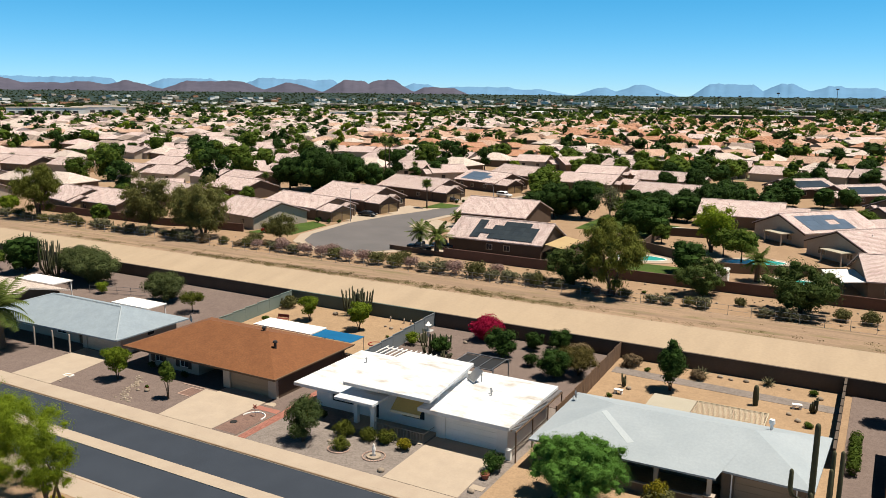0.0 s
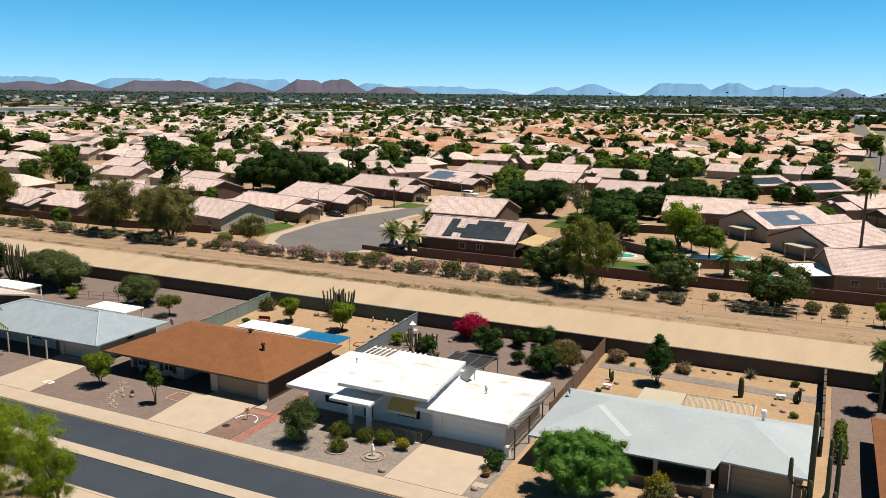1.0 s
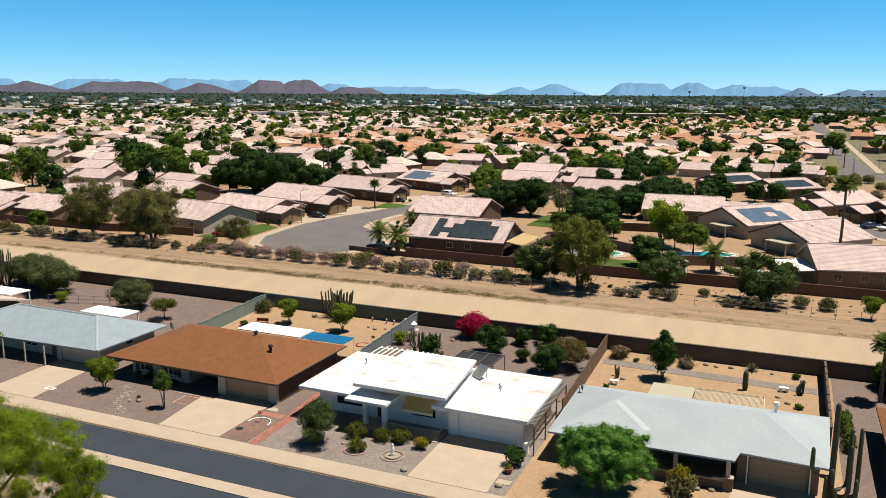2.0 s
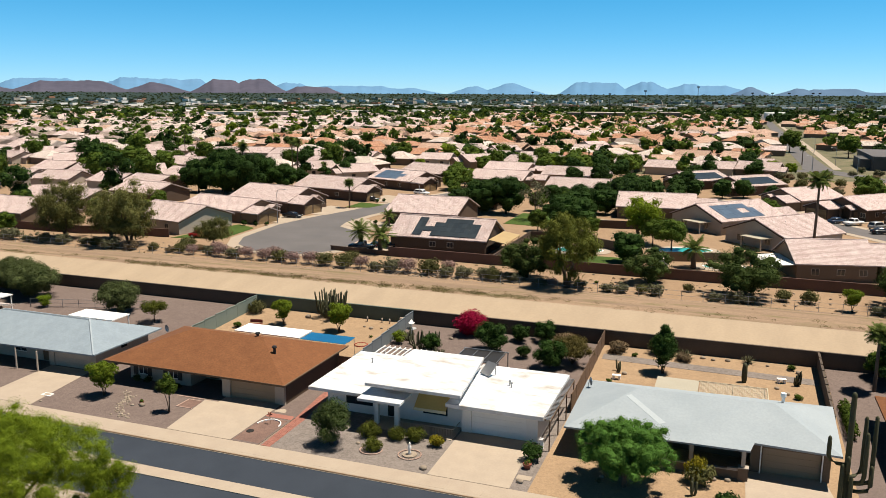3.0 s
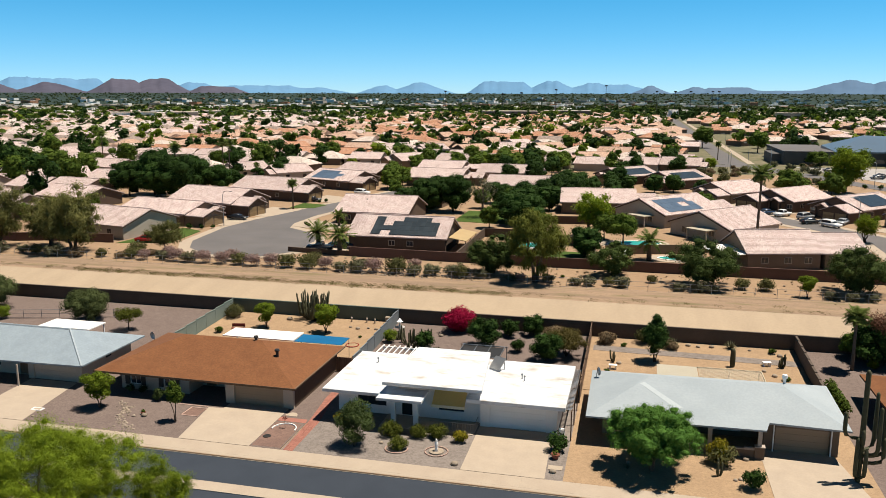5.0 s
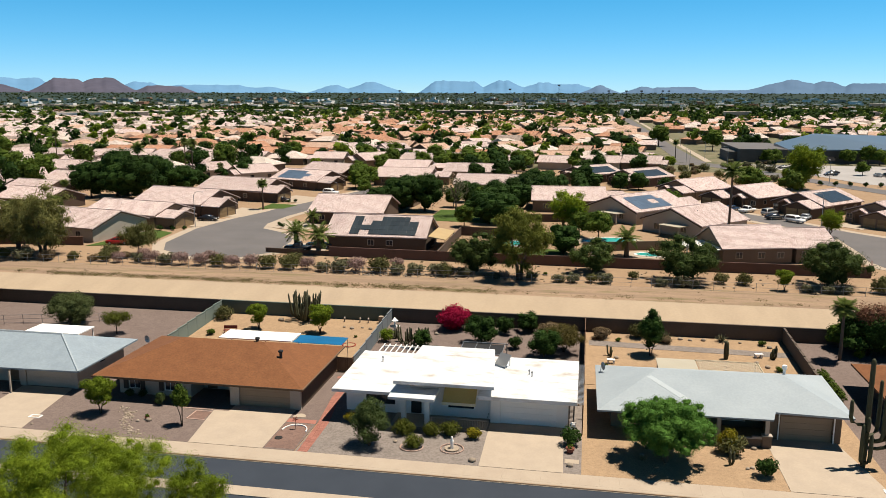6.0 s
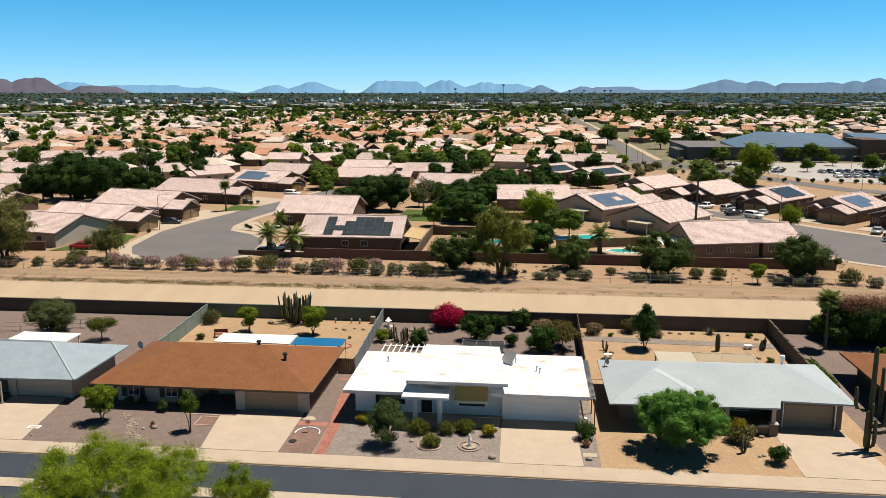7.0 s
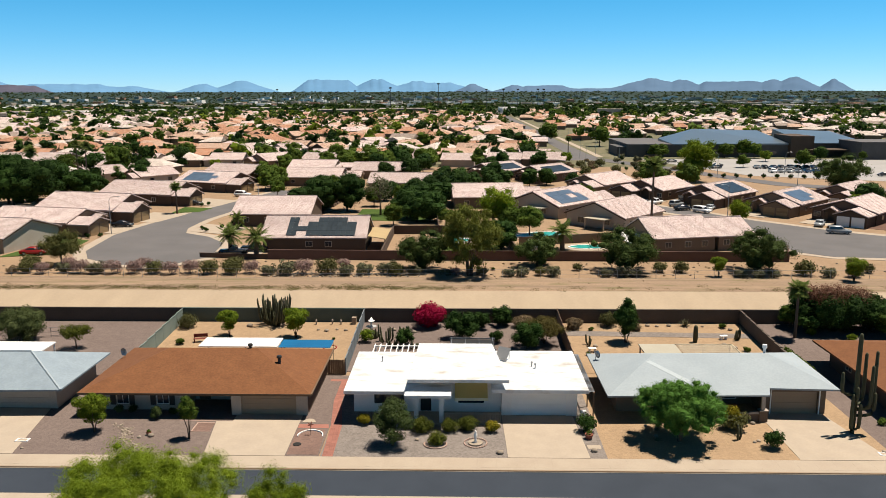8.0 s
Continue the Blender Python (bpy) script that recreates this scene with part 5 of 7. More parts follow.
for x, y, r in ((4.4, 0.75, 0.32), (-2.6, 3.2, 0.2), (12.2, 1.3, 0.3), (-25.7, 3.6, 0.3), (-26.6, 3.3, 0.2), (17.6, 6.6, 0.15), (18.0, 4.4, 0.2), (26.1, 3.3, 0.18), (26.5, 3.5, 0.2), (27.3, 7.2, 0.25), (26.2, 7.0, 0.3), (-35.6, 1.0, 0.15), (24.2, 35.2, 0.3), (25.3, 35.0, 0.25), (26.8, 35.2, 0.3), (30.9, 35.0, 0.2), (33.9, 33.8, 0.3), (32.5, 27.6, 0.3), (16.6, 27.9, 0.3), (31.6, 28.8, 0.25), (-12.9, 33.0, 0.25), (-14, 33.3, 0.2), (-15.2, 32.8, 0.3), (-16.3, 33.2, 0.2), (-21, 34.6, 0.4), (-25, 34.4, 0.4), (-7, 33.2, 0.3), (-4.5, 32.4, 0.3), (36.1, 1.6, 0.2)):
    rock(x, y, r)

# white house: porch, roof gear, fountain
X = lambda v: v - 1.6
part("lattice_shade", Geo().box(X(12.65), X(12.75), 7.4, 18.0, 2.75, 2.85).box(X(13.05), X(13.15), 7.4, 18.0, 2.65, 2.75), M_wood, hw)
for i in range(36):
    part("slat", box(X(12.62), X(13.15), 7.45 + i * 0.295, 7.57 + i * 0.295, 2.86, 2.9), M_grey_metal, hw)
for y in (7.5, 11, 14.5, 17.9):
    part("shade_post", box(X(13.04), X(13.14), y, y + 0.1, 0, 2.65), M_wood, hw)
part("solar_heater", Geo().add([(X(4.5), 15.4, 3.35), (X(5.6), 14.7, 3.35), (X(6.1), 15.6, 4.25), (X(5.0), 16.3, 4.25), (X(4.5), 15.4, 3.23), (X(5.6), 14.7, 3.23), (X(6.1), 15.6, 4.13), (X(5.0), 16.3, 4.13)], [(0, 1, 2, 3), (7, 6, 5, 4), (0, 4, 5, 1), (1, 5, 6, 2), (2, 6, 7, 3), (3, 7, 4, 0)]), M_grey_metal, hw, "tilted grey solar water heater")
for x, y in ((5.1, 16.1), (5.95, 15.6)):
    part("heater_leg", box(X(x) - 0.04, X(x) + 0.04, y - 0.04, y + 0.04, 3.06, 4.1), M_grey_metal, hw)
for x, y, z in ((-6.6, 14.8, 3.08), (8.3, 12.9, 3.12), (8.0, 13.4, 3.12)):
    part("roof_vent", Geo().tube([(X(x), y, z - 0.02), (X(x), y, z + 0.45)], [0.06, 0.06], 7).tube([(X(x), y, z + 0.4), (X(x), y, z + 0.52)], [0.11, 0.09], 7), M_grey_metal, hw)
perg = thing("pergola", "white open-lattice pergola behind the white house", "pergola", -5.5, 19.2)
for x in (-2.4, 0, 2.4):
    part("post", box(x - 0.06, x + 0.06, 1.4, 1.52, 0, 2.7), M_white, perg)
part("beam", box(-2.6, 3.9, 1.4, 1.52, 2.702, 2.85), M_white, perg)
part("beam", box(-2.6, 3.9, -1.2, -1.08, 2.702, 2.85), M_white, perg)
for i in range(11):
    part("slat", box(-2.5 + i * 0.6, -2.4 + i * 0.6, -1.4, 1.8, 2.853, 2.95), M_white, perg)
cov = thing("pergola", "dark metal shade frame behind the white house", "pergola", 2.4, 22.4)
for x in (-2.4, 2.4):
    for y in (-1.9, 1.9):
        part("post", box(x - 0.05, x + 0.05, y - 0.05, y + 0.05, 0.1, 2.5), M_grey_metal, cov)
for y in (-1.9, 1.9):
    part("rail", box(-2.5, 2.5, y - 0.05, y + 0.05, 2.502, 2.6), M_grey_metal, cov)
part("shade_cloth", box(-2.4, 2.2, -1.8, 1.8, 2.44, 2.47), M_dark, cov)
for i in range(4):
    part("bar", box(-2.3 + i * 1.5, -2.25 + i * 1.5, -1.9, 1.9, 2.61, 2.65), M_grey_metal, cov)
rail = thing("porch_railing", "cream metal railing round the front porch", "railing", 0, 0)
part("top_rail", Geo().box(-0.35, 4.75, 6.95, 7.0, 0.88, 0.93).box(4.72, 4.77, 7.0, 8.7, 0.88, 0.93), M_stucco, rail)
part("low_rail", Geo().box(-0.35, 4.75, 6.95, 7.0, 0.12, 0.16).box(4.72, 4.77, 7.0, 8.7, 0.12, 0.16), M_stucco, rail)
for i in range(35):
    part("baluster", box(-0.33 + i * 0.148, -0.31 + i * 0.148, 6.96, 6.985, 0.161, 0.879), M_stucco, rail)
sheet("porch_floor", rect(-3.9, 4.7, 6.6, 9.48), M_concrete, "pale concrete porch floor", 0.06, category="porch")
ft = thing("garden_statue", "small pale garden statue in a round stone basin", "fountain", 2.4, 2.7)
part("basin", Geo().tube([(0, 0, 0.0), (0, 0, 0.13), (0, 0, 0.14), (0, 0, 0.05)], [0.62, 0.62, 0.5, 0.48], 20), M_rock, ft)
for i in range(22):
    w = 2 * math.pi * i / 22
    q = part("edging_stone", bevelled(Geo().box(-0.11, 0.11, -0.06, 0.06, 0, 0.1), 0.02), M_pinkedge, ft)
    q.matrix_basis = pose(0.95 * math.cos(w), 0.95 * math.sin(w), 0.02, 0, 0, math.degrees(w) + 90)
part("figure", Geo().tube([(0, 0, 0.1), (0, 0, 0.35), (0, 0, 0.6), (0, 0, 0.8), (0, 0, 0.95), (0, 0, 1.05), (0, 0, 1.2)], [0.20, 0.11, 0.15, 0.16, 0.07, 0.10, 0.03], 10), M_white, ft, smooth=True)
edge = thing("stone_ring", "half ring of reddish edging bricks round a shrub", "garden edging", -1.0, 2.4)
for i in range(17):
    w = math.pi * (0.9 + 1.2 * i / 16)
    q = part("edging_stone", bevelled(Geo().box(-0.11, 0.11, -0.06, 0.06, 0, 0.1), 0.02), M_pinkedge, edge)
    q.matrix_basis = pose(0.95 * math.cos(w), 0.85 * math.sin(w), 0.02, 0, 0, math.degrees(w) + 90)


def pot(x, y, s=1.0):
    ob = thing("plant_pot", "terracotta pot with a small plant", "pot", x, y, lift(y))
    part("vessel", Geo().tube([(0, 0, 0), (0, 0, 0.3 * s), (0, 0, 0.34 * s), (0, 0, 0.42 * s), (0, 0, 0.36 * s)], [0.2 * s, 0.3 * s, 0.34 * s, 0.34 * s, 0.26 * s], 14), M_terracotta, ob, smooth=False)
    part("plant", leaves(np.random.default_rng(int(x * 7) % 90 + 5), [(0, 0, 0.5 * s, 0.25 * s, 0.2 * s)], 60, 0.07), F_mid, ob)
    return ob


pot(12.15, 3.8, 1.1)
pot(-26.0, 3.9, 0.7)
sheet("stepping_slab", rect(11.75, 12.9, 1.75, 2.5), M_concrete, "pale square slab in the gravel strip", 0.035, category="slab")
bin_ = thing("wheelie_bin", "white gas meter box beside the garage", "meter box", 12.3, 7.9)
part("body", bevelled(Geo().box(-0.25, 0.25, -0.2, 0.2, 0, 0.9), 0.03), M_white, bin_)
stain = sheet("oil_stain", [(7.3, 5.6), (7.9, 5.4), (8.6, 5.3), (9.2, 5.6), (8.8, 6.0), (8.2, 5.9), (7.6, 6.1)], M_oldasphalt, "dark oil stain on the driveway", 0.046, 0.0, "stain")

# grey house: porch, chimney, patio behind
X = lambda v: v - 25.4
part("porch_wall", Geo().box(X(20.6), X(28.7), 7.75, 7.95, 0, 0.75).box(X(28.0), X(28.75), 7.6, 8.1, 0, 1.05), M_tanstucco, hg)
part("wall_cap", Geo().box(X(20.55), X(28.0), 7.7, 8.0, 0.752, 0.83).box(X(27.2), X(28.0), 7.72, 7.98, 0.832, 0.95).box(X(27.98), X(28.8), 7.55, 8.15, 1.052, 1.13), M_stucco, hg)
for a in (29.6, 34.05):
    part("downpipe", box(X(a), X(a + 0.09), 9.45, 9.54, 0.0, 2.45), M_white, hg)
for a in (20.5, 24.3, 28.2):
    part("porch_post", box(X(a), X(a + 0.32), 7.72, 8.0, 0.0, 2.45), M_stucco, hg)
window(hg, X(17.5), X(19.5), 10.02, 0.8, 2.1)
window(hg, X(25.0), X(27.4), 12.02, 0.5, 2.1)
part("front_door", box(X(22.5), X(23.6), 12.08, 12.14, 0.05, 2.15), M_wood, hg)
part("chimney", Geo().tube([(X(31.4), 16.3, 3.3), (X(31.4), 16.3, 4.2)], [0.13, 0.13], 12).tube([(X(31.4), 16.3, 4.2), (X(31.4), 16.3, 4.3), (X(31.4), 16.3, 4.55)], [0.22, 0.24, 0.22], 12), M_white, hg, "white round roof cooler pipe")
part("hip_flashing", Geo().add([(X(18.7), 12.1, 4.122), (X(19.1), 12.35, 4.202), (X(22.3), 9.4, 3.226), (X(21.8), 9.15, 3.146), (X(18.7), 12.1, 4.0), (X(19.1), 12.35, 4.05), (X(22.3), 9.4, 3.1), (X(21.8), 9.15, 3.0)], [(3, 2, 1, 0), (0, 1, 5, 4), (1, 2, 6, 5), (2, 3, 7, 6), (3, 0, 4, 7)]), M_flash, hg)


def satellite_dish(x, y, z, rz):
    ob = thing("satellite_dish", "small grey satellite dish on a roof edge", "dish", x, y, z, rz)
    part("mast", Geo().tube([(0, 0, -0.15), (0, 0, 0.5)], [0.03, 0.03], 6), M_grey_metal, ob)
    g = Geo()
    ringv = [Vector((0, -0.12, 0.6))]
    for k in (1, 2):
        for i in range(14):
            w = 2 * math.pi * i / 14
            ringv.append(Vector((0.2 * k * math.cos(w), -0.12 - 0.03 * k * k, 0.6 + 0.2 * k * math.sin(w))))
    g.add(ringv, [(0, 1 + i, 1 + (i + 1) % 14) for i in range(14)] + [(1 + i, 15 + i, 15 + (i + 1) % 14, 1 + (i + 1) % 14) for i in range(14)])
    part("reflector", g, M_grey_metal, ob)
    part("arm", Geo().tube([(0, -0.1, 0.5), (0, -0.5, 0.62)], [0.015, 0.015], 5), M_dark, ob)


satellite_dish(14.7, 16.5, 2.75, 120)
satellite_dish(-33.4, 17.4, 2.55, -20)
pat = thing("patio_cover", "flat cream patio cover behind the grey roofed house", "patio cover", 25.4, 21.8)
part("roof_panel", box(-5.0, -1.1, -2.7, 1.2, 2.3, 2.42), M_beige, pat)
part("lattice_frame", Geo().box(-1.09, 5.0, -2.7, -2.62, 2.3, 2.46).box(-1.09, 5.0, 1.16, 1.24, 2.3, 2.46).box(5.0, 5.08, -2.7, 1.24, 2.3, 2.46), M_cream, pat)
for i in range(28):
    part("slat", box(-1.0 + i * 0.215, -0.93 + i * 0.215, -2.6, 1.15, 2.404, 2.43), M_pinkedge, pat)
for j in range(16):
    part("lath", box(-1.0, 4.98, -2.6 + j * 0.235, -2.5 + j * 0.235, 2.432, 2.45), M_cream, pat)
for x in (-4.8, -1.2, 2.0, 4.8):
    part("post", box(x - 0.07, x + 0.07, 1.0, 1.14, 0.1, 2.3), M_stucco, pat)


def planter(x, y, rz=0):
    ob = thing("garden_bench", "small white stone bench in the back garden", "bench", x, y, lift(y), rz)
    part("seat", bevelled(Geo().box(-0.45, 0.45, -0.25, 0.25, 0.4, 0.5), 0.03), M_white, ob)
    for a in (-0.3, 0.3):
        part("leg", box(a - 0.1, a + 0.1, -0.2, 0.2, 0, 0.4), M_white, ob)


planter(32.1, 30.6, 10)
planter(16.0, 26.3, 0)

# brown house: covers behind, bench, ring
pc = thing("patio_cover", "flat white patio roof behind the brown roofed house", "patio cover", -22.7, 22.0)
part("roof_panel", box(-4.3, 4.2, -1.2, 1.9, 2.5, 2.62), M_white, pc)
for x in (-4.1, 0, 4.0):
    part("post", box(x - 0.06, x + 0.06, 1.7, 1.82, 0.1, 2.5), M_white, pc)
bt = thing("shade_sail", "bright blue tarpaulin stretched over a metal frame", "tarpaulin", -15.6, 22.0)
part("sheet", Geo().add([(x, y, 2.55 + 0.02 * math.sin(x * 2.1) - 0.05 * math.cos(y)) for y in (-1.2, 0, 1.5) for x in (-2.8, -1.4, 0, 1.4, 2.8)] + [(x, y, 2.52 + 0.02 * math.sin(x * 2.1) - 0.05 * math.cos(y)) for y in (-1.2, 0, 1.5) for x in (-2.8, -1.4, 0, 1.4, 2.8)],
                       [(j * 5 + i, j * 5 + i + 1, j * 5 + i + 6, j * 5 + i + 5) for j in range(2) for i in range(4)] + [(15 + j * 5 + i + 5, 15 + j * 5 + i + 6, 15 + j * 5 + i + 1, 15 + j * 5 + i) for j in range(2) for i in range(4)]), M_blue, bt)
for x in (-2.7, 0, 2.7):
    part("pole", Geo().tube([(x, 1.4, 0.1), (x, 1.4, 2.5)], [0.03, 0.03], 6), M_grey_metal, bt)
M_red = surface("red_paint", (0.279, 0.031, 0.019), rough=0.5)
M_redwood = surface("red_stained_wood", (0.186, 0.043, 0.031), rough=0.7)
g = Geo()
rp = [(0.75 * math.cos(2 * math.pi * i / 24), 0.75 * math.sin(2 * math.pi * i / 24), 0.06) for i in range(25)]
solo("garden_ring", g.tube(rp, [0.06] * 25, 6, cap=False), M_red, "red coiled hose ring lying on the ground", "hose", -13.9, 27.2, lift(27.2))
bn = thing("garden_bench", "red wooden garden bench on tan gravel", "bench", -29.4, 28.9, lift(28.9), 12)
part("seat", bevelled(Geo().box(-0.8, 0.8, -0.25, 0.25, 0.42, 0.47), 0.01), M_redwood, bn)
part("backrest", box(-0.8, 0.8, 0.24, 0.29, 0.55, 0.95), M_redwood, bn)
for x in (-0.75, 0.7):
    part("leg", box(x, x + 0.07, -0.24, -0.17, 0, 0.65), M_redwood, bn)
    part("leg", box(x, x + 0.07, 0.2, 0.27, 0, 0.95), M_redwood, bn)
for x, y in ((-16.9, 35.3), (-14.9, 35.4), (-13.8, 35.3)):
    ob = thing("garden_lantern", "small pale stone garden lantern by the wall", "lantern", x, y, lift(y))
    part("pedestal", Geo().tube([(0, 0, 0), (0, 0, 0.4)], [0.10, 0.07], 8), M_rock, ob)
    part("head", Geo().tube([(0, 0, 0.4), (0, 0, 0.44), (0, 0, 0.58), (0, 0, 0.7)], [0.06, 0.12, 0.11, 0.02], 8), M_stucco, ob)
ob = thing("pillar_box", "square block pillar in the garden corner", "pillar", -12.2, 35.6, lift(35.6))
part("column", bevelled(Geo().box(-0.28, 0.28, -0.28, 0.28, 0, 0.9), 0.03), M_rock, ob)
urn = thing("tiered_fountain", "white two-tier garden fountain on gravel", "fountain", -9.7, 32.6, lift(32.6))
part("bowl", Geo().tube([(0, 0, 0), (0, 0, 0.1), (0, 0, 0.6), (0, 0, 0.76), (0, 0, 0.7)], [0.36, 0.18, 0.15, 0.66, 0.55], 16), M_white, urn, smooth=True)
part("upper_bowl", Geo().tube([(0, 0, 0.68), (0, 0, 1.3), (0, 0, 1.45), (0, 0, 1.4), (0, 0, 1.85)], [0.11, 0.11, 0.42, 0.34, 0.05], 16), M_white, urn, smooth=True)

# blue-grey house: patio cover behind; its left neighbour; right-hand neighbour
window(hl, 48.5 - 56, 48.5 - 54.2, 10.62, 0.8, 2.1)
window(hl, 48.5 - 49.4, 48.5 - 47.6, 10.62, 0.7, 2.1)
part("front_door", box(48.5 - 45.2, 48.5 - 44.2, 10.68, 10.74, 0.05, 2.1), M_wood, hl)
for a in (-49.2, -45.8, -42.8):
    part("porch_post", box(48.5 + a, 48.5 + a + 0.14, 7.4, 7.54, 0, 2.3), M_stucco, hl)
for a, b in (((-35.7, 8.2, 2.43), (-41.0, 13.5, 4.4)), ((-60.0, 7.4, 2.43), (-53.6, 13.5, 4.4)), ((-53.6, 13.5, 4.4), (-41.0, 13.5, 4.4))):
    part("ridge_strip", Geo().tube([(48.5 + a[0], a[1], a[2]), (48.5 + b[0], b[1], b[2])], [0.13, 0.13], 5), M_flashblue, hl)
pc = thing("patio_cover", "flat white patio roof behind the blue-grey roofed house", "patio cover", -46.4, 20.4)
part("roof_panel", box(-3.4, 3.4, -1.4, 1.7, 2.5, 2.62), M_white, pc)
for x in (-3.2, 3.2):
    part("post", box(x - 0.06, x + 0.06, 1.5, 1.62, 0.1, 2.5), M_white, pc)
h0 = thing("house", "single-storey house with a low tan gable roof", "house", -72.5, 14.5)
part("wall", gable_walls(-11.5, 11.5, -5.0, 5.0, 2.5, 1.3), M_brownstucco, h0)
part("roof", gable_geo(-12.5, 12.5, -6.0, 6.0, 2.45, 1.45), M_sandtile, h0)
pc = thing("patio_cover", "flat white patio roof behind the tan roofed house", "patio cover", -68.0, 22.0)
part("roof_panel", box(-4.2, 4.0, -1.4, 1.8, 2.7, 2.85), M_white, pc)
for x in (-4.0, 3.8):
    part("post", box(x - 0.06, x + 0.06, 1.6, 1.72, 0.1, 2.7), M_white, pc)
hr = thing("house", "single-storey house with a brown shingle hip roof", "house", 50.8, 0)
part("wall", box(-9.8, 9.8, 9.4, 22.8, 0, 2.5), M_brownstucco, hr)
part("roof", hip_geo(-11.2, 11.2, 8.0, 24.2, 2.4, 2.2, 0.18, 7.5, 7.5), M_shingle, hr, "brown asphalt shingle hip roof")
wall_window(hr, -9.8, 18.5, -90, 1.2, 1.0, 2.1)
hd = thing("hedge", "low clipped green hedge along the garden wall", "hedge", 37.4, 22.5)
part("foliage", leaves(np.random.default_rng(5), [(0, y, 0.75, 0.5, 0.6) for y in np.arange(-3.5, 4, 0.5)], 2600, 0.09), F_mid, hd)
part("woody_base", box(-0.2, 0.2, -3.6, 3.6, 0, 0.5), M_bark, hd)

# ---- school, streets, cars and lamps beyond the first houses ----
sheet("road_avenue", [(51.5, 306), (60, 300), (63.5, 304), (62.0, 330), (60.5, 420), (61, 1500), (52.5, 1500), (52, 420), (52.5, 330)], M_oldasphalt, "grey asphalt avenue running to the horizon", 0.03, category="road")
sheet("road_cross", rect(-140, 60, 293, 304), M_oldasphalt, "grey asphalt cross street", 0.04, category="road")
sheet("road_cross", [(58, 293), (74, 262), (92, 216), (101, 196), (140, 168), (175, 160), (175, 170), (143, 178), (108, 202), (99, 220), (82, 266), (64, 304)], M_oldasphalt, "grey asphalt street curving past a car park", 0.03, category="road")
sheet("road_side", rect(5.5, 13, 470, 660), M_oldasphalt, "grey asphalt side street between far houses", 0.03, category="road")
sheet("pavement_avenue", rect(63.5, 66.5, 310, 900), M_concrete, "pale footpath beside the avenue", 0.03, category="pavement")
M_carpark = surface("car_park_concrete", (0.330, 0.310, 0.300), (0.285, 0.270, 0.260), 0.9, big=0.1)
sheet("car_park", [(80, 300), (92, 262), (104, 226), (150, 205), (205, 205), (205, 298)], M_carpark, "pale concrete car park beside a school", 0.035, category="car park")
sc = thing("school_building", "large low grey school with blue-grey metal roofs", "school", 0, 0)
part("wall", box(78, 152, 312, 362, 0, 5.4), M_greyblock, sc)
part("wall", box(74, 84, 318, 340, 0, 4.2), M_greyblock, sc)
part("flat_roof", box(77.6, 100, 311.6, 362.4, 5.403, 5.8), M_oldasphalt, sc)
part("roof", Geo().add([(98, 311, 5.9), (150.5, 311, 6.2), (150.5, 352, 10.2), (118, 352, 11.0), (98, 340, 7.0), (98, 311, 5.41), (150.5, 311, 5.41), (150.5, 352, 5.41), (118, 352, 5.41), (98, 340, 5.41)], [(0, 1, 3, 4), (1, 2, 3), (0, 5, 6, 1), (1, 6, 7, 2), (2, 7, 8, 3), (3, 8, 9, 4), (4, 9, 5, 0)]), M_bluemetal, sc, "blue-grey standing-seam metal roof")
part("tower", box(150.6, 161, 309, 330, 0, 9.6), M_brownstucco, sc)
part("wall", box(161.1, 190, 318, 360, 0, 5.6), M_greyblock, sc)
part("roof", Geo().add([(161.1, 317, 6.0), (190, 317, 5.8), (190, 360, 9.5), (161.1, 360, 10.5), (161.1, 317, 5.61), (190, 317, 5.61), (190, 360, 5.61), (161.1, 360, 5.61)], [(0, 1, 2, 3), (0, 4, 5, 1), (1, 5, 6, 2), (2, 6, 7, 3), (3, 7, 4, 0)]), M_bluemetal, sc, "blue-grey standing-seam metal roof")
part("wall", box(176, 225, 296, 317.9, 0, 7.4), M_greyblock, sc)
part("flat_roof", box(175.7, 225.3, 295.7, 317.95, 7.403, 7.7), M_oldasphalt, sc)
part("canopy", box(158, 175.5, 306, 316.5, 3.2, 3.7), M_brownstucco, sc)
for i in range(9):
    part("window", box(86 + i * 7, 89.5 + i * 7, 311.9, 311.99, 1.2, 2.8), M_glass, sc)


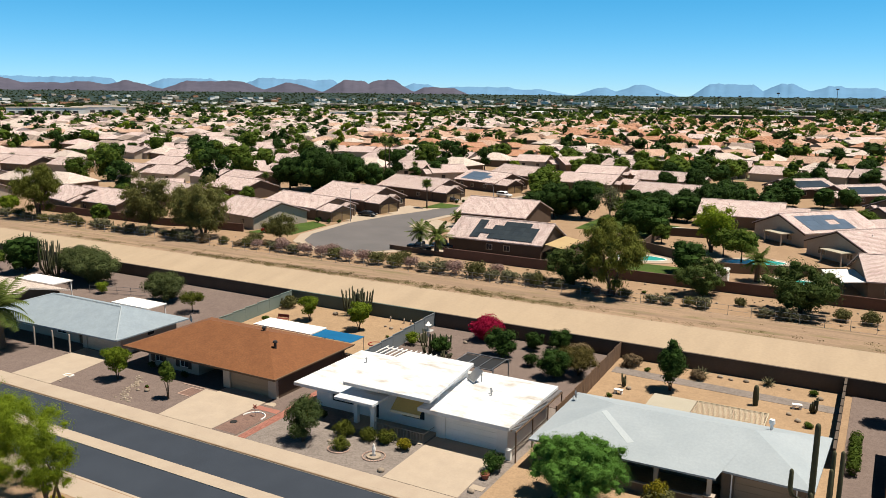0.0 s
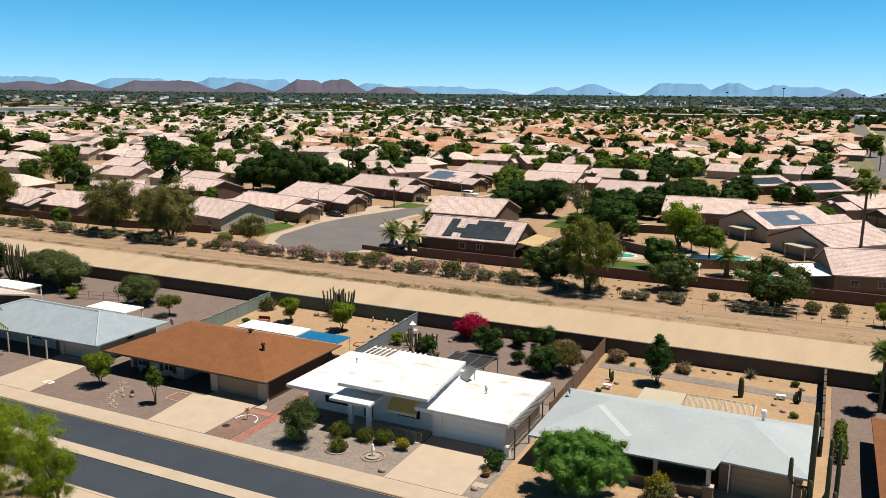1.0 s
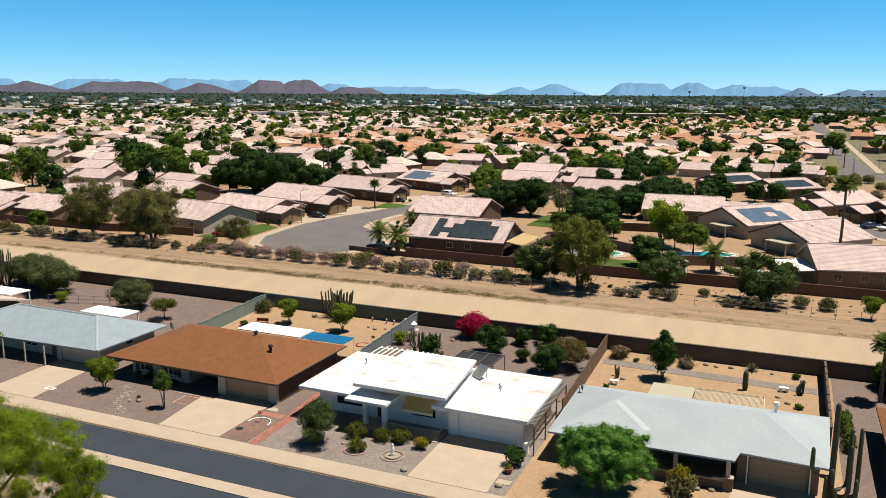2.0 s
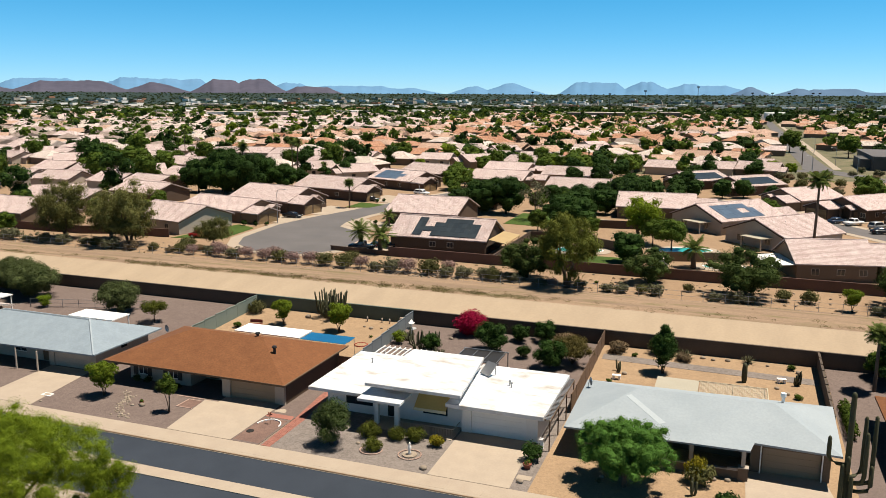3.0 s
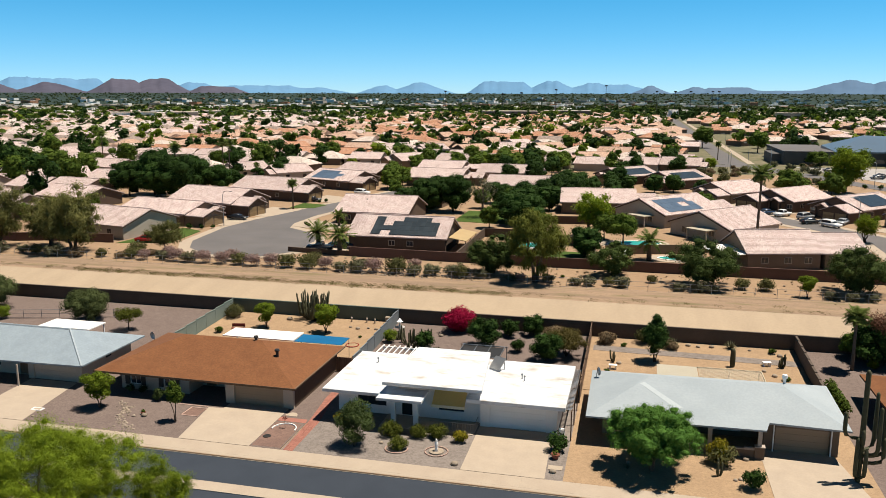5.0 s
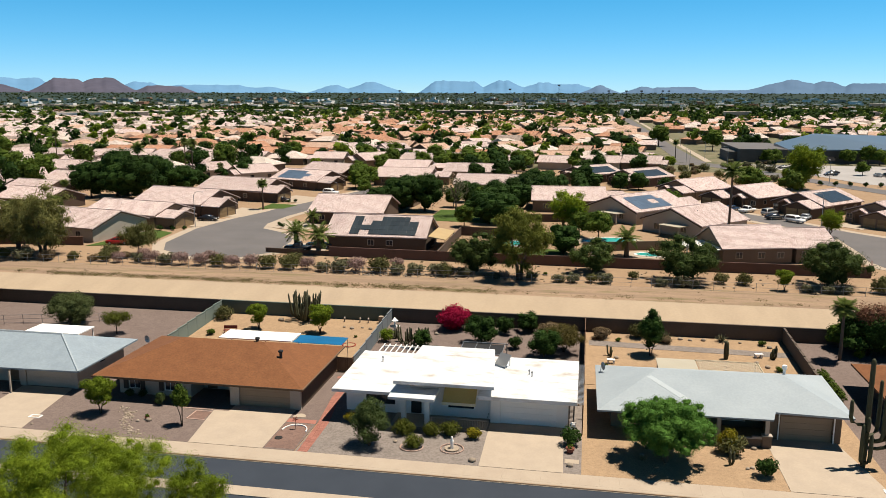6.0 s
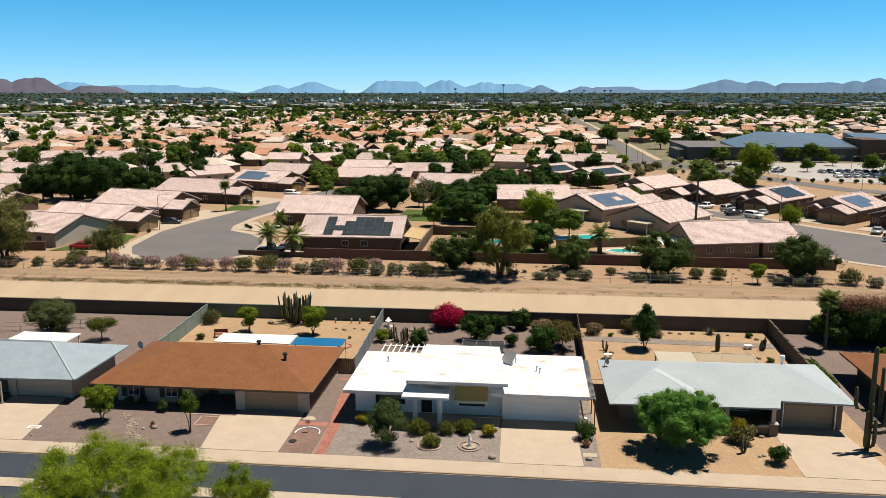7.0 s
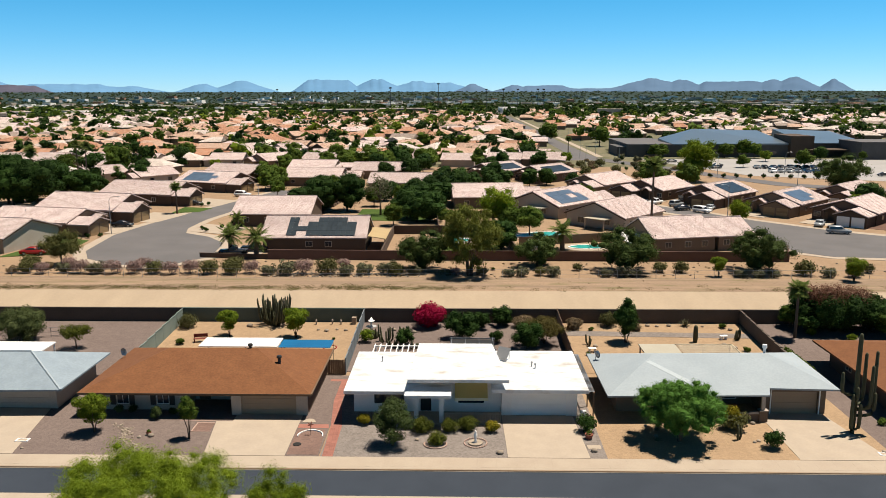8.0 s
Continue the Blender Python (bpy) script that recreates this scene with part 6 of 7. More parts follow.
def car(name, label, paint, kind="sedan"):
    """A parked car: body and cabin from a side profile, glass, wheels and lamps. It faces -x."""
    ob = thing(name, label, "car")
    if kind == "pickup":
        low = [(-2.6, 0.35), (2.6, 0.35), (2.65, 0.95), (0.75, 0.98), (-0.9, 1.0), (-2.55, 0.92)]
        cab = [(-1.05, 0.99), (0.72, 0.99), (0.6, 1.68), (-0.45, 1.7)]
    elif kind == "suv":
        low = [(-2.3, 0.35), (2.3, 0.35), (2.35, 1.0), (-1.0, 1.02), (-2.25, 0.92)]
        cab = [(-1.1, 1.0), (2.25, 1.0), (2.0, 1.66), (-0.4, 1.7)]
    else:
        low = [(-2.3, 0.3), (2.3, 0.3), (2.32, 0.88), (1.5, 0.95), (-1.1, 0.92), (-2.25, 0.75)]
        cab = [(-1.15, 0.9), (1.6, 0.93), (0.85, 1.42), (-0.35, 1.44)]

    def extrude(prof, w, top):
        k = len(prof)
        g = Geo()
        g.v = [(x, -w * (1 - (0.12 if (top and z > 1.2) else 0)), z) for x, z in prof] + [(x, w * (1 - (0.12 if (top and z > 1.2) else 0)), z) for x, z in prof]
        g.f = [tuple(range(k)), tuple(reversed(range(k, 2 * k)))] + [(i, k + i, k + (i + 1) % k, (i + 1) % k) for i in range(k)]
        return g

    part("body", bevelled(extrude(low, 0.92, False), 0.07, 2), paint, ob, smooth=True)
    cb = part("cabin", bevelled(extrude(cab, 0.86, True), 0.05, 2), paint, ob, smooth=True)
    zm = max(z for _, z in cab)
    xs = [x for x, _ in cab]
    for s in (-1, 1):
        part("side_window", Geo().add([(xs[0] + 0.35, s * 0.865, 1.06), (xs[1] - 0.3, s * 0.865, 1.06), (xs[2] - 0.05, s * 0.80, zm - 0.12), (xs[3] + 0.05, s * 0.80, zm - 0.12)], [(0, 1, 2, 3)]), M_glass, cb)
    part("windscreen", Geo().add([(xs[0] + 0.03, -0.74, 1.06), (xs[0] + 0.03, 0.74, 1.06), (xs[3] - 0.06, 0.66, zm - 0.08), (xs[3] - 0.06, -0.66, zm - 0.08)], [(0, 1, 2, 3)]), M_glass, cb)
    part("rear_window", Geo().add([(xs[1] + 0.0, -0.74, 1.08), (xs[1] + 0.0, 0.74, 1.08), (xs[2] + 0.05, 0.66, zm - 0.08), (xs[2] + 0.05, -0.66, zm - 0.08)], [(0, 1, 2, 3)]), M_glass, cb)
    for x in (-1.45, 1.5):
        for s in (-1, 1):
            wh = part("wheel", Geo().tube([(x, s * 0.72, 0.33), (x, s * 0.92, 0.33)], [0.33, 0.33], 14), M_dark, ob)
            part("rim", Geo().tube([(x, s * 0.915, 0.33), (x, s * 0.935, 0.33)], [0.2, 0.18], 10), M_grey_metal, wh)
    for s in (-1, 1):
        part("headlight", box(-2.32, -2.2, s * 0.7 - 0.16, s * 0.7 + 0.16, 0.62, 0.76), M_white, ob)
        part("tail_light", box(2.27 if kind != "pickup" else 2.6, 2.36 if kind != "pickup" else 2.68, s * 0.75 - 0.1, s * 0.75 + 0.1, 0.7, 0.86), M_red, ob)
    return ob


def paint(name, c):
    return surface(name, c, tuple(v * 0.9 for v in c), 0.25, spec=0.6, grain=0.03, bump=0.0)


P_black, P_white, P_silver, P_red, P_blue = paint("black_car_paint", (0.012, 0.013, 0.016)), paint("white_car_paint", (0.75, 0.75, 0.75)), paint("silver_car_paint", (0.26, 0.275, 0.29)), paint("red_car_paint", (0.25, 0.015, 0.015)), paint("blue_car_paint", (0.022, 0.045, 0.09))
car_black = car("car", "black saloon car parked on a driveway", P_black)
car_black.matrix_basis = pose(-74.0, 113.6, 0.06, 0, 0, 185)
car_white = car("car", "white sport utility car parked by the road", P_white, "suv")
car_white.matrix_basis = pose(-61.5, 167, 0.06, 0, 0, 170)
car_silver = car("car", "silver estate car parked on a cul-de-sac", P_silver, "suv")
car_silver.matrix_basis = pose(80.2, 106.6, 0.06, 0, 0, 170)
car_grey = car("car", "silver saloon car parked on a driveway", P_silver)
car_grey.matrix_basis = pose(80.6, 116.6, 0.06, 0, 0, 60)
car_truck = car("pickup_truck", "black pickup truck parked on a driveway", P_black, "pickup")
car_truck.matrix_basis = pose(-40.6, 82.9, 0.06, 0, 0, 5)
car_wtruck = car("pickup_truck", "white pickup truck parked on a driveway", P_white, "pickup")
car_wtruck.matrix_basis = pose(52.6, 151.6, 0.06, 0, 0, 225)
car_red = car("car", "red car parked beside a house", P_red)
car_red.matrix_basis = pose(-77.5, 82.5, 0.06, 0, 0, 190)
car_blue = car("car", "dark blue saloon car parked on a driveway", P_blue)
car_blue.matrix_basis = pose(49.3, 153.8, 0.06, 0, 0, 225)
for src, x, y, rz in ((car_black, -69.8, 149, 190), (car_truck, -37.5, 86.3, 5), (car_silver, 57.2, 148.0, 225), (car_grey, 64.0, 141.5, 60), (car_black, 57.0, 140.5, 200), (car_white, 60.5, 136.5, 130), (car_white, -20, 285, 0), (car_white, 2, 190, 50)):
    copy_thing(src, pose(x, y, 0.06, 0, 0, rz))
rng = random.Random(21)
for i in range(22):
    src = rng.choice((car_black, car_white, car_silver, car_grey, car_blue))
    c = copy_thing(src, pose(116 + (i % 11) * 3.1, 238 + (i // 11) * 16 + rng.uniform(-0.4, 0.4), 0.06, 0, 0, 90 + 180 * (i % 2)))
    c["group"], c["label"] = "cars in the school car park", "saloon or estate car standing in the school car park"
for x, y in ((100, 254), (103, 262), (90, 282), (150, 225)):
    copy_thing(car_black, pose(x, y, 0.06, 0, 0, 10))


def street_lamp(x, y, rz, h=8.0):
    ob = thing("street_lamp", "tall grey street lamp with a curved arm", "street lamp", x, y, 0, rz)
    part("pole", Geo().tube([(0, 0, -0.05), (0, 0, h * 0.9)], [0.1, 0.06], 8), M_grey_metal, ob)
    part("arm", Geo().tube([(0, 0, h * 0.88), (0.3, 0, h * 0.97), (1.0, 0, h), (2.0, 0, h)], [0.05, 0.05, 0.045, 0.04], 6), M_grey_metal, ob)
    part("lamp_head", bevelled(Geo().box(1.7, 2.4, -0.14, 0.14, h - 0.12, h + 0.02), 0.04), M_grey_metal, ob)
    return ob


for x, y, rz in ((-72.6, 104.5, 0), (52.5, 272, 200), (55, 306, 250), (66, 330, 180), (92, 226, 90), (118, 232, 0), (108, 196, 120), (-47.5, 130, 180), (64, 128, 200), (70, 292, 140), (64.5, 420, 180)):
    street_lamp(x, y, rz)

# chain-link fence along the canal track
cf = thing("chain_link_fence", "long chain-link fence beside the canal track", "fence")
pm = Geo().tube([(0, 0, -0.1), (0, 0, 1.5)], [0.035, 0.035], 6).mesh("post", M_grey_metal)
for i in range(86):
    q = new("post", pm)
    q.parent, q.matrix_basis = cf, pose(-160 + i * 3.05, 64.2, 0.05)
for z in (0.12, 0.8, 1.5):
    part("rail", Geo().tube([(-160, 64.2, z), (100, 64.2, z)], [0.018, 0.018], 5), M_grey_metal, cf)

# weeds and stones on the canal bank
rng2 = np.random.default_rng(77)
F_weeds = foliage("dry_weeds", (0.15, 0.125, 0.055), (0.20, 0.175, 0.07), 0.2)
cl = [(x, 56.4 + abs(rng2.normal()) * 1.1, 0.15, 0.5 + 0.7 * rng2.random(), 0.05) for x in np.concatenate([rng2.uniform(-75, 0, 260), rng2.uniform(-120, 90, 160)])]
solo("canal_weeds", leaves(rng2, cl, 30000, 0.035, 2.2, fill=0.0), F_weeds, "dry green weeds along the canal lining", "weeds", kind="stuff")
cl = [(x, y, 0.08, 0.3, 0.08) for x, y in zip(rng2.uniform(-170, 90, 260), rng2.uniform(59.5, 77, 260))]
solo("bank_scrub", leaves(rng2, cl, 5000, 0.06, 1.8), F_dry, "low dry scrub on the bare canal strip", "scrub", kind="stuff")
cb = Geo()
rr2 = random.Random(8)
for i in range(420):
    x, y, k = rr2.uniform(-30, -5) if i < 260 else rr2.uniform(-150, 90), rr2.uniform(65, 72) if i < 260 else rr2.uniform(65.5, 77), rr2.uniform(0.08, 0.28)
    cb.blob((x, y, 0.05), (k, k * 0.8, k * 0.6), rr2, 5, 3, 0.2)
solo("scattered_stones", cb, M_rock, "pale stones scattered along the canal strip", "stones", kind="stuff")

# far landmarks on the plain
def far_box(name, label, az, d, w, dep, h, material, category="building"):
    x, y = 18 + d * math.sin(radians(az)), -55 + d * math.cos(radians(az))
    ob = thing(name, label, category, x, y, 0, -az)
    part("wall", box(-w / 2, w / 2, -dep / 2, dep / 2, 0, h), material, ob)
    part("flat_roof", box(-w / 2 - 0.4, w / 2 + 0.4, -dep / 2 - 0.4, dep / 2 + 0.4, h + 0.003, h + 0.5), M_stucco, ob)
    for i in range(int(w / 9)):
        part("window", box(-w / 2 + 2.5 + i * 9, -w / 2 + 8 + i * 9, -dep / 2 - 0.06, -dep / 2 - 0.003, h * 0.35, h * 0.7), M_glass, ob)


for az, d, w, dep, h, m in ((-54, 1000, 80, 30, 11, M_white), (-51, 1050, 60, 40, 11, M_white), (-34.5, 1050, 50, 40, 7, M_white), (-31.5, 1000, 36, 40, 8, M_stucco), (-51, 1150, 40, 40, 11, M_bluemetal), (-46, 1400, 60, 60, 7, M_bluemetal), (-40, 1500, 50, 50, 7, M_stucco), (-29, 1150, 60, 40, 6, M_bluemetal), (-25, 1200, 90, 40, 6, M_bluemetal), (-20, 1400, 60, 60, 8, M_stucco), (-9, 1050, 70, 40, 8, M_greyblock), (-5, 1100, 60, 40, 8, M_greyblock), (-14, 1250, 60, 40, 7, M_greyblock), (9.4, 1000, 30, 20, 9, M_stucco), (14, 1400, 50, 40, 7, M_stucco), (20, 1500, 60, 40, 7, M_greyblock), (25, 1300, 40, 40, 7, M_stucco)):
    far_box("commercial_building", "large flat-roofed commercial building far off", az, d, w, dep, h, m)
for az, d, h in ((-13.5, 1300, 34), (-9.5, 1250, 30), (-8.2, 1250, 32), (-5.8, 1150, 36), (-2.4, 1200, 42), (1.0, 1250, 34), (2.2, 1250, 34), (3.2, 1250, 34), (4.6, 1250, 34), (5.0, 1250, 34)):
    x, y = 18 + d * math.sin(radians(az)), -55 + d * math.cos(radians(az))
    ob = thing("mast", "tall thin steel lighting mast far off", "mast", x, y)
    part("pole", Geo().tube([(0, 0, -0.2), (0, 0, h)], [0.5, 0.25], 6), M_dark, ob)
    part("lamp_head", box(-1.8, 1.8, -0.4, 0.4, h - 1.2, h + 0.6), M_dark, ob)
az, d = -28.9 + math.degrees(math.atan((16 - 784) / 1423)), 700
x, y = 18 + d * math.sin(radians(az)), -55 + d * math.cos(radians(az))
fl = thing("flagpole", "tall pole with a large red, white and blue flag", "flag", x, y, 0, -az)
part("pole", Geo().tube([(0, 0, -0.2), (0, 0, 39)], [0.35, 0.18], 8), M_white, fl)
M_flagblue = surface("flag_blue_cloth", (0.02, 0.03, 0.16), rough=0.8)
for i in range(7):
    part("stripe", Geo().add([(-0.3 - 1.4 * k, 0.4 * math.sin(k * 1.1), 38 - i * 0.9 - 0.55 * k - 0.9 * j) for j in (0, 1) for k in range(6)] + [(-0.3 - 1.4 * k, 0.4 * math.sin(k * 1.1) + 0.05, 38 - i * 0.9 - 0.55 * k - 0.9 * j) for j in (0, 1) for k in range(6)], [(k, k + 1, 7 + k, 6 + k) for k in range(5)] + [(12 + 6 + k, 12 + 7 + k, 12 + k + 1, 12 + k) for k in range(5)]), M_red if i % 2 == 0 else M_white, fl)
part("canton", Geo().add([(-0.3 - 1.4 * k, 0.4 * math.sin(k * 1.1) - 0.08, 38 - 0.55 * k - 3.6 * j) for j in (0, 1) for k in range(3)], [(k, k + 1, 4 + k, 3 + k) for k in range(2)]), M_flagblue, fl)

# ---- distant town ----
rng = random.Random(4)


def free(x, y):
    if -145 < x < 122 and y < 100:
        return False
    if -140 < x < -112 and y < 135:
        return False
    if -132 < x < 122 and y < 168:
        return False
    if -100 < x < 102 and y < 245:
        return False
    if 44 < x < 72 or (68 < x < 260 and 178 < y < 420) or (36 < x < 72 and 200 < y < 330):
        return False
    if y < 78:
        return False
    az = math.degrees(math.atan2(x - 18, y + 55))
    return -61 < az < 32


variants = []
for i in range(6):
    rm = (M_tile, M_tile, M_sandtile, M_orangetile, M_peachtile, M_orangetile)[i]
    h = tile_house(14 + i % 3 * 1.5, 12.5 + i % 2 * 2, rm, WALLS[(0, 1, 1, 0, 2, 1)[i]], 2.7, 2.3 + 0.2 * (i % 3), i in (2, 5), (1, -1, 0, 1, 1, 0)[i], plain=True)
    h["group"] = "houses of the town"
    variants.append(h)
used = [False] * 6
fv = [Geo() for _ in range(5)]
fw = Geo()
trees_far = []
row, y = 0, 84.0
while y < 1150:
    x = -1000 + rng.uniform(0, 15)
    while x < 640:
        px, py = x + rng.uniform(-1.5, 1.5), y + rng.uniform(-3, 3)
        if free(px, py) and rng.random() < (0.93 if px < 66 else 0.6):
            rz = rng.choice((168, 168, 45, 225, 180, 0)) + rng.uniform(-6, 6)
            far = math.hypot(px - 18, py + 55)
            orange = py > 290 and -260 < px < 200 and rng.random() < 0.85
            if far < 430:
                k = rng.choice((0, 1, 2, 0, 1)) if not orange else rng.choice((2, 3, 3, 4, 4))
                m = spot(px, py, 1.0, rz)
                if used[k]:
                    copy_thing(variants[k], m)
                else:
                    variants[k].matrix_basis = m
                    used[k] = True
            else:
                w, d, e, r = rng.uniform(12, 17), rng.uniform(12, 15), 2.7, rng.uniform(1.9, 2.8)
                m = pose(px, py, 0, 0, 0, rz)
                k = rng.choice((0, 0, 1, 1, 3, 4)) if not orange else rng.choice((1, 2, 2, 3, 3, 3))
                gg = hip_geo(-w / 2, w / 2, -d / 2, d / 2, e, r, 0.2, rng.choice((0, d * 0.45)), rng.choice((0, d * 0.45)))
                fv[k].add([m @ Vector(p) for p in gg.v], gg.f)
                gg = box(-w / 2 + 0.5, w / 2 - 0.5, -d / 2 + 0.5, d / 2 - 0.5, 0, e + 0.1)
                fw.add([m @ Vector(p) for p in gg.v], gg.f)
            for _ in range(2):
                if rng.random() < 0.5:
                    trees_far.append((px + rng.uniform(-11, 11), py + rng.choice((-1, 1)) * rng.uniform(8.5, 14)))
        x += rng.uniform(16.5, 19.5)
    row += 1
    y += 24 if row % 2 else 37
for k in range(6):
    if not used[k]:
        for o in (*variants[k].children_recursive, variants[k]):
            bpy.data.objects.remove(o)
for k, (gg, m, nm) in enumerate(zip(fv, (M_tile, M_sandtile, M_orangetile, M_peachtile, M_browntile), ("pink-tan", "sand", "orange", "peach", "grey-brown"))):
    solo("far_roofs", gg, m, "far-off %s tile roofs of the town" % nm, "roofs", kind="stuff")
solo("far_walls", fw, M_tanstucco, "far-off stucco walls of the town", "walls", kind="stuff")

# trees between the houses: nearer ones singly, far ones as one mass
FAR_TREES = []
for i in range(4):
    ob = tree("tree", "green tree among the houses of the town", 80 + i, (6.5, 8, 5.5, 9)[i], (3.4, 4.2, 3.2, 3.6)[i], 1.6, (F_dark, F_mid, F_dark, F_dark)[i], 1100, 0.22, 16, None, low=0.8, branches=2, core=0.82)
    ob["group"] = "trees of the town"
    FAR_TREES.append([ob, False])
for _ in range(520):
    trees_far.append((rng.uniform(-900, 560), 250 + 900 * rng.random() ** 0.7))
clump = [leaves(np.random.default_rng(90 + i), crown_clumps(np.random.default_rng(95 + i), 0.6, 7.0, 4.2, 9, 1.9), 44, 1.0) for i in range(4)]
near_clump = [leaves(np.random.default_rng(290 + i), crown_clumps(np.random.default_rng(295 + i), 0.6, 7.0, 4.0, 9, 1.7), 120, 0.5, fill=0.75) for i in range(4)]
for i, c in enumerate(near_clump):
    for b in crown_clumps(np.random.default_rng(295 + i), 0.6, 7.0, 4.0, 9, 1.7):
        c.blob(b[:3], (b[3] * 0.66, b[3] * 0.66, b[4] * 0.66), rng, 6, 4, 0.3)
mass = [Geo(), Geo(), Geo(), Geo()]
singles = 0
for px, py in trees_far:
    if not free(px, py):
        continue
    far = math.hypot(px - 18, py + 55)
    if far < 420 and singles < 60:
        k = rng.randrange(4)
        ob, was = FAR_TREES[k]
        m = spot(px, py, rng.uniform(0.75, 1.35), rng.uniform(0, 360))
        if was:
            copy_thing(ob, m)
        else:
            ob.matrix_basis = m
            FAR_TREES[k][1] = True
        singles += 1
    else:
        c, s = (near_clump if far < 480 else clump)[rng.randrange(4)], rng.uniform(0.6, 1.5)
        mass[rng.choice((0, 0, 0, 0, 1, 1, 1, 1, 2))].add([(px + p[0] * s, py + p[1] * s, p[2] * s) for p in c.v], c.f)
tuft = [leaves(np.random.default_rng(190 + i), crown_clumps(np.random.default_rng(195 + i), 0.3, 7.0, 6.0, 5, 3.0), 16, 2.3) for i in range(4)]
for _ in range(9000):
    d, az = 900 + 2740 * rng.random() ** 0.72, radians(rng.uniform(-61, 32))
    c, s = tuft[rng.randrange(4)], rng.uniform(0.8, 1.5) * (0.65 if d > 2000 else 1.0)
    px, py = 18 + d * math.sin(az), -55 + d * math.cos(az)
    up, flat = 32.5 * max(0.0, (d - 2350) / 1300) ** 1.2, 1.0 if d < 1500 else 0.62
    # from 1500 m on, greyer leaves stand in for aerial haze
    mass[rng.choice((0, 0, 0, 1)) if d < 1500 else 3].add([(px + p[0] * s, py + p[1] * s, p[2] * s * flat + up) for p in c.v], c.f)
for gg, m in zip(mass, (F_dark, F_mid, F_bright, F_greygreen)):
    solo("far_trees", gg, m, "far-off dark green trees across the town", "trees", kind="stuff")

# pale roofs and blocks scattered over the plain
fb = [Geo(), Geo(), Geo()]
for _ in range(620):
    d, az = 1150 + 1800 * rng.random() ** 0.9, radians(rng.uniform(-61, 32))
    px, py = 18 + d * math.sin(az), -55 + d * math.cos(az)
    up = 32.5 * max(0.0, (d - 2350) / 1300) ** 1.2
    w, dp, h = rng.uniform(4, 15), rng.uniform(6, 16), rng.uniform(4, 8)
    fb[rng.choice((0, 0, 0, 1, 1, 1, 2))].box(px - w, px + w, py - dp, py + dp, up - 3, up + h)
for gg, m, nm in zip(fb, (M_whitestucco, M_stucco, M_orangetile), ("cream", "tan", "orange-roofed")):
    solo("far_buildings", gg, m, "far-off low %s buildings across the plain" % nm, "buildings", kind="stuff")

# mountains at the edge of the plain
def ridge(name, peaks, dist, material, label, seed, base=0.0, deep=420):
    """peaks: (azimuth, height in degrees, half width in degrees, flatness)."""
    rr = random.Random(seed)
    a0, a1 = min(p[0] - p[2] for p in peaks), max(p[0] + p[2] for p in peaks)
    n = int((a1 - a0) / 0.12)
    g = Geo()
    depth = 11
    for i in range(n + 1):
        az = a0 + (a1 - a0) * i / n
        h = 0.0
        for c, ph, hw, fl in peaks:
            u = abs(az - c) / hw
            if u < 1:
                s = min(1.0, (1 - u) / (1 - fl))
                s = s ** 1.35 * (1.12 - 0.12 * s)
                v = Vector((az, seed, 0))
                h = max(h, ph * s * (1 + 0.09 * noise.noise(v * 1.1) + 0.06 * noise.noise(v * 2.9) + 0.035 * noise.noise(v * 7.0) + 0.015 * noise.noise(v * 15.0)))
        h = max(h, 0.0)
        for j in range(depth):
            s = j / (depth - 1)
            d = dist - deep * (1 - s)
            k = 1 + (0.14 * noise.noise(Vector((az * 0.9 + s, s * 2.0, seed))) + 0.05 * noise.noise(Vector((az * 3.0 + s * 2, s * 3.0, seed)))) * math.sin(math.pi * s)
            z = (27.5 + base + math.tan(radians(h)) * dist) * (s ** 1.2) * (k if h > 0 else 1)
            g.v.append((18 + d * math.sin(radians(az)), -55 + d * math.cos(radians(az)), z - 0.5))
    g.f = [(i * depth + j, (i + 1) * depth + j, (i + 1) * depth + j + 1, i * depth + j + 1) for i in range(n) for j in range(depth - 1)]
    return solo(name, g, material, label, name.split("_")[-1], kind="structure", smooth=True)


# distance haze is put into these rock colours as blue and violet
M_right = surface("slate_haze_rock", (0.095, 0.155, 0.245), (0.080, 0.134, 0.216), 1.0, spec=0, big=0.004, fine=0.02, grain=0.1, bump=0)
M_far = surface("far_haze_rock", (0.113, 0.232, 0.380), (0.100, 0.212, 0.352), 1.0, spec=0, big=0.004, fine=0.02, grain=0.1, bump=0)
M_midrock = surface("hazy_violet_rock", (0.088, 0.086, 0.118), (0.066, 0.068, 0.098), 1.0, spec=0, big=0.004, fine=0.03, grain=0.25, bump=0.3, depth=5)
T0 = lambda px: -28.9 + math.degrees(math.atan((px - 784) / 1423))
T8 = lambda px: -1.3 + math.degrees(math.atan((px - 784) / 1423))
M_woods = gravel("far_woodland", (0.020, 0.034, 0.028), (0.028, 0.044, 0.036), (0.015, 0.026, 0.021), 0.05, 0.0)
HILLS = [(T0(-15), 1.08, 4.6, 0.08), (T0(165), 0.64, 4.0, 0.12), (T0(237), 0.74, 3.6, 0.05), (T0(90), 0.55, 6.0, 0.4), (T0(390), 0.79, 4.3, 0.42), (T0(522), 0.72, 2.9, 0.12), (T0(632), 0.95, 2.6, 0.25), (T0(685), 0.98, 2.7, 0.25), (T0(780), 0.52, 2.4, 0.45), (T8(30), 0.50, 2.2, 0.35)]
ridge("far_woods", [(-14, 0.0, 60, 0.99)], 3650, M_woods, "dark green line of far woods on the plain", 1, base=5, deep=1300)
ridge("mountain", HILLS, 3900, M_midrock, "low brown desert hills on the horizon, violet haze in their colour", 3)
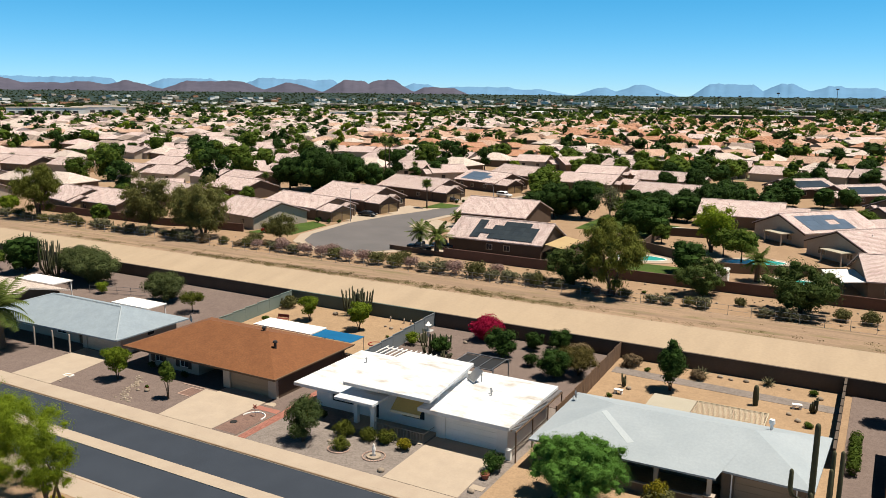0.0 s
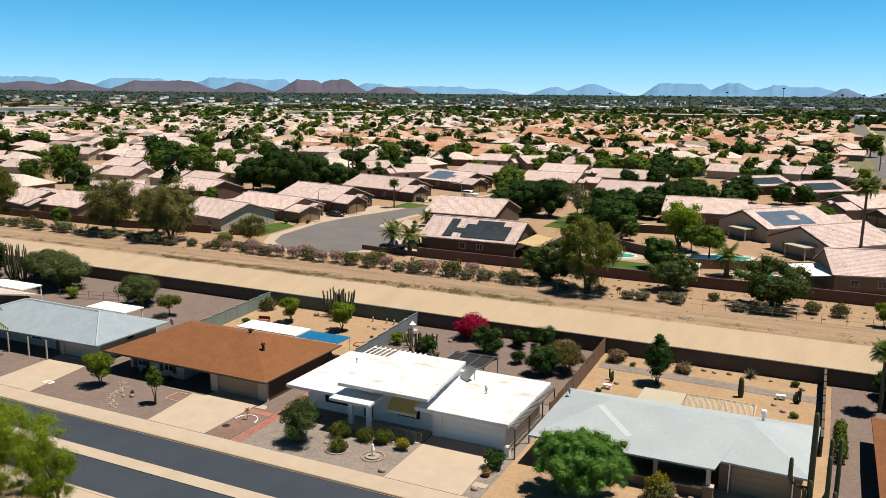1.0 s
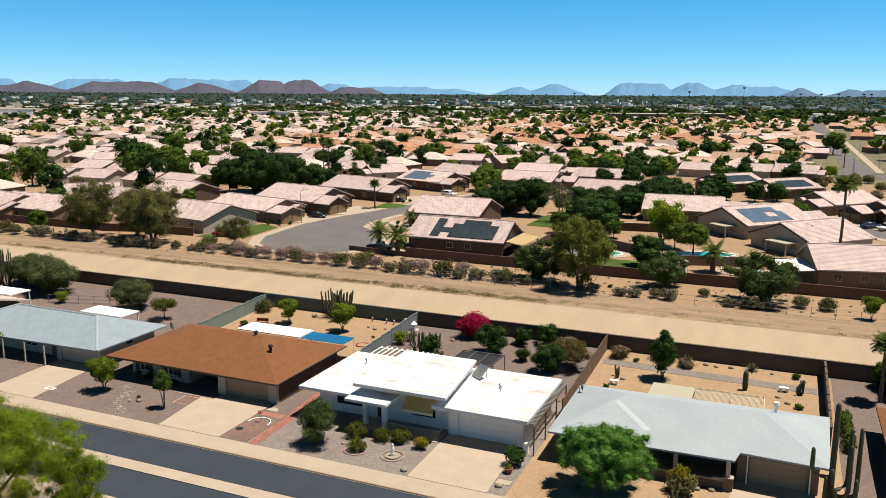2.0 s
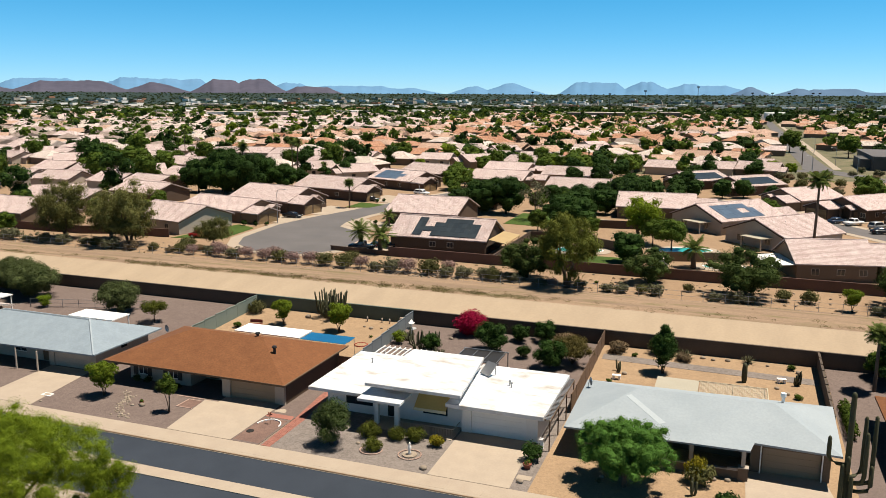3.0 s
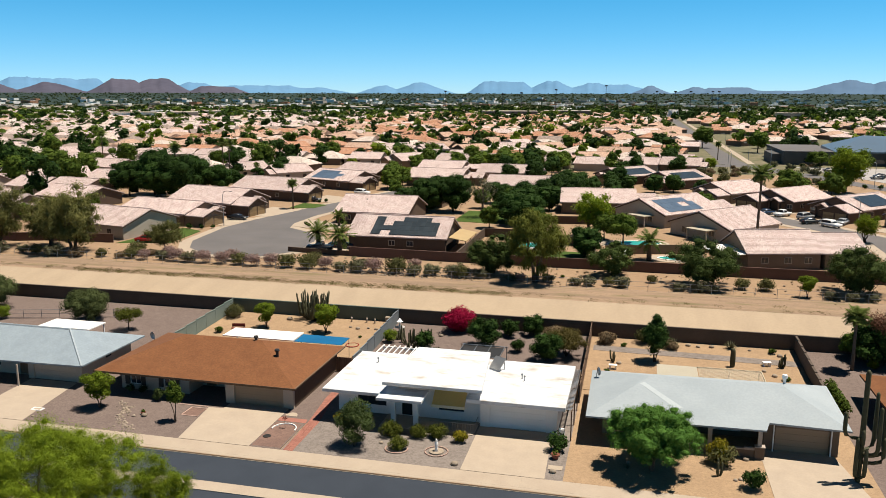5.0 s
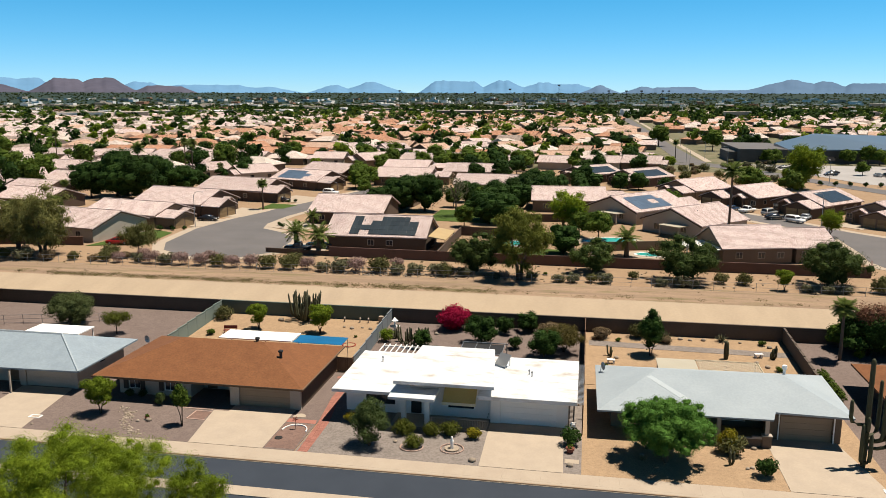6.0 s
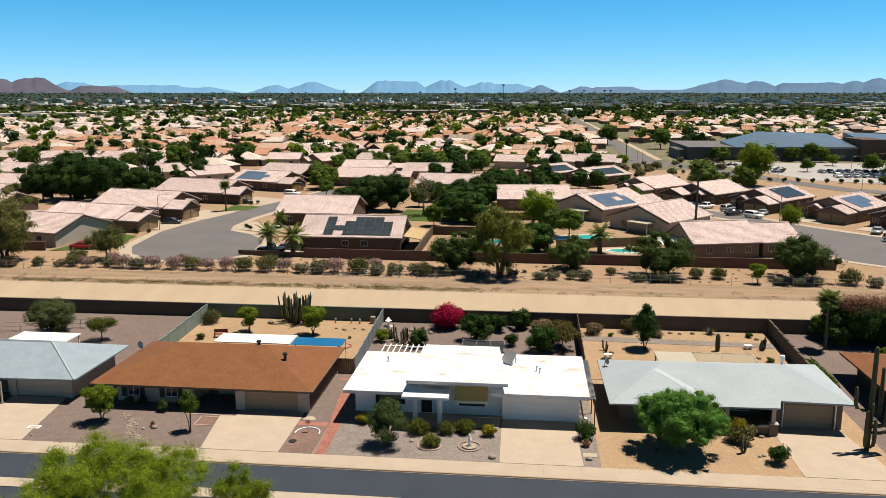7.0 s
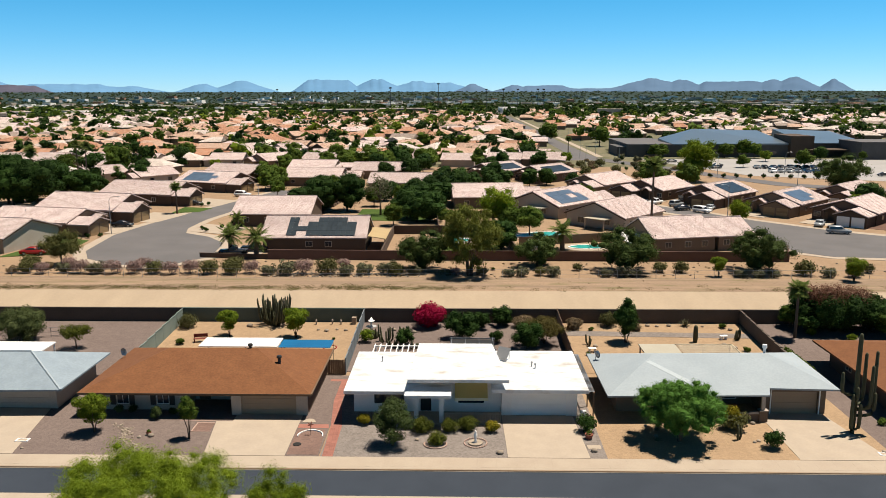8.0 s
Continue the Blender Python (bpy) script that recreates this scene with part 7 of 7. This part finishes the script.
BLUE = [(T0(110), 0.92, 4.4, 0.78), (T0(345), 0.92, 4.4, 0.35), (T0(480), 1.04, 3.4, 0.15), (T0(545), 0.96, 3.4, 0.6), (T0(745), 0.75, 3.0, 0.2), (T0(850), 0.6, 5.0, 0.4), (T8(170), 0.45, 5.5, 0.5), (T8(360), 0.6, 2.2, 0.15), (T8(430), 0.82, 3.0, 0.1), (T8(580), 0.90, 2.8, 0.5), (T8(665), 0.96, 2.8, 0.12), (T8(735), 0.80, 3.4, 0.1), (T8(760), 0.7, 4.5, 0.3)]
ridge("mountain", BLUE, 4500, M_far, "mountain range far across the plain, pale blue haze in its colour", 8)
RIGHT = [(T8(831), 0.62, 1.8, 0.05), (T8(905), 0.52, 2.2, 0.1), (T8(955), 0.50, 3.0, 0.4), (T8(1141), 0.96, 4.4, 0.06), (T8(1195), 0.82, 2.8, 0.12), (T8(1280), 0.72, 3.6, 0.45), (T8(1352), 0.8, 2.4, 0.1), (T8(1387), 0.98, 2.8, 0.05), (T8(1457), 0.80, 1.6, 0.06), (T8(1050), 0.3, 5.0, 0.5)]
ridge("mountain", RIGHT, 4200, M_right, "desert mountains on the horizon, blue haze in their colour", 12)

# ---- plants ----
KINDS = {}


def kind_of(key, make):
    KINDS[key] = make
    KINDS[key + "_used"] = False


def put_plant(key, x, y, s=1.0, rz=None, sz=None, label="", z=None):
    """The first of a kind is moved to its place; the others are copies of it."""
    if y > 165 and key in ("ficus", "round", "mid"):
        key += "_far"
    pick = int(abs(x * 7 + y * 3)) % 5
    if key in ("mid", "mid_far") and pick < 1:
        key = "lime"
    elif key in ("round", "round_far") and pick < 2:
        key = "mid"
    rz = (x * 37.1 + y * 17.3) % 360 if rz is None else rz
    m = spot(x, y, s, rz, lift(y) if z is None else z, sz)
    if KINDS[key + "_used"]:
        ob = copy_thing(KINDS[key], m)
    else:
        ob = KINDS[key]
        ob.matrix_basis = m
        KINDS[key + "_used"] = True
    if label:
        ob["label"] = label
    return ob


kind_of("ficus_far", tree("tree", "tall dense dark green ficus tree", 11, 10, 5.0, 1.8, F_dark, 2600, 0.22, 40, 1.9, low=0.1, branches=1, core=0.92))
kind_of("round_far", tree("tree", "round dense green garden tree", 12, 6, 3.4, 1.2, F_dark, 1900, 0.16, 34, 1.3, low=0.05, branches=1, core=0.92))
kind_of("mid_far", tree("tree", "leafy green shade tree among houses", 13, 7, 3.6, 2.0, F_mid, 1900, 0.16, 34, 1.3, low=0.5, branches=1, core=0.88))
kind_of("ficus", tree("tree", "tall dense dark green ficus tree", 11, 10, 5.0, 1.8, F_dark, 9000, 0.13, 46, 1.8, low=0.1, branches=3, core=0.92))
kind_of("round", tree("tree", "round dense green garden tree", 12, 6, 3.4, 1.2, F_dark, 7000, 0.10, 38, 1.25, low=0.05, branches=3, core=0.92))
kind_of("mid", tree("tree", "leafy green shade tree among houses", 13, 7, 3.6, 2.0, F_mid, 7000, 0.10, 36, 1.2, low=0.6, branches=3, core=0.88))
kind_of("lime", tree("tree", "leafy bright green tree among houses", 113, 6.6, 3.7, 1.6, F_bright, 7000, 0.10, 36, 1.2, low=0.5, branches=3, core=0.85))
kind_of("palo", tree("tree", "airy yellow-green palo verde tree", 14, 7, 3.6, 1.6, F_palo, 9000, 0.12, 30, 1.1, aspect=2.2, stems=3, slim=0.5))
kind_of("willow", tree("tree", "tall drooping olive-green willow-like tree beside the canal", 15, 11.5, 5.4, 4.0, F_willow, 30000, 0.105, 70, 1.2, aspect=2.8, droop=2.4, low=1.2, slim=0.5, stems=2, core=0.22))
kind_of("eucal", tree("tree", "broad olive-green tree with hanging twigs beside the canal", 16, 12, 6.2, 3.0, F_grey_olive, 34000, 0.11, 80, 1.4, aspect=2.4, droop=1.4, low=0.8, stems=2, slim=0.6, core=0.34))
kind_of("mesquite", tree("tree", "spreading mesquite tree with fine green leaves", 17, 6, 4.6, 1.8, F_mesq, 30000, 0.065, 64, 1.05, aspect=2.2, stems=2, slim=0.6, low=0.1, core=0.6))
kind_of("bare", tree("tree", "tall thinly leaved grey-brown tree", 18, 10, 3.6, 3.0, F_sage, 700, 0.12, 26, 0.9, aspect=2.0, low=3.0))
kind_of("small", tree("tree", "small bright green garden tree", 19, 3.2, 1.4, 1.0, F_bright, 9500, 0.05, 30, 0.42, stems=3, tr=0.045, low=0.8, core=0.5, branches=8))
kind_of("citrus", tree("tree", "round dark green citrus tree", 20, 3.8, 2.2, 0.6, F_dark, 5200, 0.075, 26, 0.8, low=0.25, core=0.8))
kind_of("sage", shrub("shrub", "grey-green desert sage shrub on bare soil", 21, 1.5, 1.15, F_sage, 1200, 0.075, aspect=1.6, clumps=16))
kind_of("oleander", shrub("shrub", "rounded shrub with dusty pink blossom", 22, 1.9, 1.35, F_pink, 1400, 0.085, clumps=16))
kind_of("olivebush", shrub("shrub", "olive-green rounded desert shrub", 23, 1.7, 1.3, F_olive, 1300, 0.08, aspect=1.5, clumps=16))
kind_of("green", shrub("shrub", "rounded leafy green garden shrub", 24, 1.1, 0.9, F_mid, 1900, 0.055))
kind_of("yellowbush", shrub("shrub", "small yellow-green flowering shrub", 25, 1.1, 0.85, F_yellow, 1900, 0.055))
kind_of("dry", shrub("shrub", "dry brown twiggy desert shrub", 26, 1.0, 0.9, F_dry, 1900, 0.045, aspect=2.2))
kind_of("darkbush", shrub("shrub", "dense dark green clipped shrub", 27, 1.8, 1.05, F_dark, 1500, 0.08, clumps=18))
kind_of("fanpalm", palm("palm_tree", "fan palm with a slim brown trunk", 31, 9.0, 2.6, 54, 0.22, True))
kind_of("tallpalm", palm("palm_tree", "very tall slim fan palm among the houses", 32, 12.0, 2.3, 40, 0.17, True))
kind_of("datepalm", palm("palm_tree", "short date palm with arching fronds", 33, 2.6, 2.7, 30, 0.28))

kind_of("weeping", tree("tree", "grey-green weeping tree hanging to the ground", 62, 6.6, 3.9, 1.6, F_grey_olive, 15000, 0.09, 48, 1.1, aspect=2.6, droop=2.6, low=0.2, slim=0.6))

# along the canal
for key, x, y, s in (("willow", 2.6, 66.6, 1.1), ("eucal", -102.1, 70.9, 1.12), ("eucal", -84.8, 69.8, 1.0), ("eucal", -93.5, 74.5, 0.75), ("willow", -137, 68.8, 1.1), ("weeping", -68.2, 74.0, 1.0), ("mesquite", -5.0, 70.8, 1.25), ("mesquite", 14.3, 74.3, 0.85), ("mesquite", 28.7, 70.2, 1.1), ("mesquite", 50.4, 70.0, 1.1), ("small", 42.7, 66.2, 1.1), ("mid", -118.2, 71.2, 0.72), ("small", 62.5, 62.6, 1.2), ("mid", -150, 70, 0.8)):
    put_plant(key, x, y, s)
rng = random.Random(7)
x = -71.0
while x < -9:
    key = rng.choice(("oleander", "sage", "olivebush", "oleander", "sage"))
    put_plant(key, x, 67.2 + rng.uniform(-0.5, 0.5), rng.uniform(1.0, 1.4))
    if rng.random() < 0.4:
        put_plant(rng.choice(("oleander", "dry", "olivebush")), x + rng.uniform(-1, 1), 70.2 + rng.uniform(-0.8, 1.5), rng.uniform(0.9, 1.3))
    x += rng.uniform(2.6, 4.0)
for x, y, s, key in ((-9.5, 67.0, 1.3, "olivebush"), (-6.6, 67.3, 1.1, "sage"), (-1.2, 66.4, 1.0, "sage"), (0.3, 66.2, 0.9, "oleander"), (4.5, 67.0, 1.0, "sage"), (9.0, 66.0, 1.0, "sage"), (11.0, 66.1, 1.1, "sage"), (16.2, 66.2, 1.3, "sage"), (14.0, 66.8, 0.9, "olivebush"), (24.6, 65.8, 1.0, "sage"), (27.4, 65.9, 1.25, "sage"), (29.4, 66.2, 1.0, "sage"), (34, 69.5, 1.1, "olivebush"), (37.5, 69.4, 1.2, "olivebush"), (46.0, 65.6, 1.0, "sage"), (48.8, 65.4, 1.0, "sage"), (51.2, 65.5, 1.0, "sage"), (57, 67.5, 1.6, "olivebush"), (60, 66.0, 1.2, "sage"), (64.4, 66.0, 1.4, "sage"), (68, 69.5, 1.0, "olivebush"), (72.4, 66, 1.3, "sage"), (76, 66.4, 1.2, "sage"), (80, 66, 1.2, "sage"), (20.6, 70.6, 0.8, "olivebush"), (6.5, 70.6, 0.6, "green")):
    put_plant(key, x, y, s * 0.82)
x = -175.0
while x < -71:
    put_plant(rng.choice(("sage", "olivebush", "sage", "dry")), x, 66.4 + rng.uniform(-0.6, 1.2), rng.uniform(0.8, 1.5))
    x += rng.uniform(2.6, 5.0)

# among the far gardens
for key, x, y, s in (
        ("ficus", -116, 145.5, 1.15), ("ficus", -110.9, 148, 1.2), ("ficus", -121, 152, 1.3), ("ficus", -113, 158, 1.1), ("ficus", -126, 147, 1.0), ("ficus", -108, 211, 0.8), ("ficus", -116, 215, 0.75), ("round", -51.4, 167, 1.0),
        ("ficus", -34, 136.5, 0.85), ("ficus", -27.5, 139, 0.92), ("round", -38, 134.5, 1.15), ("bare", -18.4, 132, 1.1), ("round", -11.6, 127, 1.1), ("round", -6.0, 122, 1.1), ("round", -10.0, 141, 1.0), ("ficus", -8, 160, 0.65), ("round", -14, 153, 0.9), ("round", -20, 158, 0.9), ("mid", -3, 158, 0.8),
        ("ficus", -30, 240, 1.0), ("ficus", -21, 245, 1.15), ("ficus", -13, 238, 1.0), ("ficus", 1, 176, 1.0), ("ficus", -4.5, 171, 0.9), ("ficus", 5, 181, 0.8), ("ficus", -16, 214, 1.05), ("ficus", -24, 209, 0.9), ("round", 10, 191, 1.0), ("round", 15, 193, 0.9), ("round", 22.8, 193, 1.0),
        ("palo", 8.6, 111, 1.45), ("mid", 15.4, 104, 1.3), ("mid", 11.5, 108, 1.15), ("round", 8.8, 89, 0.85), ("palo", 62.8, 117.4, 0.62), ("mid", 76.8, 206, 1.7), ("palo", 79, 208, 1.5), ("mesquite", 115.7, 183, 1.6), ("mid", 131, 286, 1.05), ("mid", 133.7, 253, 1.15), ("mid", 90, 299, 0.9), ("mid", 45.8, 280, 1.0), ("mid", 39, 284, 1.1), ("ficus", 16.8, 352, 1.2), ("mid", 77, 384, 1.5), ("mid", 52, 416, 1.6), ("mid", 104, 296, 0.8), ("mid", 112, 258, 0.7),
        ("ficus", -170, 303, 0.95), ("ficus", -160, 300, 0.9), ("mid", -118, 288, 1.1), ("ficus", -104, 285, 0.8), ("mid", -80, 271, 1.1), ("ficus", -229, 208, 1.0), ("mid", -174, 174, 1.5), ("mid", -166, 180, 1.3), ("ficus", -219, 204, 0.9), ("mid", -74, 300, 1.0), ("round", -128, 190, 0.8), ("mid", -92, 243, 1.0)):
    put_plant(key, x, y, s)
rng = random.Random(12)
ZONES = ((-38, 128, -30, 150, 2, "round"), (-20, 112, -4, 128, 2, "round"), (-22, 146, 0, 166, 6, "round"), (-8, 164, 12, 204, 7, "ficus"), (20, 190, 44, 206, 3, "round"), (26, 152, 44, 166, 3, "mid"), (-70, 196, -58, 240, 6, "mid"), (-112, 160, -104, 200, 6, "ficus"), (-40, 164, -30, 180, 5, "round"), (-66, 240, -10, 262, 12, "mid"),  (-3, 112, 6, 122, 1, "round"), (96, 140, 104, 150, 3, "mid"), (-125, 100, -112, 122, 5, "mid"), (-150, 98, -122, 101, 4, "round"), (-60, 176, -56, 196, 4, "mid"), (86, 303, 150, 308, 7, "mid"), (150, 286, 215, 300, 7, "round"), (60, 186, 74, 196, 3, "mid"), (100, 140, 112, 150, 3, "round"), (70, 380, 190, 440, 10, "ficus"), (8, 244, 44, 288, 8, "ficus"), (-60, 262, 40, 290, 10, "mid"))
for x0, y0, x1, y1, k, key in ZONES:
    for i in range(k):
        x, y = rng.uniform(x0, x1), rng.uniform(y0, y1)
        if all(math.hypot(x - m[0], y - m[1]) > 9.5 for m in MID):
            put_plant(key, x, y, rng.uniform(0.7, 1.12))
for key, x, y, s in (("tallpalm", -116.5, 157, 1.12), ("tallpalm", -123, 197, 0.95), ("tallpalm", -117, 190, 0.95), ("fanpalm", -68.9, 134, 0.72), ("tallpalm", 40.3, 103.5, 1.08), ("datepalm", 20.3, 88.6, 1.25), ("datepalm", -41.5, 84.2, 1.0), ("datepalm", -35.9, 80.9, 1.05), ("fanpalm", -127, 137, 0.8), ("fanpalm", -110, 196, 0.8), ("datepalm", -47.5, 111, 0.7), ("fanpalm", -135, 225, 0.9), ("tallpalm", -210, 250, 0.9), ("fanpalm", 52.8, 330, 1.1)):
    put_plant(key, x, y, s)
for x, y in ((-78, 99), (-76.5, 101.5), (-75.3, 99.6), (-79.5, 102.2), (-73.4, 101), (-55, 110), (-51.5, 112.5), (-53.5, 108), (-49, 107), (-65.8, 149), (-67, 147.2), (-50, 117), (-48, 114)):
    put_plant("darkbush", x, y, 0.75)
for i in range(46):
    x, y = rng.uniform(40, 92), rng.uniform(212, 310)
    if not (56 < x < 66 and y > 280):
        put_plant(rng.choice(("olivebush", "darkbush", "sage", "dry")), x, y, rng.uniform(0.9, 1.7))
for i in range(9):
    put_plant("darkbush", 88 + i * 4.4, 221 - i * 0.6, 1.25)

# front gardens
kind_of("greybush", shrub("shrub", "loose grey-green shrub before the house wall", 59, 1.35, 0.85, F_greygreen, 1800, 0.055, clumps=10))
kind_of("frontbush", shrub("shrub", "rounded olive-green shrub on front gravel", 58, 1.15, 0.95, F_front, 2600, 0.055, clumps=16))
put_plant("small", -31.0, 4.4, 1.1)
kind_of("slimtree", tree("tree", "slim young tree with three thin pale trunks", 45, 3.9, 0.85, 1.9, F_mid, 4200, 0.055, 20, 0.42, stems=3, tr=0.04, low=1.6, bark=M_palmbark, core=0.45))
put_plant("slimtree", -22.2, 3.2, 1.0)
kind_of("mesqfront", tree("tree", "spreading feathery green mesquite in the front garden", 41, 5.7, 3.85, 1.9, F_fern, 210000, 0.036, 340, 0.58, aspect=3.4, stems=4, low=0.95, slim=0.35, up=1.1, core=0.66))
put_plant("mesqfront", 19.8, 3.5, 1.0, 20)
kind_of("nearpalo", tree("tree", "broad yellow-green palo verde beside the street", 42, 10.0, 6.3, 2.6, F_palo, 260000, 0.036, 300, 0.85, aspect=3.4, stems=4, low=2.0, slim=0.35, up=1.1, core=0.3))
put_plant("nearpalo", -17.3, -19.2, 1.04, 40, 0.97)
kind_of("nearpalo2", tree("tree", "small yellow-green palo verde beside the street", 44, 8.1, 2.3, 2.2, F_palo, 44000, 0.036, 70, 0.62, aspect=3.4, stems=3, low=2.4, slim=0.35, up=1.1, core=0.3))
put_plant("nearpalo2", -9.4, -18.5, 1.0, 150, 1.05)
kind_of("greyleaf", tree("tree", "grey-green leafy garden tree", 43, 4.4, 2.0, 0.8, F_greygreen, 13000, 0.052, 40, 0.55, low=0.3, stems=2, core=0.45))
put_plant("greyleaf", -4.6, 2.2, 0.95)
for key, x, y, s in (("frontbush", -2.3, 5.0, 1.15), ("frontbush", 0.2, 5.2, 0.85), ("frontbush", 1.8, 5.5, 0.9), ("yellowbush", 3.9, 5.1, 0.95), ("frontbush", -0.9, 2.5, 0.85), ("yellowbush", -7.5, 6.6, 0.95), ("darkbush", -6.3, 7.3, 0.6), ("darkbush", 12.2, 5.2, 1.3), ("olivebush", 25.2, 6.0, 0.9), ("darkbush", 27.3, 2.3, 1.3), ("greybush", -26.6, 7.3, 0.9), ("greybush", -30.6, 8.6, 0.75), ("darkbush", -25.4, 8.4, 0.6), ("darkbush", -29.4, 8.9, 0.6), ("green", 38.8, 7.2, 1.2), ("darkbush", 41.5, 6.5, 0.9)):
    put_plant(key, x, y, s)
put_plant("yellowbush", 25.0, 6.2, 1.2, sz=2.1, label="tall yellow-green flowering shrub")
put_plant("datepalm", -51.2, 4.4, 1.5)
for x, y in ((-11, -15.5), (-12.8, -16.0), (-26, -15.0), (-30, -15.6), (4, -18)):
    put_plant("yellowbush", x, y, 1.0)
sg = saguaro("saguaro_cactus", "tall ribbed saguaro cactus with upright arms", 5, 9.1, 0.20, [(3.6, 185, 1.3, 5.7), (2.2, 5, 1.6, 7.5), (2.6, 40, 1.4, 7.1), (2.4, 335, 1.15, 6.4), (0.4, 225, 0.5, 3.8), (1.7, 350, 1.55, 3.9), (3.0, 270, 0.32, 4.4), (0.5, 300, 0.55, 3.0)])
sg.matrix_basis = pose(35.2, 5.3, 0, 0, 0, 0)

# back gardens
kind_of("olivetree", tree("tree", "broad round olive-green tree in a gravel garden", 56, 4.6, 3.2, 0.8, F_olivegrey, 20000, 0.05, 44, 0.95, low=0.2, core=0.75, aspect=1.8, droop=0.6))
kind_of("umbrella", tree("tree", "low umbrella-shaped green tree with a dark trunk", 61, 2.9, 1.9, 1.2, F_front, 5200, 0.06, 26, 0.55, low=1.2, tr=0.07))
kind_of("brightround", tree("tree", "round bright green garden tree", 57, 3.4, 1.9, 0.5, F_bright, 4200, 0.09, 26, 0.75, low=0.2))
kind_of("dryolive", tree("tree", "spreading olive-brown shrub tree in a gravel garden", 63, 3.3, 2.8, 0.5, F_oliveb, 22000, 0.05, 60, 0.6, low=0.6, stems=4, aspect=3.0, slim=0.5, up=0.6))
for key, x, y, s in (("olivetree", -50.4, 28.2, 1.0), ("umbrella", -43.0, 26.4, 1.0), ("small", -26.5, 30.8, 1.0), ("small", -18.5, 30.5, 1.1), ("olivebush", -32.6, 34.0, 0.9), ("green", -31.6, 28.1, 1.5), ("green", -13.9, 29.9, 0.6), ("brightround", -9.9, 29.2, 0.5),
                     ("citrus", 1.3, 30.0, 1.0), ("citrus", 3.6, 34.2, 0.6), ("darkbush", 5.3, 29.2, 1.25), ("citrus", 8.7, 27.2, 0.92), ("citrus", -5.3, 28.0, 0.6), ("dryolive", 10.8, 29.0, 1.0), ("citrus", 6.3, 35.3, 0.72), ("dry", 8.8, 34.6, 1.2),
                     ("dry", 15.0, 34.4, 1.1), ("green", 17.0, 33.5, 0.9), ("olivebush", 19.4, 35.3, 0.9), ("green", 33.2, 34.6, 1.25), ("green", 33.5, 26.7, 1.1), ("green", 15.4, 25.2, 0.8), ("dry", 22.3, 33.8, 0.8),
                     ("round", 41.6, 35.2, 0.62), ("mid", 51.5, 31.0, 0.7), ("brightround", 42.9, 31.9, 0.72), ("brightround", 46.6, 29.6, 0.7), ("olivetree", -66.5, 30.0, 1.15), ("brightround", -62.0, 27.0, 1.1), ("olivetree", -71, 31.5, 1.2), ("olivetree", -75, 32.5, 1.1), ("round", -84, 30, 0.9), ("round", -90, 28, 0.9), ("green", -80, 26, 1.4)):
    put_plant(key, x, y, s)
kind_of("redbush", shrub("bougainvillea", "crimson flowering bougainvillea against the canal wall", 51, 3.0, 1.9, F_red, 11000, 0.075, "shrub", clumps=34))
put_plant("redbush", -2.8, 34.8, 1.15)
kind_of("cypress", tree("tree", "dense dark green upright pointed tree", 52, 5.1, 1.45, 1.3, F_dark, 9000, 0.07, 60, 0.7, low=0.9, stems=3, tr=0.05, core=0.8, taper=0.75))
put_plant("cypress", 20.4, 29.4, 1.12)
kind_of("oleanderbig", tree("tree", "tall oleander hedge with dusty red tips", 53, 5.2, 3.6, 0.6, F_dark, 12000, 0.10, 40, 1.2, low=0.1, core=0.9))
put_plant("oleanderbig", 44.0, 33.6, 1.0)
put_plant("oleanderbig", 47.5, 34.2, 0.95)
put_plant("oleanderbig", 51.0, 34.0, 0.9)
put_plant("oleanderbig", 55.5, 33.6, 0.95)
kind_of("oleandertop", shrub("shrub", "dusty red blossom over a tall oleander hedge", 54, 1.8, 3.2, F_rust, 4200, 0.08, clumps=18))
put_plant("oleandertop", 44.5, 33.8, 1.0, z=4.4)
put_plant("oleandertop", 48.6, 34.3, 0.9, z=4.1)
put_plant("fanpalm", 40.7, 31.3, 0.9)
for i, (x, y, h, n, sp) in enumerate(((-22.1, 35.2, 3.7, 80, 1.9), (-7.6, 28.9, 2.2, 9, 0.9), (-5.4, 29.4, 2.3, 7, 0.7), (-8.9, 30.2, 1.3, 8, 0.7), (-6.4, 27.4, 1.0, 10, 0.9), (-4.0, 26.9, 1.1, 8, 0.6), (33.5, 30.4, 1.9, 7, 0.45), (24.9, 3.8, 2.0, 3, 0.25), (-79.0, 30.5, 7.0, 18, 1.5), (-86.0, 32.0, 6.5, 6, 0.8), (16.0, 28.4, 2.0, 5, 0.5), (-76.4, 30.0, 6.2, 10, 1.1))):
    c = column_cactus("column_cactus", "cluster of tall dark column cacti" if n > 6 else "small group of upright column cacti", 60 + i, h, n, sp)
    c.matrix_basis = pose(x, y, lift(y))
c = saguaro("barrel_cactus", "single thick column cactus", 70, 2.1, 0.27, [])
c.matrix_basis = pose(28.5, 29.6, lift(29.6))
for x, y, r in ((28.9, 35.3, 1.05), (22.4, 34.4, 1.3), (17.9, 3.4, 0.5), (18.4, 5.6, 0.4)):
    c = agave("agave", "spiky blue-green agave rosette on gravel", int(x), r, F_sage)
    c.matrix_basis = pose(x, y, lift(y) + 0.02)
